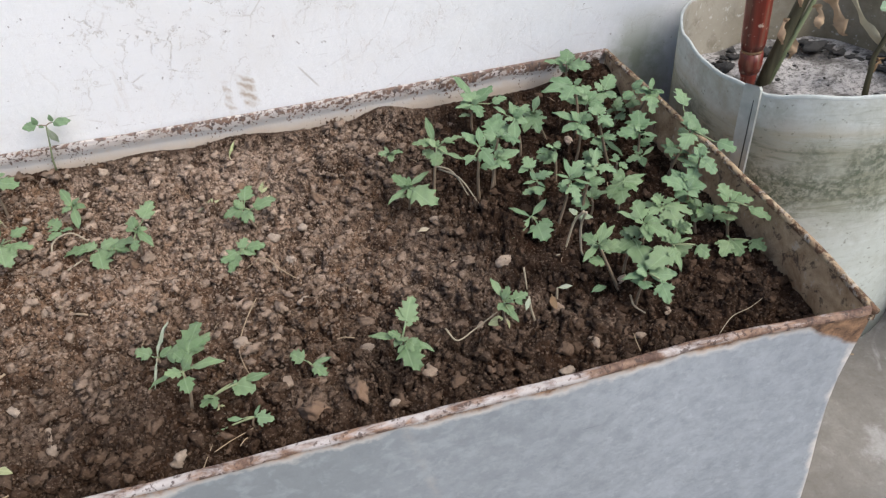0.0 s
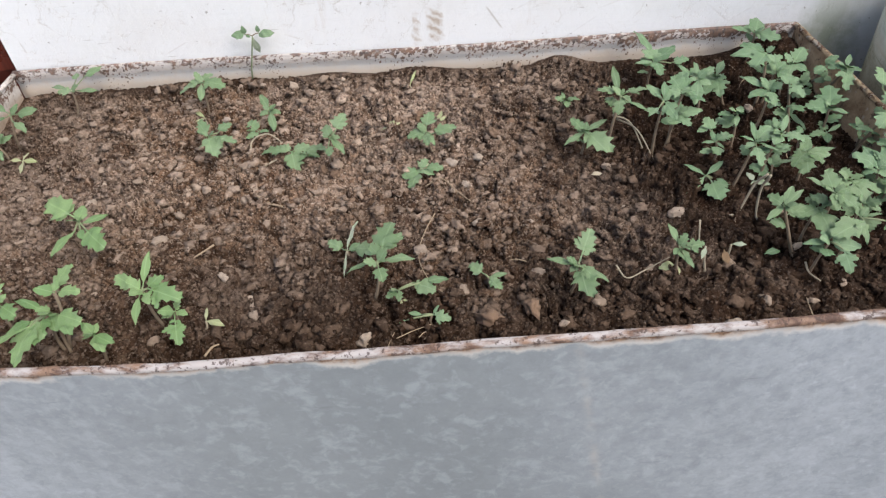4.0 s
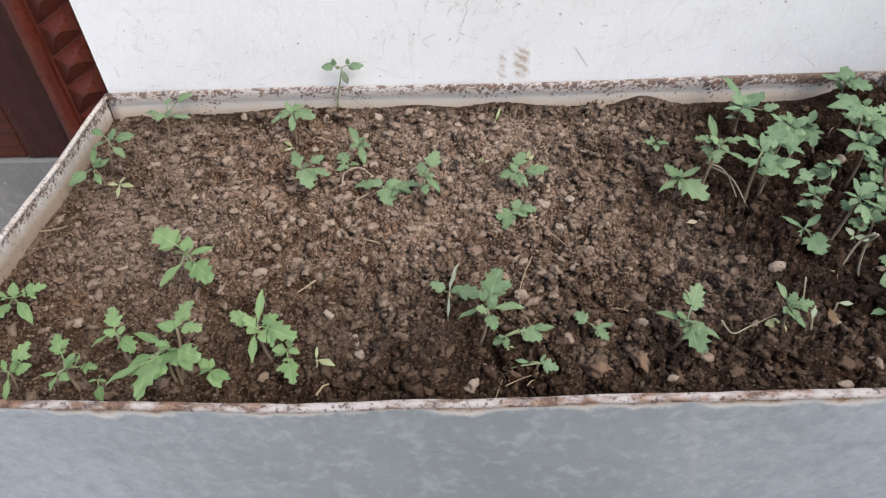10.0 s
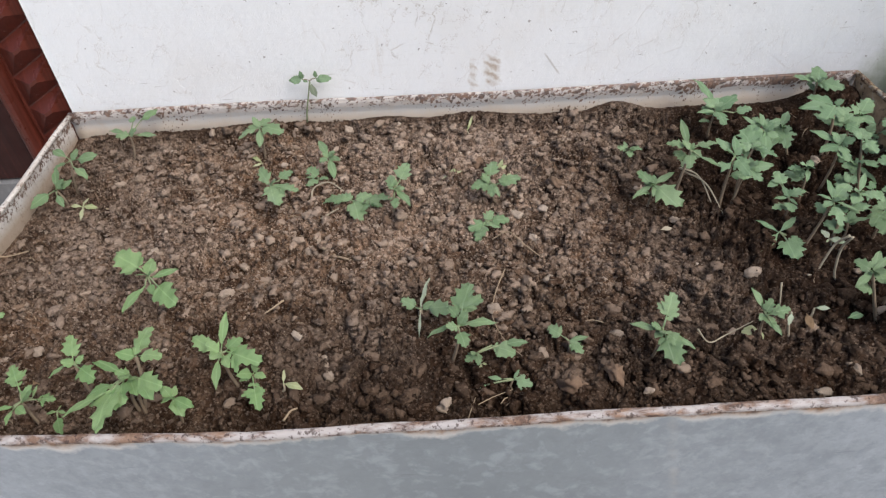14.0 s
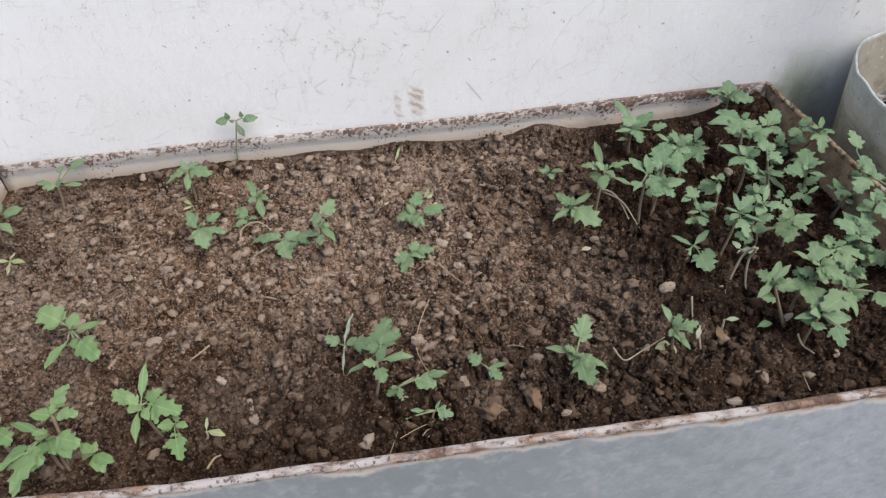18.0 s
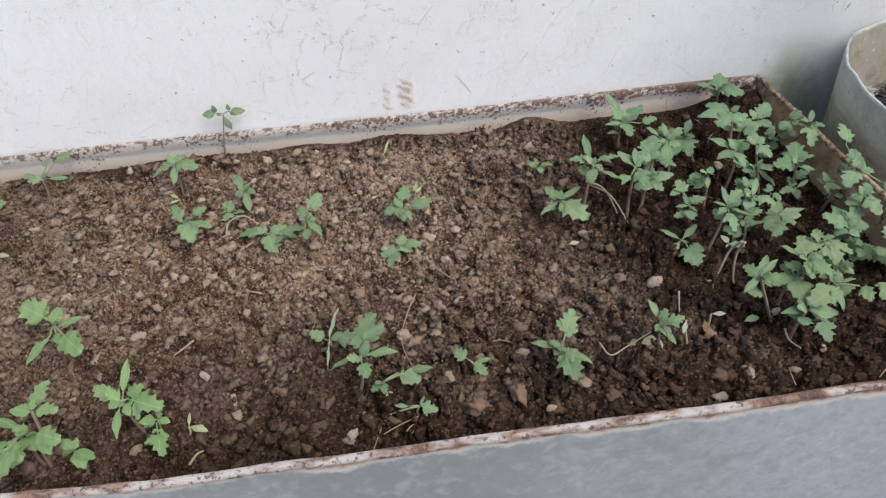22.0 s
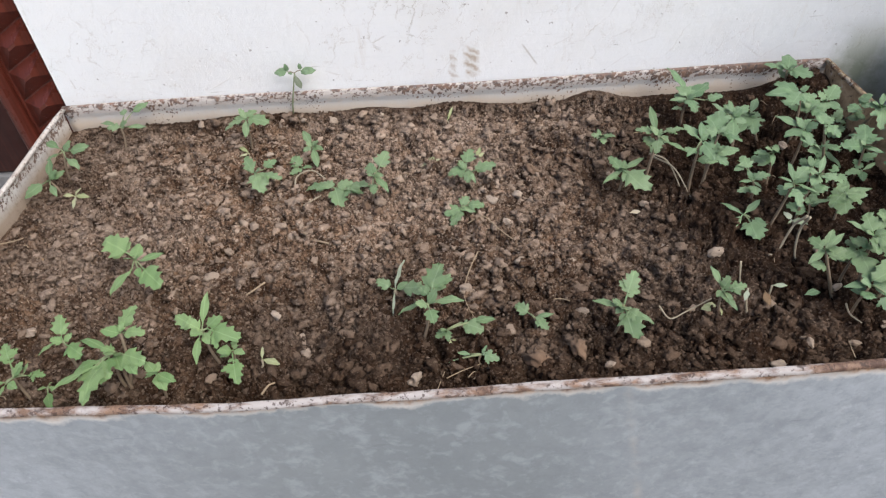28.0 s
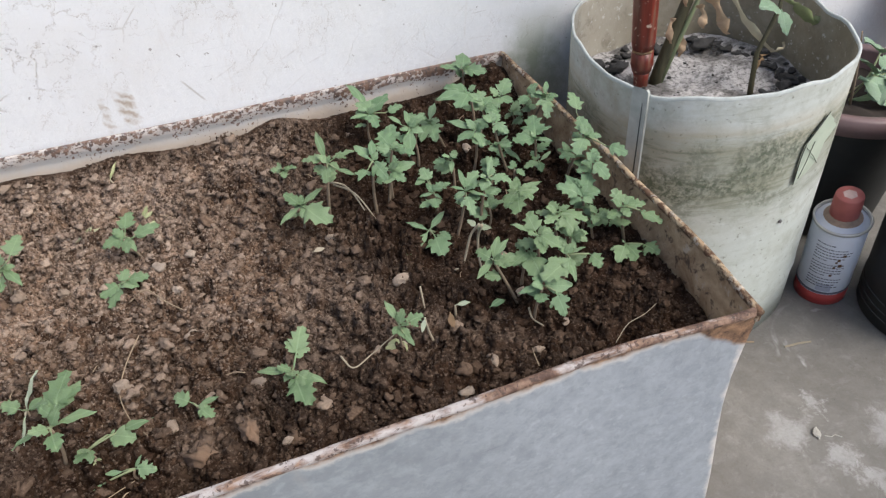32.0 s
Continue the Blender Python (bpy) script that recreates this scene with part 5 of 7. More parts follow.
seedling(0.934, 0.252, (-2, -2, 6), [("c", 0, 0, 25, 16, 6), ("c", 0, 0, -22, 15, 5), ("c", 0, 0, -33, -33, -2), ("o", 6, -7, 17, -23, -2), ("b", 3, -10, 1, -47, -2)], LEAF_BLUE, 2)
seedling(0.960, 0.243, (14, 0, 53), [("B", 0, 0, 22, 19, 6), ("o", 0, 0, 18, 4, 3), ("c", 0, 0, 4, 27, 10), ("B", -2, -8, -4, -33, -8), ("o", 0, 0, -13, -7, -2), ("c", 0, 0, -13, 9, 4), ("c", 0, 0, 19, -17, -3)], LEAF_BLUE, 2)
seedling(0.991, 0.247, (10, 0, 58), [("c", 0, 0, 12, 24, 9), ("B", 6, 4, 21, -12, -4), ("o", 0, 0, 11, -6, -2), ("o", 0, 0, -13, -14, -3)], LEAF_BLUE, 2)
seedling(0.996, 0.247, (5, 0, 19), [("c", 0, 0, 23, 3, 3)], LEAF_BLUE, 2)
seedling(0.982, 0.240, (-1, -3, 6), [("o", 0, 0, -5, 11, 4), ("o", 0, 0, 5, -3, -1), ("o", 0, 0, 15, -8, -2), ("c", 0, 0, -6, -7, 0)], LEAF_WAN, 2)
seedling(0.992, 0.104, (9, 0, 31), [("c", 0, 0, -26, -2, 0), ("B", 7, -11, 6, -36, -8), ("o", 0, 0, 26, -8, -4), ("b", 0, 0, 13, 1, -1)], LEAF_BLUE, 2)
seedling(0.987, 0.127, (-26, 0, 58), [("b", 0, 0, -11, 15, 3), ("B", 0, 0, 7, -8, -2), ("c", 0, 0, 13, 22, 7), ("c", 0, 0, 20, 14, 7), ("c", 0, 0, -20, -15, -4), ("o", 0, 0, -10, -3, -1)], LEAF_MID, 2)
seedling(0.995, 0.141, (7, 0, 43), [("B", 0, 0, -22, -9, -4), ("B", 0, 0, 0, -35, -11), ("b", 0, 0, -8, 13, 2), ("o", 0, 0, 2, -11, -4)], LEAF_MID, 2)
seedling(1.017, 0.141, (-7, -1, 61), [("c", -4, 4, -18, 19, 7), ("B", 0, 0, -2, -19, -8), ("b", 0, 0, 15, -21, -6), ("b", 0, 0, -1, 25, 7), ("b", 0, 0, 15, 4, 0)], LEAF_MID, 2)
seedling(1.023, 0.122, (9, 0, 43), [("B", 1, -5, -32, -19, -7), ("c", 0, 0, -3, -29, -9), ("c", 0, 0, 20, 0, 3), ("b", 20, -6, 27, -23, -5), ("o", 0, 0, 1, 17, 6), ("B", 0, 0, -7, -19, -6)], LEAF_MID, 2)
seedling(1.062, 0.197, (-4, 0, 31), [("b", 0, 0, -20, -11, -2), ("b", 0, 0, 15, 4, 0), ("B", 0, 0, 26, -19, -6), ("B", 0, 0, 8, -31, -11), ("b", 0, 0, -5, 13, 4)], LEAF_MID, 2)
seedling(1.093, 0.208, (-2, 0, 34), [("B", 0, 0, 21, 25, 8), ("b", 0, 0, 21, -1, 0), ("b", 0, 0, -24, 16, 7), ("c", 0, 0, -5, 32, 10), ("b", 0, 0, -16, -6, -2), ("o", 0, 0, 5, -13, -3)], LEAF_BLUE, 2)
seedling(1.124, 0.194, (-6, 0, 8), [("b", 0, 0, -28, -5, -1), ("B", 0, 0, 5, -21, -4), ("b", 0, 0, -5, 13, 5), ("o", 0, 0, 12, 6, 1)], LEAF_MID, 2)
seedling(1.126, 0.173, (-7, 0, 37), [("b", 0, 0, -5, 20, 8), ("b", 0, 0, 24, -6, -2), ("B", 12, -12, 26, -33, -7), ("b", 0, 0, -2, -15, -4), ("o", 0, 0, 17, 6, 2)], LEAF_MID, 2)
seedling(1.115, 0.155, (-2, -4, 6), [("B", 0, 0, -20, -22, -2), ("b", 0, 0, 2, -26, -2), ("B", 16, -7, 24, -26, -2), ("c", 0, 0, -2, 5, 3)], LEAF_MID, 2)
seedling(1.116, 0.300, (9, -28, 62), [("b", 13, 49, 22, 78, 10), ("B", 0, 0, 4, 26, 9), ("b", 0, 0, 17, -3, -2), ("b", 0, 0, -20, -21, -7), ("b", 11, -26, 29, -43, -5), ("o", 0, 0, 14, 9, 2)], LEAF_BLUE, 2)
seedling(1.120, 0.250, (-6, -19, 56), [("B", 0, 0, 7, -23, -9), ("b", 0, 0, -13, 3, -1), ("b", 0, 0, 12, 16, 4), ("c", 0, 0, 11, -7, -1)], LEAF_BLUE, 2)
seedling(1.112, 0.420, (13, -41, 58), [("b", 0, 0, 14, -7, -1), ("B", 0, 0, -14, -32, -10), ("c", 0, 0, 10, 22, 7), ("b", 0, 0, -19, 2, 2)], LEAF_BLUE, 2)
seedling(1.105, 0.440, (10, -33, 48), [("b", 0, 0, 9, -7, -2), ("b", 0, 0, -18, -10, -5), ("c", 0, 0, 10, 15, 5)], LEAF_BLUE, 2)
seedling(1.031, 0.242, (0, 0, 36), [("c", 0, 0, 29, 2, 3), ("B", 0, 0, -19, -20, -5), ("b", 0, 0, -8, -32, -9), ("b", 0, 0, 13, -17, -5), ("o", 0, 0, 23, -6, -2), ("c", 0, 0, 12, 4, 2)], LEAF_MID, 2)
seedling(1.124, 0.315, (2, 0, 13), [("b", 0, 0, -7, 12, 2), ("c", 0, 0, 11, 5, 2), ("c", 0, 0, -6, -15, -2)], LEAF_BLUE, 2)
seedling(0.790, 0.411, (6, 0, 22), [("b", 0, 0, -14, 0, 1), ("b", 0, 0, 18, -3, 0), ("c", 0, 0, -4, 13, 4), ("b", 0, 0, 3, -13, -5)], LEAF_MID, 1)
seedling(0.921, 0.129, (1, 0, 12), [("c", 0, 0, 15, -1, 0)], LEAF_WAN, 1)
seedling(0.987, 0.331, (0, 0, 34), [("b", -6, 0, -24, 1, 2), ("b", 0, 0, 8, 12, 2), ("c", 0, 0, -9, -19, -4)], LEAF_BLUE, 2)
seedling(1.028, 0.315, (2, 0, 21), [("b", 0, 0, 12, 8, 3), ("c", 0, 0, -5, 10, 5), ("b", 0, 0, -7, -13, -2)], LEAF_BLUE, 2)
seedling(1.054, 0.305, (0, 0, 17), [("b", 0, 0, 9, -11, -5), ("c", 0, 0, -8, 6, 3), ("b", 0, 0, 2, 14, 3)], LEAF_BLUE, 2)
seedling(1.055, 0.156, (-1, 0, 31), [("b", 0, 0, 14, -7, -4), ("b", 0, 0, -4, 11, 2), ("c", 0, 0, -3, -17, -5)], LEAF_MID, 2)
seedling(1.098, 0.188, (-1, 0, 24), [("b", 0, 0, 10, -9, -4), ("b", 0, 0, -3, 13, 2), ("b", 0, 0, -9, -13, -3)], LEAF_MID, 2)
seedling(0.971, 0.446, (5, 0, 25), [("b", 0, 0, 13, -11, -4), ("c", 0, 0, -15, 2, 3)], LEAF_BLUE, 2)
seedling(1.098, 0.425, (1, 0, 17), [("b", 0, 0, 11, -11, -2), ("b", 0, 0, -13, -9, -2), ("c", 0, 0, 9, 11, 5)], LEAF_BLUE, 2)


def wall_seedling():
    x, y, z = 0.354, 0.538, ground_z(0.354, 0.538, True)
    ob = empty("tomato_seedling", "slender seedling with four small leaves beside the wall", "seedling", pose(x, y, z), PLANT_GROUPS[1])
    o = Vector((x, y, z))
    top = Vector((0.372, 0.538, 0.384)) - o
    part("stem", tube([Vector(p) - o for p in ((x, y, z - 0.006), (0.358, 0.538, 0.335), (0.367, 0.538, 0.366), (0.372, 0.538, 0.384))], [0.0015, 0.0013, 0.0011, 0.0009], 6), STALK, ob, "thin pale green stem", True)
    part("cotyledon", leaf_mesh("c", 1, LEAF_WAN), None, ob).matrix_local = Matrix.Translation(top + Vector((0.001, -0.002, -0.001))) @ pose(0, 0, 0, 0, 80, 0) @ Matrix.Rotation(1.5, 4, "X") @ Matrix.Diagonal((0.025, 0.034, 0.025, 1))
    for fork, tips in (((0.363, 0.537, 0.387), ((0.343, 0.388), (0.362, 0.400), (0.369, 0.382))), ((0.382, 0.537, 0.388), ((0.404, 0.384), (0.383, 0.399), (0.389, 0.380)))):
        fork = Vector(fork) - o
        part("stalk", tube([top, top.lerp(fork, 0.5) + Vector((0, 0, 0.001)), fork], 0.0007, 5), STEM, ob)
        for tx, tz in tips:
            reach = Vector((tx, 0.537, tz)) - o - fork
            leaf = put_leaf(ob, "o", fork, reach, LEAF_BLUE)
            way, n = reach.normalized(), reach.length
            face = Vector((0.1, -0.85, 0.5))
            face = (face - way * face.dot(way)).normalized()
            side = face.cross(way)
            leaf.matrix_local = Matrix(((way.x * n, side.x * n, face.x * n, fork.x), (way.y * n, side.y * n, face.y * n, fork.y), (way.z * n, side.z * n, face.z * n, fork.z), (0, 0, 0, 1)))


wall_seedling()

# ---- straws, roots and dead stems on the soil ----
def strand(name, label, category, pts, r, material, lift=0.0):
    """A thin stalk that lies over the soil through the (x, y) points, each with its own lift."""
    path = []
    pts = [Vector(p if len(p) == 3 else (*p, lift)) for p in pts]
    ends = [pts[0] * 2 - pts[1], *pts, pts[-1] * 2 - pts[-2]]
    for i in range(1, len(ends) - 2):
        p0, p1, p2, p3 = ends[i - 1:i + 3]
        for k in range(7 if i == len(ends) - 3 else 6):
            u = k / 6
            c = 0.5 * (2 * p1 + (p2 - p0) * u + (2 * p0 - 5 * p1 + 4 * p2 - p3) * u * u + (3 * p1 - p0 - 3 * p2 + p3) * u ** 3)
            path.append((c.x, c.y, soil_base(c.x, c.y) + 0.003 + r + c.z))
    return tagged(new(name, mesh_of(name, tube(path, [r * (1.1 - 0.5 * i / len(path)) for i in range(len(path))], 6), material, True)), label, category)


strand("dry_stick", "short pale dry stick lying on the soil", "stick", ((0.420, 0.258), (0.434, 0.245), (0.453, 0.237)), 0.0018, STRAW, 0.002)
strand("dry_root", "thin curved dry root lying on the soil", "root", ((0.628, 0.209), (0.616, 0.172), (0.612, 0.143), (0.622, 0.112), (0.639, 0.086)), 0.0006, STRAW, 0.003)
strand("dead_stem", "pale arched dead stem over the soil", "stem", ((0.393, 0.343, 0.0), (0.394, 0.362, 0.010), (0.415, 0.366, 0.016), (0.433, 0.358, 0.008)), 0.0012, STEM_PALE)
strand("dead_stem", "pale limp stem lying on the soil", "stem", ((0.408, 0.316), (0.428, 0.334)), 0.0012, STEM_PALE, 0.002)
strand("dead_stem", "pale curved stem beside a seedling", "stem", ((0.807, 0.110, 0.008), (0.815, 0.097, 0.002), (0.833, 0.105, 0.003), (0.858, 0.112, 0.012)), 0.0008, STEM_PALE)
strand("dry_root", "thin dry root near the front edge", "root", ((0.585, 0.018), (0.593, 0.042)), 0.0005, STRAW, 0.002)
strand("dry_root", "thin dry root near the front edge", "root", ((0.595, 0.034), (0.610, 0.043), (0.627, 0.050)), 0.0005, STRAW, 0.003)
strand("dry_stick", "thin curved dry straw on the soil", "straw", ((0.393, 0.168), (0.384, 0.158), (0.376, 0.150)), 0.0011, STRAW, 0.003)
strand("dry_stick", "pale straw near the planter's side", "straw", ((0.117, 0.360), (0.128, 0.359), (0.141, 0.346)), 0.0010, STRAW, 0.003)
strand("dry_stick", "pale straw near the planter's side", "straw", ((0.017, 0.272), (0.035, 0.273), (0.053, 0.280)), 0.0009, STRAW, 0.004)
strand("dry_stick", "curled straw at the front edge", "straw", ((0.420, 0.022), (0.425, 0.031), (0.431, 0.034)), 0.0012, STRAW, 0.003)
strand("dry_root", "thin bent root loop on the soil", "root", ((0.616, 0.264, 0.0), (0.635, 0.268, 0.008), (0.653, 0.247, 0.006), (0.674, 0.231, 0.0)), 0.0008, STRAW)
strand("dead_stem", "limp pale stem hanging from a seedling", "stem", ((0.843, 0.345, 0.034), (0.862, 0.328, 0.030), (0.877, 0.305, 0.0)), 0.0012, STEM_PALE)
strand("dead_stem", "limp pale stem hanging from a seedling", "stem", ((0.848, 0.342, 0.030), (0.868, 0.318, 0.026), (0.884, 0.292, 0.0)), 0.0011, STEM_PALE)
strand("dead_stem", "long pale drooping stem by the clump", "stem", ((0.970, 0.190, 0.052), (0.962, 0.196, 0.034), (0.950, 0.190, 0.002), (0.940, 0.186, 0.0)), 0.0014, STEM_PALE)
strand("dead_stem", "long pale drooping stem by the clump", "stem", ((0.972, 0.188, 0.052), (0.969, 0.194, 0.030), (0.968, 0.186, 0.0), (0.976, 0.180, 0.0)), 0.0014, STEM_PALE)
strand("wire_stem", "thin pale straw lying on dark soil", "straw", ((1.045, 0.043, 0.004), (1.062, 0.054, 0.009), (1.080, 0.057, 0.012), (1.098, 0.066, 0.010)), 0.0004, STEM_PALE)
strand("dead_stem", "short pale root tip on dark soil", "stem", ((0.989, 0.110), (0.987, 0.096), (0.993, 0.084)), 0.0010, STEM_PALE, 0.004)
strand("dead_stem", "short upright pale straw", "straw", ((0.895, 0.150, 0.022), (0.895, 0.140, 0.0)), 0.0009, STEM_PALE)
litter = random.Random(5)
for _ in range(30):
    x, y, a, n = litter.uniform(0.03, 1.05), litter.uniform(0.03, 0.51), litter.uniform(0, 3.14), litter.uniform(0.006, 0.022)
    strand("straw_bit", "fine dry straw fibre on the soil", "straw", ((x, y), (x + n * 0.5 * math.cos(a), y + n * 0.5 * math.sin(a) + 0.002), (min(x + n * math.cos(a), 1.12), min(max(y + n * math.sin(a), 0.01), 0.535))), litter.uniform(0.0003, 0.0006), STRAW, 0.002)


def flake(name, label, x, y, r, material, turn=0.0, tilt=20.0, lift=0.003, kind="c", size=0.02):
    ob = tagged(new(name, mesh_of(name, leaf_shape(kind, int(turn) + 3), material, True)), label, "leaf")
    ob.matrix_world = pose(x, y, ground_z(x, y) + lift, tilt, 0, turn) @ Matrix.Diagonal((size, size * r, size, 1))
    return ob


flake("fallen_leaf", "grey-green fallen leaf lying flat on the soil", 0.628, 0.111, 1.0, LEAF_BLUE, 0, 5, 0.004, "c", 0.028)
flake("fallen_leaf", "yellowed wilted leaf on the soil", 0.916, 0.128, 1.2, DRY, 260, 30, 0.008, "c", 0.022)
flake("fallen_leaf", "dry grey leaf on dark soil", 0.955, 0.125, 1.5, LEAF_BLUE, 20, 20, 0.006, "c", 0.018)
flake("fallen_leaf", "pale dry scrap on the soil", 0.806, 0.263, 1.6, STEM_PALE, 15, 25, 0.004, "c", 0.014)
flake("fallen_leaf", "brown dry leaf scrap on the soil", 0.060, 0.255, 1.3, DRY, 350, 20, 0.004, "c", 0.03)
flake("fallen_leaf", "yellow withered leaf on the soil", 0.640, 0.365, 1.6, LEAF_PALE, 80, 30, 0.010, "c", 0.016)
flake("fallen_leaf", "curled brown leaf beside a seedling", 0.150, 0.085, 1.3, DRY, 315, 30, 0.005, "c", 0.03)


# ---- the round sheet tub with its stake and plant ----
def make_tub():
    m = Mat("algae_stained_sheet", 0.72)
    z = m.axis(2)
    base = m.mix(m.noise(8, 5, 0.6), (0.64, 0.67, 0.645), (0.53, 0.555, 0.52))
    base = m.mix(m.ramp(m.noise(16, 6, 0.72, distort=0.4), (0.44, 0.0), (0.66, 0.55)), base, (0.41, 0.43, 0.375))
    base = m.mix(m.ramp(m.noise(75, 5, 0.7), (0.50, 0.0), (0.68, 0.4)), base, (0.36, 0.375, 0.32))
    rings = m.noise(1, 6, 0.68, m.scaled(7, 7, 46), 0.5)
    base = m.mix(m.ramp(rings, (0.44, 0.0), (0.62, 0.32)), base, (0.36, 0.365, 0.29))
    base = m.mix(m.ramp(m.noise(1, 5, 0.7, m.scaled(12, 12, 95), 0.6), (0.58, 0.0), (0.70, 0.35)), base, (0.24, 0.255, 0.19))
    base = m.mix(m.math("MULTIPLY", m.band(m.axis(0), -0.10, -0.15), m.ramp(m.noise(22, 6, 0.7), (0.42, 0.05), (0.62, 0.6))), base, (0.33, 0.265, 0.20))
    z = m.math("ADD", z, m.math("MULTIPLY", m.math("SUBTRACT", m.noise(9, 4, 0.6), 0.5), 0.03))
    base = m.mix(m.math("MULTIPLY", m.band(z, 0.24, 0.19), 0.45), base, (0.50, 0.545, 0.505))
    tan = m.math("MULTIPLY", m.band(z, 0.305, 0.335), m.band(z, 0.372, 0.352))
    base = m.mix(m.math("MULTIPLY", tan, m.ramp(m.noise(1, 5, 0.65, m.scaled(9, 9, 60), 0.5), (0.36, 0.1), (0.62, 0.8))), base, (0.43, 0.385, 0.285))
    belt = m.math("MULTIPLY", m.band(z, 0.225, 0.275), m.band(z, 0.358, 0.335))
    streak = m.math("MULTIPLY", belt, m.ramp(m.noise(1, 6, 0.72, m.scaled(16, 16, 120), 0.5), (0.50, 0.0), (0.62, 0.85)))
    base = m.mix(streak, base, (0.13, 0.145, 0.095))
    moss = m.math("MULTIPLY", belt, m.ramp(m.noise(130, 6, 0.75, distort=0.2), (0.42, 0.0), (0.56, 1.0)))
    moss = m.math("MULTIPLY", moss, m.ramp(m.noise(13, 4, 0.6), (0.44, 0.05), (0.60, 1.0)))
    base = m.mix(m.math("MULTIPLY", belt, m.ramp(m.noise(7, 4), (0.3, 0.25), (0.7, 0.85))), base, (0.27, 0.27, 0.19))
    base = m.mix(m.math("MULTIPLY", moss, 0.9), base, (0.075, 0.095, 0.06))
    base = m.mix(m.ramp(m.noise(26, 6, 0.7, distort=0.3), (0.50, 0.0), (0.68, 0.5)), base, (0.31, 0.32, 0.26))
    base = m.mix(m.ramp(m.noise(150, 3), (0.64, 0.0), (0.70, 0.6)), base, (0.15, 0.15, 0.11))
    return m.done(base, m.math("ADD", m.noise(40, 5), m.math("MULTIPLY", rings, 0.7)), 0.002, 0.5)


def make_inner():
    m = Mat("dirty_tub_inside", 0.85)
    base = m.mix(m.noise(12, 5, 0.65), (0.50, 0.475, 0.41), (0.29, 0.26, 0.20))
    old = m.band(m.math("ADD", m.axis(0), m.math("MULTIPLY", m.noise(9, 4, 0.6), 0.10)), 0.0, 0.11)
    base = m.mix(m.math("MULTIPLY", old, m.ramp(m.noise(20, 5, 0.7), (0.34, 0.45), (0.62, 0.95))), base, (0.215, 0.185, 0.125))
    base = m.mix(m.ramp(m.noise(140, 3), (0.63, 0.0), (0.68, 0.75)), base, (0.58, 0.57, 0.53))
    base = m.mix(m.ramp(m.noise(34, 6, 0.75, distort=0.5), (0.50, 0.0), (0.64, 0.6)), base, (0.19, 0.17, 0.125))
    return m.done(base, m.noise(60, 5), 0.002, 0.5)


def make_ash():
    m = Mat("ashy_soil", 0.95)
    p = m.ramp(m.noise(17, 5, 0.65, distort=0.5), (0.42, 0.0), (0.56, 1.0))
    base = m.mix(p, (0.20, 0.19, 0.18), (0.54, 0.52, 0.51))
    base = m.mix(m.ramp(m.noise(150, 6, 0.8), (0.47, 0.0), (0.6, 0.85)), base, (0.07, 0.065, 0.06))
    return m.done(base, m.noise(160, 5, 0.7), 0.004, 0.9)


TUB, TUB_IN, ASH = make_tub(), make_inner(), make_ash()
TUB_EDGE = plain("tub_edge", (0.50, 0.53, 0.51), 0.8, 0, 0.5, 90)
CHAR = plain("charcoal", (0.045, 0.044, 0.043), 0.9, 0, 0.8, 120)
PATCH = plain("green_patch", (0.47, 0.53, 0.42), 0.6, 0, 0.4, 30)
SEAM = plain("seam_sheet", (0.49, 0.51, 0.475), 0.7, 0, 0.5, 70)
DARK_LINE = plain("dark_line_tone", (0.05, 0.055, 0.045), 0.8)
TX, TY, TR, TZ = 1.3415, 0.382, 0.173, 0.400


def tub_wob(a, r, z):
    """The rolled sheet is not quite round, and its edge is cut unevenly."""
    dr = -0.0067 * math.cos(2 * a) + 0.007 * math.sin(2 * a) - 0.0056 * math.cos(4 * a) - 0.001 * math.sin(3 * a) + 0.0012 * math.sin(7 * a) + 0.006 * (1 - z / TZ)
    dz = (0.0035 * math.sin(3 * a + 1.0) + 0.0016 * math.sin(11 * a) + 0.0012 * math.sin(17 * a + 2)) if z > 0.32 else 0
    return min(dr, 0.001) if math.sin(a) > 0.85 else dr, dz


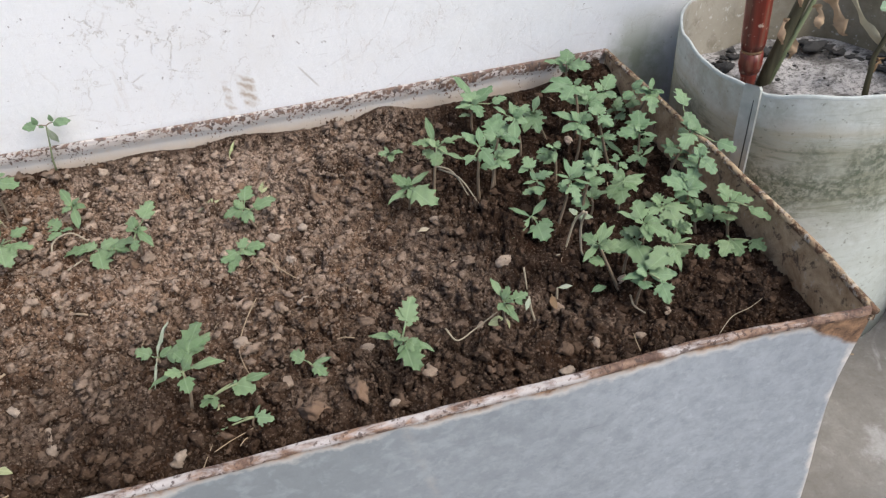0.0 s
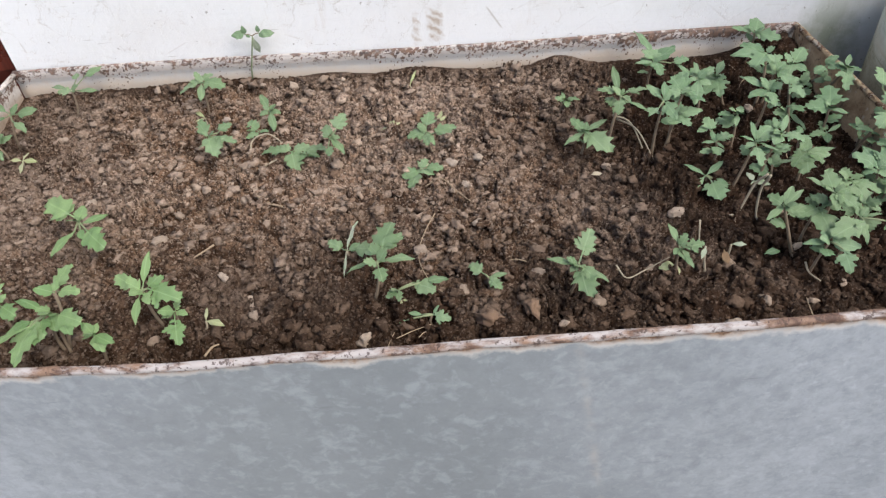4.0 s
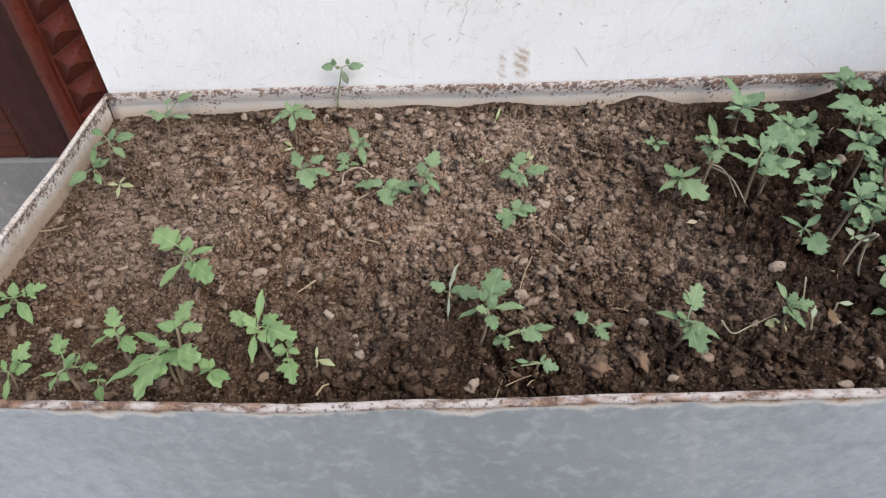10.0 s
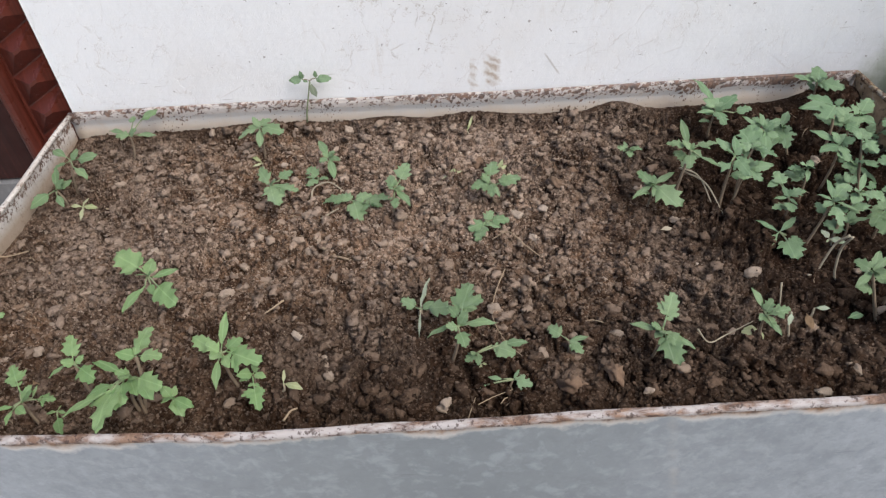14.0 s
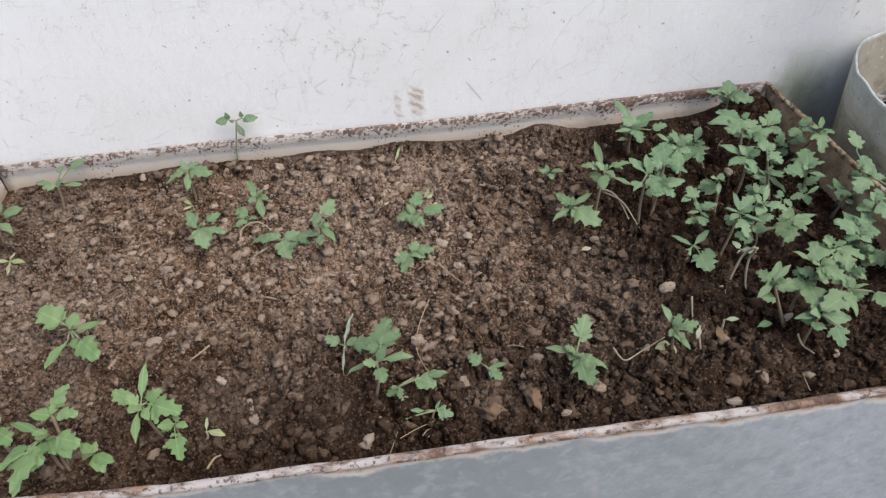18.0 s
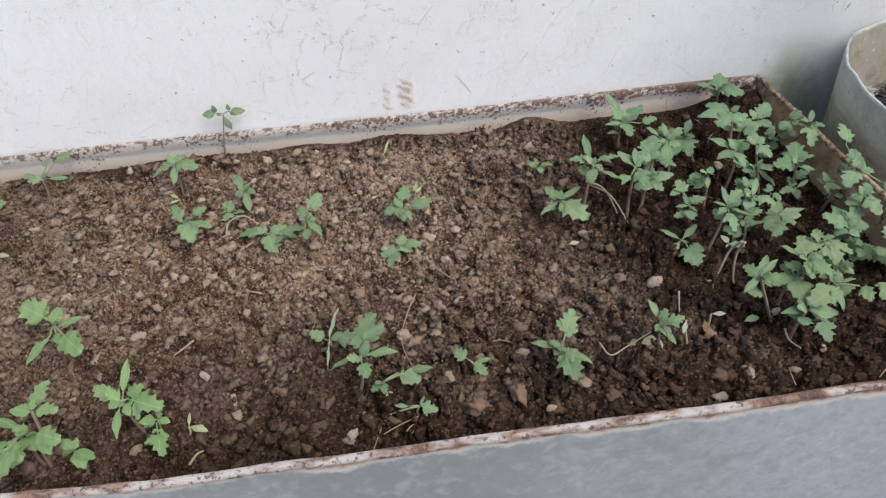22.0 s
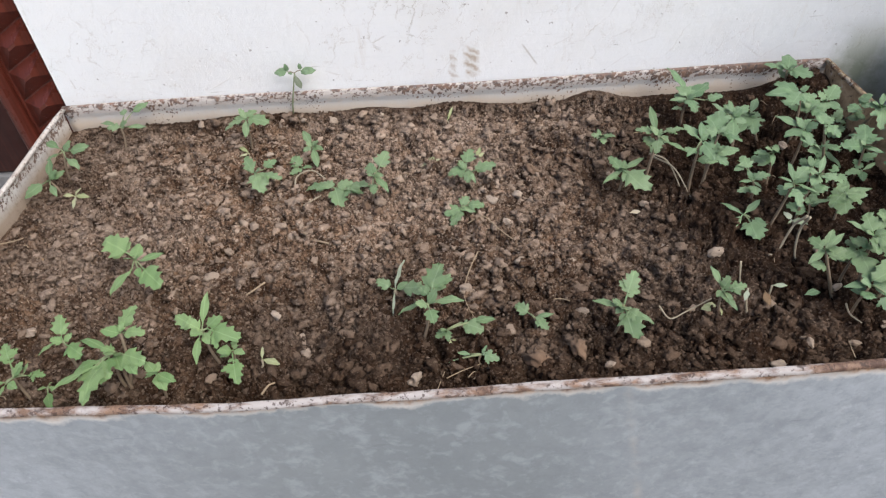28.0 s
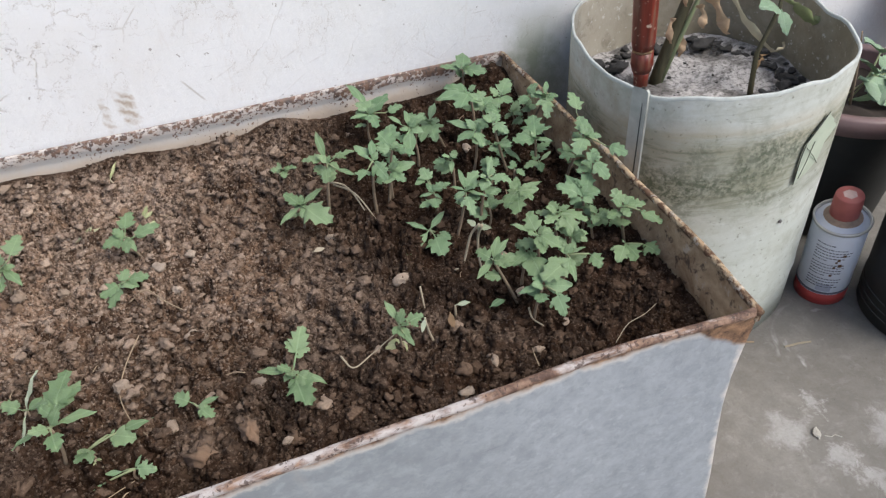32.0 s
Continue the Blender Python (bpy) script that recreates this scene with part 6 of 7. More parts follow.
def build_tub():
    t = empty("round_tub", "tall round tub of pale sheet with algae stains and lapped seam", "tub", pose(TX, TY, 0))
    part("wall", lathe([(TR - 0.004, 0.002), (TR, 0.0), (TR, 0.06), (TR + 0.0015, 0.075), (TR, 0.09), (TR, 0.16), (TR, 0.24), (TR, 0.31), (TR, TZ - 0.004)], 72, wob=tub_wob), TUB, t, "", True)
    part("lining", lathe([(TR - 0.0032, TZ - 0.004), (TR - 0.0032, 0.33), (TR - 0.0032, 0.27)], 72, wob=tub_wob), TUB_IN, t, "brown dirt-stained inside", True)
    part("edge", lathe([(TR, TZ - 0.004), (TR, TZ - 0.0005), (TR - 0.001, TZ), (TR - 0.0025, TZ), (TR - 0.0032, TZ - 0.0005), (TR - 0.0032, TZ - 0.004)], 72, wob=tub_wob), TUB_EDGE, t, "pale cut edge", True)
    # lapped seam strip, facing the planter's front corner
    def strip(a, z, lift):
        r = TR + tub_wob(a, TR, z)[0] + lift
        return (r * math.cos(a), r * math.sin(a), z)
    a0, rows = -2.526, []
    bm = bmesh.new()
    for z, w in ((0.01, 1.0), (0.1, 1.0), (0.2, 1.04), (0.3, 0.98), (0.385, 1.0), (TZ + 0.0015, 0.96), (TZ + 0.0045, 0.75)):
        rows.append([bm.verts.new(strip(a0 + k * 0.056 * w, z, up)) for k, up in ((-1.03, 0.0), (-0.97, 0.0042), (-0.4, 0.0032), (0.4, 0.0032), (0.97, 0.0042), (1.03, 0.0))])
    for low, high in zip(rows, rows[1:]):
        for k in range(5):
            bm.faces.new((low[k], low[k + 1], high[k + 1], high[k]))
    part("seam_strip", bm, SEAM, t, "lapped vertical seam")
    # thin dark tube that draws the shadow line beside the strip's raised fold
    part("seam_gap", tube([strip(a0 + 0.022 - 0.05 * max(0.0, 0.33 - z), z, 0.0036) for z in (0.02, 0.12, 0.2, 0.28, 0.33, TZ - 0.012)], [0.0004, 0.0007, 0.0009, 0.0008, 0.0006, 0.0003], 5), DARK_LINE, t, "dark line for the shade beside the seam's fold")
    # a glued green patch with a dark outline
    def skin(a, z, lift):
        dr, _ = tub_wob(a, TR, z)
        return ((TR + dr + lift) * math.cos(a), (TR + dr + lift) * math.sin(a), z)
    spine = ((-1.424, 0.268), (-1.424, 0.304), (-1.407, 0.323), (-1.325, 0.339), (-1.230, 0.352))
    low = ((-1.405, 0.269), (-1.300, 0.273), (-1.204, 0.286), (-1.190, 0.310), (-1.060, 0.322))
    bm = bmesh.new()
    rows = [[bm.verts.new(skin(a0 + (a1 - a0) * k / 4, z0 + (z1 - z0) * k / 4, 0.003 + 0.0012 * math.sin(5 * i + 3 * k))) for k in range(5)] for i, ((a0, z0), (a1, z1)) in enumerate(zip(spine, low))]
    for r1, r2 in zip(rows, rows[1:]):
        for k in range(4):
            bm.faces.new((r1[k], r1[k + 1], r2[k + 1], r2[k]))
    part("patch", bm, PATCH, t, "glued pale green patch", True)
    part("patch_edge", tube([skin(a, z, 0.0034) for a, z in spine], [0.0006, 0.0007, 0.0006, 0.0011, 0.0005], 6), DARK_LINE, t, "dark patch edge")
    part("patch_scratch", tube([skin(a, z, 0.0044) for a, z in ((-1.400, 0.318), (-1.30, 0.300), (-1.220, 0.284))], 0.0004, 5), DARK_LINE, t)
    part("patch_scratch", tube([skin(a, z, 0.0044) for a, z in ((-1.40, 0.275), (-1.36, 0.296), (-1.33, 0.322))], 0.0004, 5), DARK_LINE, t)
    part("rivet", lathe([(0.0028, 0), (0.0022, 0.0018), (0, 0.0025)], 10), BEAD, t, "small rivet").matrix_local = Matrix.Translation(skin(-1.427, 0.211, 0.001)) @ pose(0, 0, 0, 0, 90, math.degrees(-1.427))
    return t


build_tub()


def build_ash():
    bm = bmesh.new()
    rings = []
    for i in range(22):
        n = 56
        ring = []
        for k in range(n if i else 1):
            a = 2 * math.pi * k / n
            r = (TR - 0.0045 + tub_wob(a, TR, 0.31)[0]) * i / 21
            x, y = r * math.cos(a), r * math.sin(a)
            z = 0.309 + 0.008 * noise.noise((x * 14, y * 14, 2)) + 0.004 * noise.noise((x * 50, y * 50, 4)) + 0.002 * noise.noise((x * 140, y * 140, 9))
            ring.append(bm.verts.new((TX + x, TY + y, z)))
        rings.append(ring)
    for a, b in zip(rings, rings[1:]):
        for k in range(56):
            j = (k + 1) % 56
            bm.faces.new((a[0], b[k], b[j]) if len(a) == 1 else (a[k], b[k], b[j], a[j]))
    tagged(new("ashy_soil", mesh_of("ashy_soil", bm, ASH, True)), "pale ashy soil with dark crumbs in the tub", "soil", kind="stuff")


build_ash()
CHARS = [mesh_of("charcoal_lump", lump(s + 40, 3, 1.1), CHAR, True) for s in range(4)]
bits = random.Random(3)
spots = [(1.395, 0.322, 0.009), (1.41, 0.328, 0.010), (1.385, 0.500, 0.014), (1.42, 0.487, 0.016), (1.35, 0.505, 0.015), (1.33, 0.29, 0.008), (1.345, 0.285, 0.010), (1.26, 0.50, 0.012), (1.275, 0.475, 0.014), (1.25, 0.47, 0.011), (1.445, 0.34, 0.010), (1.46, 0.35, 0.011)]
spots += [(TX + r * math.cos(a), TY + r * math.sin(a), 0.0022 + 0.0062 * bits.random() ** 2) for r, a in ((0.152 * math.sqrt(bits.uniform(0.55, 0.95)), bits.uniform(-0.9, 2.9)) for _ in range(110))]
spots += [(TX + r * math.cos(a), TY + r * math.sin(a), 0.0009 + 0.0032 * bits.random() ** 2) for r, a in ((0.15 * math.sqrt(bits.random()), bits.uniform(0, 6.28)) for _ in range(150))]
for x, y, r in spots:
    ob = tagged(new("charcoal_lump", CHARS[bits.randrange(4)]), "dark charcoal lump on ashy soil", "charcoal", "charcoal lumps in the tub")
    ob.matrix_world = pose(x, y, 0.309 + 0.35 * r + 0.003, 0, 0, bits.uniform(0, 360)) @ Matrix.Diagonal((r, r * 0.8, r * 0.7, 1))


def build_stake():
    s = empty("wooden_stake", "red-brown turned wooden stake pushed into the tub", "stake", pose(1.291, 0.432, 0.296, 0, -3, 0))
    part("foot", lathe([(0, 0.0), (0.0085, 0.0), (0.0100, 0.026), (0.0115, 0.034), (0, 0.034)], 24), STAKE, s, "worn tapered foot", True)
    part("collar", lathe([(0, 0.034), (0.0125, 0.034), (0.0150, 0.045), (0.0142, 0.062), (0, 0.062)], 24), STAKE, s, "", True)
    part("ring", lathe([(0, 0.062), (0.0130, 0.0625), (0.0130, 0.066), (0, 0.0665)], 24), DRY, s, "pale turned ring", True)
    part("shaft", lathe([(0, 0.066), (0.0142, 0.067), (0.0155, 0.078), (0.0158, 0.12), (0.0166, 0.25), (0.0175, 0.45), (0, 0.452)], 24), STAKE, s, "", True)


build_stake()
THICK = make_wood("dark_green_stem", (0.035, 0.036, 0.020), (0.115, 0.105, 0.060), 0.6, 2)
LEAF_GREY = make_leaf("grey_green_big_leaf", (0.19, 0.29, 0.19), (0.24, 0.35, 0.22))


def ribbon(pts, width, material, name, owner, label):
    """A withered strip of leaf along the points."""
    bm = bmesh.new()
    rows = []
    fine = []
    for a, b in zip(pts, pts[1:]):
        fine += [Vector(a).lerp(Vector(b), k / 3) + 0.22 * width * Vector((grow.uniform(-1, 1), grow.uniform(-1, 1), grow.uniform(-1, 1))) for k in range(3)]
    pts = fine + [Vector(pts[-1])]
    for i, p in enumerate(pts):
        u = i / (len(pts) - 1)
        w = width * (0.35 + math.sin(math.pi * (0.12 + 0.8 * u)) * 0.65)
        d = Vector(p) - Vector(pts[i - 1] if i else pts[1])
        side = d.cross((0.5, 0.7, 0.4)).normalized()
        w *= 0.75 + 0.35 * math.sin(7.3 * i + 40 * width)
        lift = Vector((0, -1, 0.4)) * w * (0.5 + 0.5 * math.sin(5 * i))
        rows.append([bm.verts.new(Vector(p) + side * w * k + lift * (1 - abs(k))) for k in (-1, -0.4, 0.3, 1)])
    for a, b in zip(rows, rows[1:]):
        for k in range(3):
            bm.faces.new((a[k], b[k], b[k + 1], a[k + 1]))
    return part(name, bm, material, owner, label, True)


def build_tub_plants():
    p = empty("withered_plant", "thick dark stemmed plant with withered brown leaves in the tub", "plant", pose(1.304, 0.430, 0.30))
    o = Vector((1.304, 0.430, 0.30))
    q = lambda *c: [Vector(v) - o for v in c]
    part("stem", tube(q((1.308, 0.430, 0.295), (1.316, 0.430, 0.330), (1.328, 0.430, 0.366), (1.341, 0.430, 0.410), (1.36, 0.43, 0.47), (1.39, 0.43, 0.57)), [0.0085, 0.0080, 0.0082, 0.0075, 0.007, 0.006], 10), THICK, p, "thick ridged dark green stem", True)
    part("side_stem", tube(q((1.316, 0.428, 0.30), (1.334, 0.424, 0.362), (1.352, 0.42, 0.42), (1.38, 0.42, 0.52)), [0.0035, 0.0033, 0.003, 0.0025], 8), STALK, p, "thin pale side stem", True)
    for a, b, c, w in (((1.329, 0.372, 0.445), (1.352, 0.37, 0.412), (1.369, 0.372, 0.388), 0.0085), ((1.317, 0.374, 0.436), (1.325, 0.37, 0.420), (1.329, 0.372, 0.404), 0.006), ((1.333, 0.428, 0.375), (1.345, 0.426, 0.36), (1.343, 0.43, 0.338), 0.006), ((1.322, 0.424, 0.40), (1.316, 0.42, 0.385), (1.321, 0.42, 0.366), 0.005), ((1.345, 0.426, 0.45), (1.335, 0.424, 0.43), (1.338, 0.424, 0.41), 0.005)):
        mid1, mid2 = tuple((x + y) / 2 + 0.003 for x, y in zip(a, b)), tuple((x + y) / 2 - 0.002 for x, y in zip(b, c))
        ribbon(q(a, mid1, b, mid2, c), w, DRY_PALE, "withered_leaf", p, "curled brown dry leaf")
    p = empty("thin_plant", "thin dark stem with curling yellowed leaves in the tub", "plant", pose(1.400, 0.345, 0.30))
    o = Vector((1.400, 0.345, 0.30))
    part("stem", tube(q((1.400, 0.345, 0.296), (1.406, 0.355, 0.325), (1.408, 0.36, 0.359), (1.416, 0.36, 0.384), (1.430, 0.365, 0.412), (1.445, 0.376, 0.50)), [0.0042, 0.0038, 0.0032, 0.0028, 0.0026, 0.002], 8), THICK, p, "", True)
    ribbon(q((1.352, 0.372, 0.455), (1.366, 0.37, 0.433), (1.387, 0.37, 0.404), (1.417, 0.37, 0.371), (1.442, 0.37, 0.350), (1.456, 0.368, 0.352), (1.450, 0.366, 0.363)), 0.0052, CREAM, "withered_leaf", p, "pale curled withered leaf")
    ribbon(q((1.424, 0.372, 0.440), (1.441, 0.37, 0.420), (1.465, 0.37, 0.405), (1.486, 0.37, 0.384), (1.496, 0.368, 0.376), (1.494, 0.366, 0.388)), 0.0075, LEAF_PALE, "yellowed_leaf", p, "yellow-green curled leaf")
    ribbon(q((1.424, 0.362, 0.352), (1.414, 0.360, 0.349), (1.409, 0.358, 0.338)), 0.007, DRY, "withered_leaf", p, "brown dry stub of a leaf")
    for foot, tip, w in (((1.431, 0.366, 0.411), (1.386, 0.352, 0.424), 1.9), ((1.434, 0.366, 0.409), (1.438, 0.350, 0.379), 1.9), ((1.44, 0.372, 0.45), (1.40, 0.36, 0.455), 1.6)):
        put_leaf(p, "o", Vector(foot) - o, Vector(tip) - Vector(foot), LEAF_GREY)


CREAM = plain("cream_dry_leaf", (0.60, 0.54, 0.38), 0.8, 0, 0.35, 70)
DRY_PALE = plain("tan_dry_leaf", (0.47, 0.33, 0.21), 0.85, 0, 0.5, 80)
build_tub_plants()


# ---- tin can, bucket and pots beside the tub ----
TIN = plain("printed_white_tin", (0.62, 0.65, 0.72), 0.4, 0.0, 0.25, 25)
TIN_METAL = plain("dull_tin", (0.55, 0.55, 0.53), 0.35, 0.6, 0.4, 40)
RED = plain("red_print", (0.42, 0.05, 0.045), 0.45, 0, 0.35, 40)
CAP = plain("faded_red_cap", (0.36, 0.10, 0.09), 0.55, 0, 0.5, 60)
INK = plain("grey_print", (0.12, 0.12, 0.15), 0.6)
RUST_STAIN = plain("rust_stain", (0.34, 0.245, 0.185), 0.8, 0, 0.7, 120)
RUST = plain("rust_spots", (0.12, 0.06, 0.03), 0.9, 0, 0.5, 90)
CAP_WORN = plain("worn_cap_top", (0.50, 0.36, 0.33), 0.7, 0, 0.5, 150)


def curved_bar(r, a0, a1, z0, z1):
    bm = bmesh.new()
    n = max(2, int((a1 - a0) / 0.12))
    cols = [[bm.verts.new((rr * math.cos(a), rr * math.sin(a), z)) for rr in (r, r + 0.0004) for z in (z0, z1)] for a in (a0 + (a1 - a0) * i / n for i in range(n + 1))]
    for c, d in zip(cols, cols[1:]):
        bm.faces.new((c[2], d[2], d[3], c[3])), bm.faces.new((c[1], c[3], d[3], d[1])), bm.faces.new((c[0], d[0], d[2], c[2]))
    for c, flip in ((cols[0], 1), (cols[-1], -1)):
        bm.faces.new((c[0], c[2], c[3], c[1])[::flip])
    return bm


def build_can():
    r = 0.0352
    c = empty("tin_can", "white printed tin can with red base and faded red screw cap", "can", pose(1.524, 0.244, 0.003, 3, -7, 0) @ Matrix.Diagonal((1, 1, 1.06, 1)))
    part("body", lathe([(0, 0.0), (r - 0.001, 0.0), (r, 0.001), (r, 0.139), (r - 0.002, 0.1405)], 48), TIN, c, "", True)
    part("base_band", lathe([(r, 0.001), (r + 0.0006, 0.0012), (r + 0.0006, 0.022), (r, 0.0222)], 48), RED, c, "red printed band", True)
    part("line", lathe([(r, 0.0238), (r + 0.0009, 0.0240), (r + 0.0009, 0.0272), (r, 0.0274)], 48), INK, c, "dark printed line")
    part("top_seam", lathe([(r - 0.002, 0.139), (r + 0.0016, 0.139), (r + 0.002, 0.1415), (r + 0.0008, 0.143), (r - 0.001, 0.1425), (r - 0.002, 0.138)], 48), TIN_METAL, c, "rolled metal seam", True)
    part("shoulder", lathe([(r - 0.002, 0.1385), (0.027, 0.1415), (0.0205, 0.147), (0.0180, 0.1485)], 48), TIN, c, "white conical shoulder", True)
    cap = part("cap", lathe([(0.0175, 0.148), (0.0183, 0.149), (0.0183, 0.168), (0.0175, 0.180), (0.0165, 0.1815), (0, 0.1815)], 36), CAP, c, "faded red screw cap", True)
    part("paint_spot", lathe([(0.0105, 0.1814), (0, 0.1822)], 6), CAP_WORN, cap, "pale worn spot")
    part("rust_ring", lathe([(0.0245, 0.1438), (0.0205, 0.1475), (0.0182, 0.1496)], 36), RUST_STAIN, c, "rusty ring round the neck", True)
    face = math.atan2(-0.30 - 0.246, 0.81 - 1.530)
    ink = random.Random(8)
    z = 0.118
    for k in range(15):
        wide = ink.uniform(0.75, 0.95) if k % 5 else ink.uniform(0.35, 0.6)
        a = face - 0.55
        while a < face - 0.55 + wide * 1.4:
            n = ink.uniform(0.04, 0.13)
            part("text_bar", curved_bar(r + 0.0002, a, a + n, z, z + 0.0013), INK, c)
            a += n + 0.035
        z -= 0.0052 if k % 5 else 0.0075
    part("printed_panel", curved_bar(r + 0.0002, face - 0.1, face + 0.45, 0.030, 0.043), plain("grey_panel", (0.38, 0.40, 0.50), 0.5), c, "grey printed panel")
    for a, zz, s in ((0.35, 0.092, 0.004), (0.42, 0.081, 0.005), (0.27, 0.078, 0.003), (0.50, 0.100, 0.004), (0.22, 0.062, 0.0035), (0.3, 0.088, 0.003)):
        part("rust_spot", curved_bar(r + 0.0004, face + a, face + a + s / r, zz, zz + s), RUST, c)


build_can()

BUCKET_AND_SHADE = plain("black_plastic_and_shade", (0.021, 0.0225, 0.0225), 0.58, 0, 0.7, 45)
RIDGE = plain("black_plastic_ridge", (0.045, 0.047, 0.050), 0.5, 0, 0.4, 40)
BUCKET_IN = plain("blue_grey_plastic", (0.10, 0.12, 0.17), 0.45, 0, 0.3, 25)
BUCKET_RIM = plain("scuffed_bucket_rim", (0.15, 0.165, 0.20), 0.5, 0, 0.3, 40)
POT_BROWN = plain("purple_brown_plastic", (0.19, 0.125, 0.125), 0.45, 0, 0.3, 30)
TERRA = plain("terracotta", (0.42, 0.20, 0.125), 0.85, 0, 0.4, 30)
DARK_SOIL = plain("dark_pot_soil", (0.032, 0.024, 0.019), 0.95, 0, 0.6, 120)


def pot(name, label, category, x, y, r0, r1, h, body, rim, inside, lip, group=""):
    p = empty(name, label, category, pose(x, y, 0), group)
    part("body", lathe([(0, 0.001), (r0 - 0.004, 0.0), (r0, 0.003), (r0 + (r1 - r0) * 0.5, h * 0.5), (r1, h - 0.004)], 56), body, p, "", True)
    part("lining", lathe([(r1 - 0.004, h - 0.004), (r0 + (r1 - r0) * 0.45, h * 0.5), (r0 - 0.004, 0.03)], 56), inside, p, "", True)
    part("rim", lathe([(r1 - 0.004, h - 0.005), (r1 - 0.005, h), (r1 + lip * 0.5, h + 0.003), (r1 + lip, h), (r1 + lip, h - lip * 1.6), (r1, h - lip * 1.6)], 56), rim, p, "thick rolled rim", True)
    return p


def heap(name, label, x, y, r, z, material, seed):
    bm = bmesh.new()
    rings = [[bm.verts.new((x, y, z + 0.006))]]
    for i in range(1, 13):
        rr = r * i / 12
        rings.append([bm.verts.new((x + rr * math.cos(a), y + rr * math.sin(a), z + 0.010 * noise.noise((30 * rr * math.cos(a) + seed, 30 * rr * math.sin(a), 1)) + 0.004 * noise.noise((90 * rr * math.cos(a), 90 * rr * math.sin(a), seed)))) for a in (2 * math.pi * k / 40 for k in range(40))])
    for a, b in zip(rings, rings[1:]):
        for k in range(40):
            j = (k + 1) % 40
            bm.faces.new((a[0], b[k], b[j]) if len(a) == 1 else (a[k], b[k], b[j], a[j]))
    return tagged(new(name, mesh_of(name, bm, material, True)), label, "soil", kind="stuff")


bucket = pot("black_bucket", "black plastic bucket with a blue-grey rim, half full of soil", "bucket", 1.636, 0.150, 0.096, 0.106, 0.275, BUCKET_AND_SHADE, BUCKET_RIM, BUCKET_IN, 0.006)
for z in (0.020, 0.032, 0.046):
    r = 0.096 + 0.010 * z / 0.275
    part("ridge", lathe([(r, z), (r + 0.0012, z + 0.0008), (r, z + 0.0016)], 56), RIDGE, bucket, "moulded ring", True)
for z in (0.225, 0.245):
    r = 0.0915 + 0.0105 * z / 0.275
    part("ridge", lathe([(r, z), (r - 0.0012, z + 0.0008), (r, z + 0.0016)], 56), BUCKET_RIM, bucket, "moulded ring inside", True)
heap("bucket_soil", "dry brown soil in the black bucket", 1.636, 0.150, 0.0995, 0.215, CLOD, 4)
# the shade below this pot's rim is put in as a black body
pot("brown_pot", "purple-brown round plastic pot with a broad rim", "pot", 1.648, 0.415, 0.090, 0.114, 0.24, BUCKET_AND_SHADE, POT_BROWN, POT_BROWN, 0.015)
heap("pot_soil", "dark damp soil in the brown pot", 1.648, 0.415, 0.106, 0.208, DARK_SOIL, 7)
t = pot("terracotta_pot", "round terracotta pot on a brown stand by the wall", "pot", 1.880, 0.482, 0.030, 0.034, 0.215, POT_BROWN, POT_BROWN, DARK, 0.004)
part("bowl", lathe([(0, 0.219), (0.035, 0.220), (0.058, 0.245), (0.070, 0.285), (0.070, 0.33), (0.072, 0.36), (0.066, 0.36), (0.062, 0.33), (0, 0.32)], 48), TERRA, t, "terracotta bowl", True)


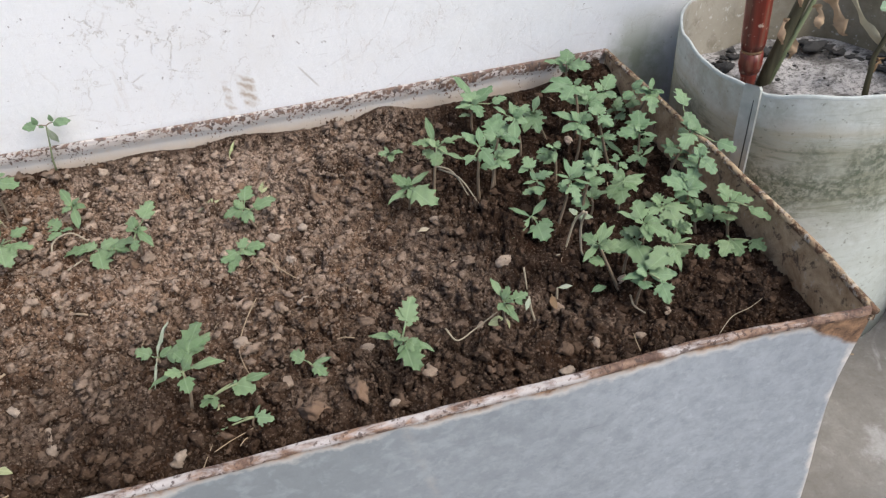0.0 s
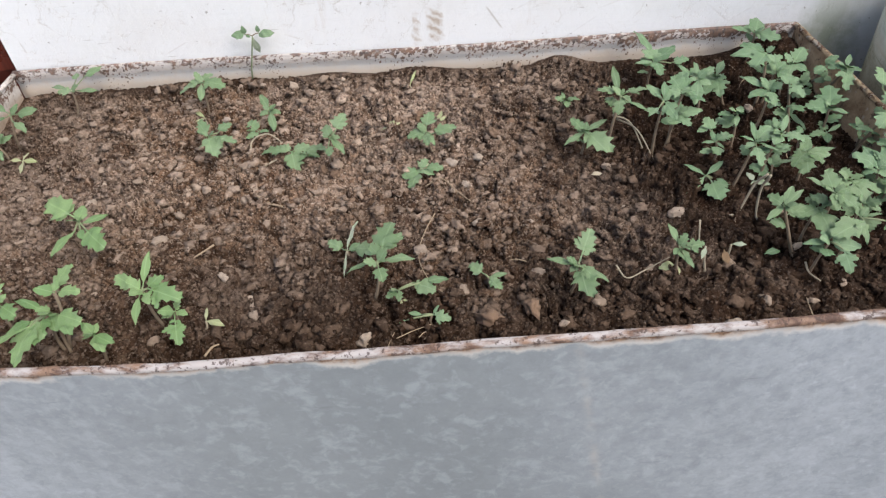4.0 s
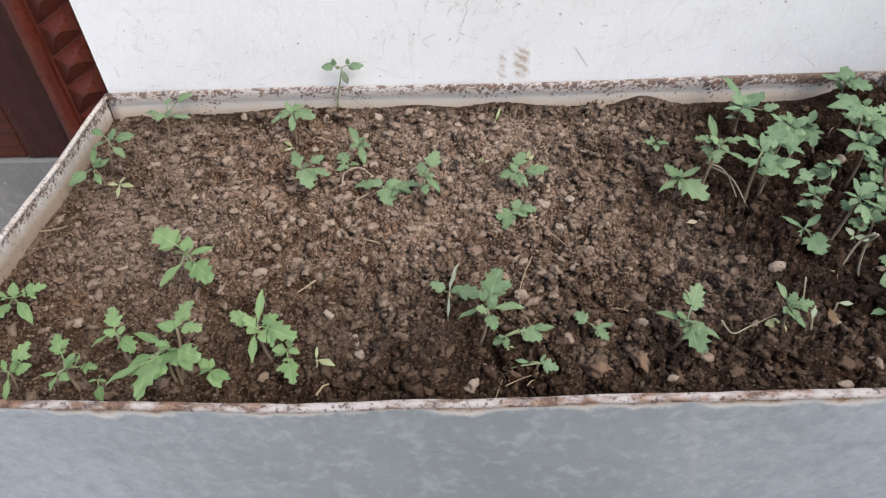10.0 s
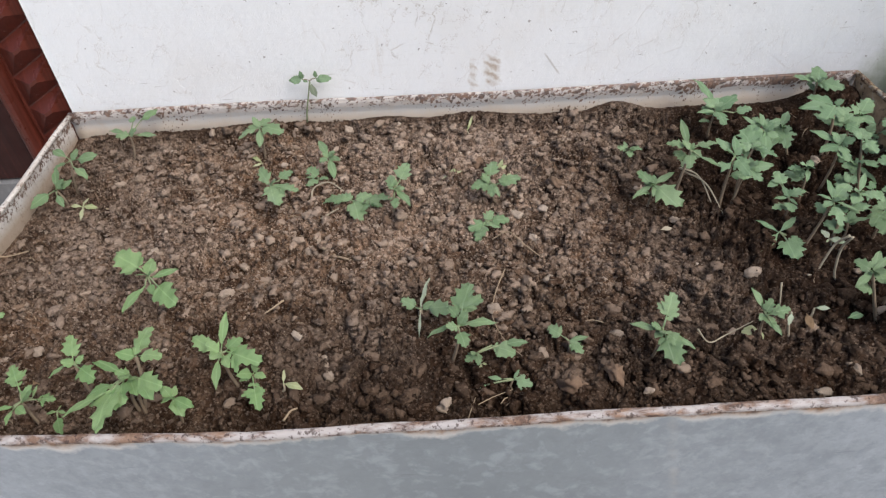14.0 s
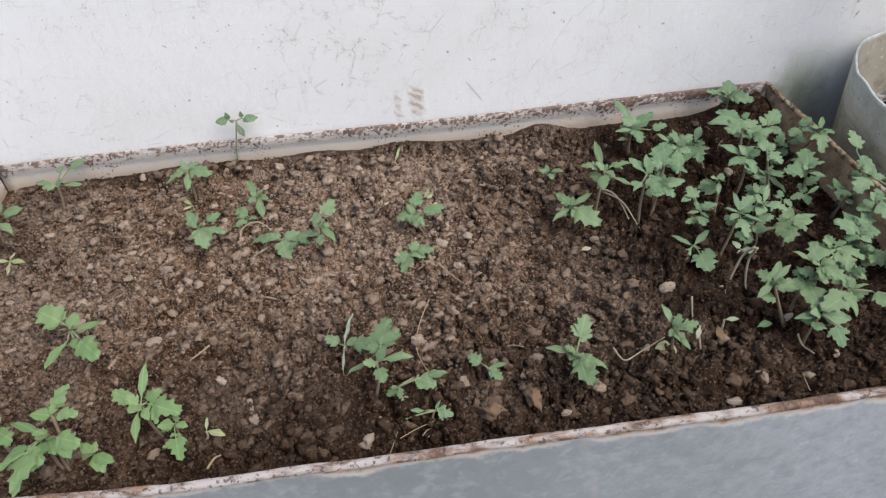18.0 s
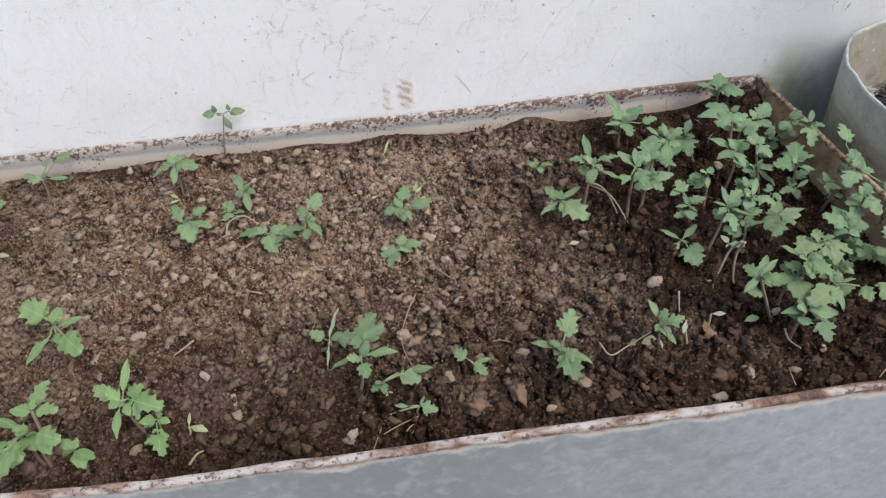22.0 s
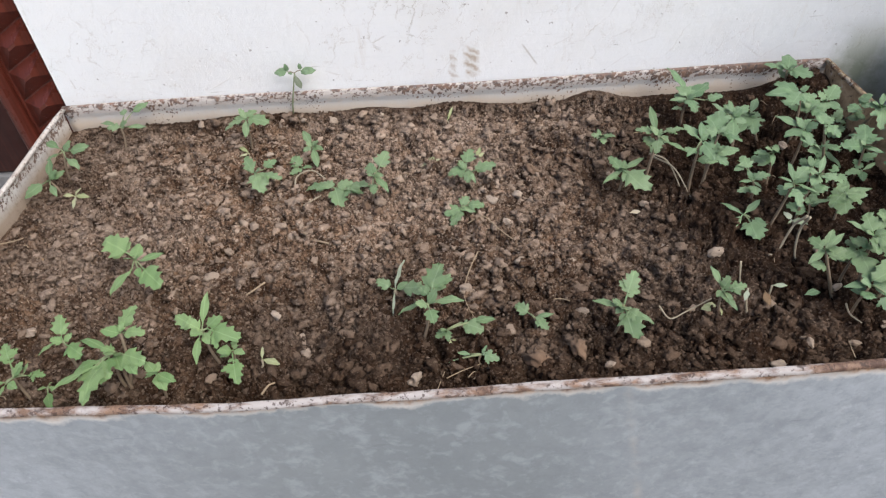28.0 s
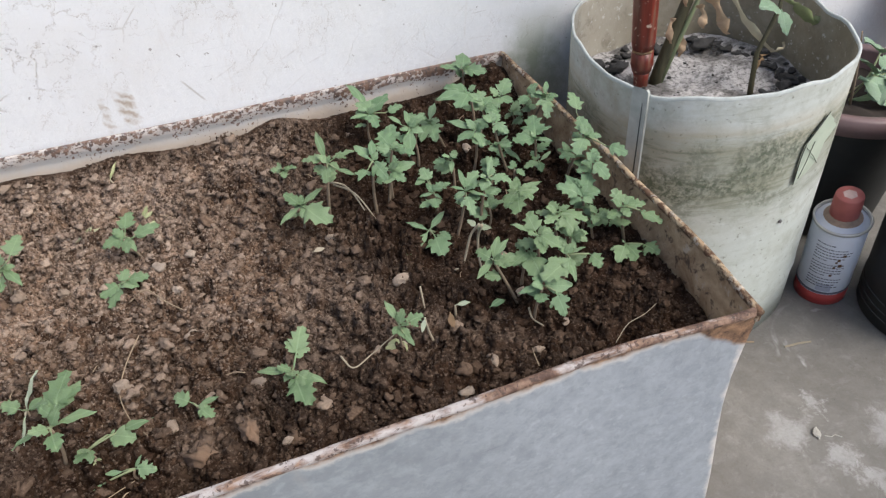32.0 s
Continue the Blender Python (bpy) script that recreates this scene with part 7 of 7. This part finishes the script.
def build_leafy():
    p = empty("leafy_plant", "green broad-leaved plant growing in the brown pot", "plant", pose(1.636, 0.395, 0.208))
    part("stem", tube([(0, 0, -0.01), (-0.008, 0.002, 0.05), (-0.012, 0.004, 0.085), (-0.02, 0.006, 0.12)], [0.0022, 0.002, 0.0016, 0.001], 7), STEM, p, "", True)
    o = Vector((1.636, 0.395, 0.208))
    for fx, fz, tx, tz, reach, form in ((1.663, 0.287, 1.609, 0.321, -0.01, "o"), (1.676, 0.246, 1.740, 0.222, -0.03, "o"), (1.673, 0.248, 1.624, 0.283, 0.0, "o"), (1.640, 0.252, 1.724, 0.196, -0.03, "o"), (1.634, 0.216, 1.690, 0.228, -0.04, "c"), (1.676, 0.256, 1.722, 0.258, 0.02, "o"), (1.668, 0.240, 1.650, 0.222, -0.04, "o"), (1.700, 0.250, 1.752, 0.272, 0.01, "o")):
        foot, tip = Vector((fx, 0.400, fz)) - o, Vector((tx, 0.400 + reach, tz)) - o
        put_leaf(p, form, foot, tip - foot, LEAF_GREY if form == "o" else LEAF_MID)
        part("stalk", tube([(-0.012, 0.004, 0.02), (0.020, 0.005, 0.035), foot], 0.0013, 5), STALK, p, "", True)


build_leafy()


# ---- bits on the floor ----
def floor_bit(name, label, category, pts, r, material):
    return tagged(new(name, mesh_of(name, tube([(x, yy, r + z) for x, yy, z in pts], r, 6), material)), label, category)


floor_bit("straw", "pale straw lying on the concrete", "straw", ((1.403, 0.166, 0), (1.423, 0.164, 0.001), (1.442, 0.161, 0)), 0.0014, STEM_PALE)
floor_bit("straw", "short brown straw on the concrete", "straw", ((1.345, 0.198, 0), (1.37, 0.189, 0)), 0.0012, STRAW)
SCRAP = plain("dusty_scrap", (0.50, 0.48, 0.43), 0.9, 0, 0.6, 200)
scrap = tagged(new("paper_scrap", mesh_of("paper_scrap", lump(61, 3, 1.6), SCRAP)), "crumpled pale scrap on the concrete", "scrap")
scrap.matrix_world = pose(1.349, 0.036, 0.0022, 0, 0, 60) @ Matrix.Diagonal((0.0065, 0.0045, 0.0026, 1))
floor_bit("thread", "pale thread lying on the concrete", "thread", ((1.356, 0.030, 0), (1.362, 0.026, 0), (1.368, 0.027, 0), (1.374, 0.021, 0)), 0.0006, SCRAP)
CRACK = plain("floor_crack", (0.10, 0.09, 0.08), 0.95, 0, 0.6, 120)
crack = tagged(new("floor_crack", mesh_of("floor_crack", tube([(-0.190, 0.262, -0.0003), (-0.207, 0.236, -0.0003), (-0.214, 0.229, -0.0003), (-0.222, 0.210, -0.0003), (-0.233, 0.196, -0.0003), (-0.238, 0.172, -0.0003), (-0.249, 0.160, -0.0003), (-0.255, 0.141, -0.0004), (-0.268, 0.12, -0.0004)], [0.0006, 0.0012, 0.0022, 0.0014, 0.0027, 0.0016, 0.0024, 0.0012, 0.0005], 6), CRACK)), "dark crack across the concrete floor", "crack", kind="structure")
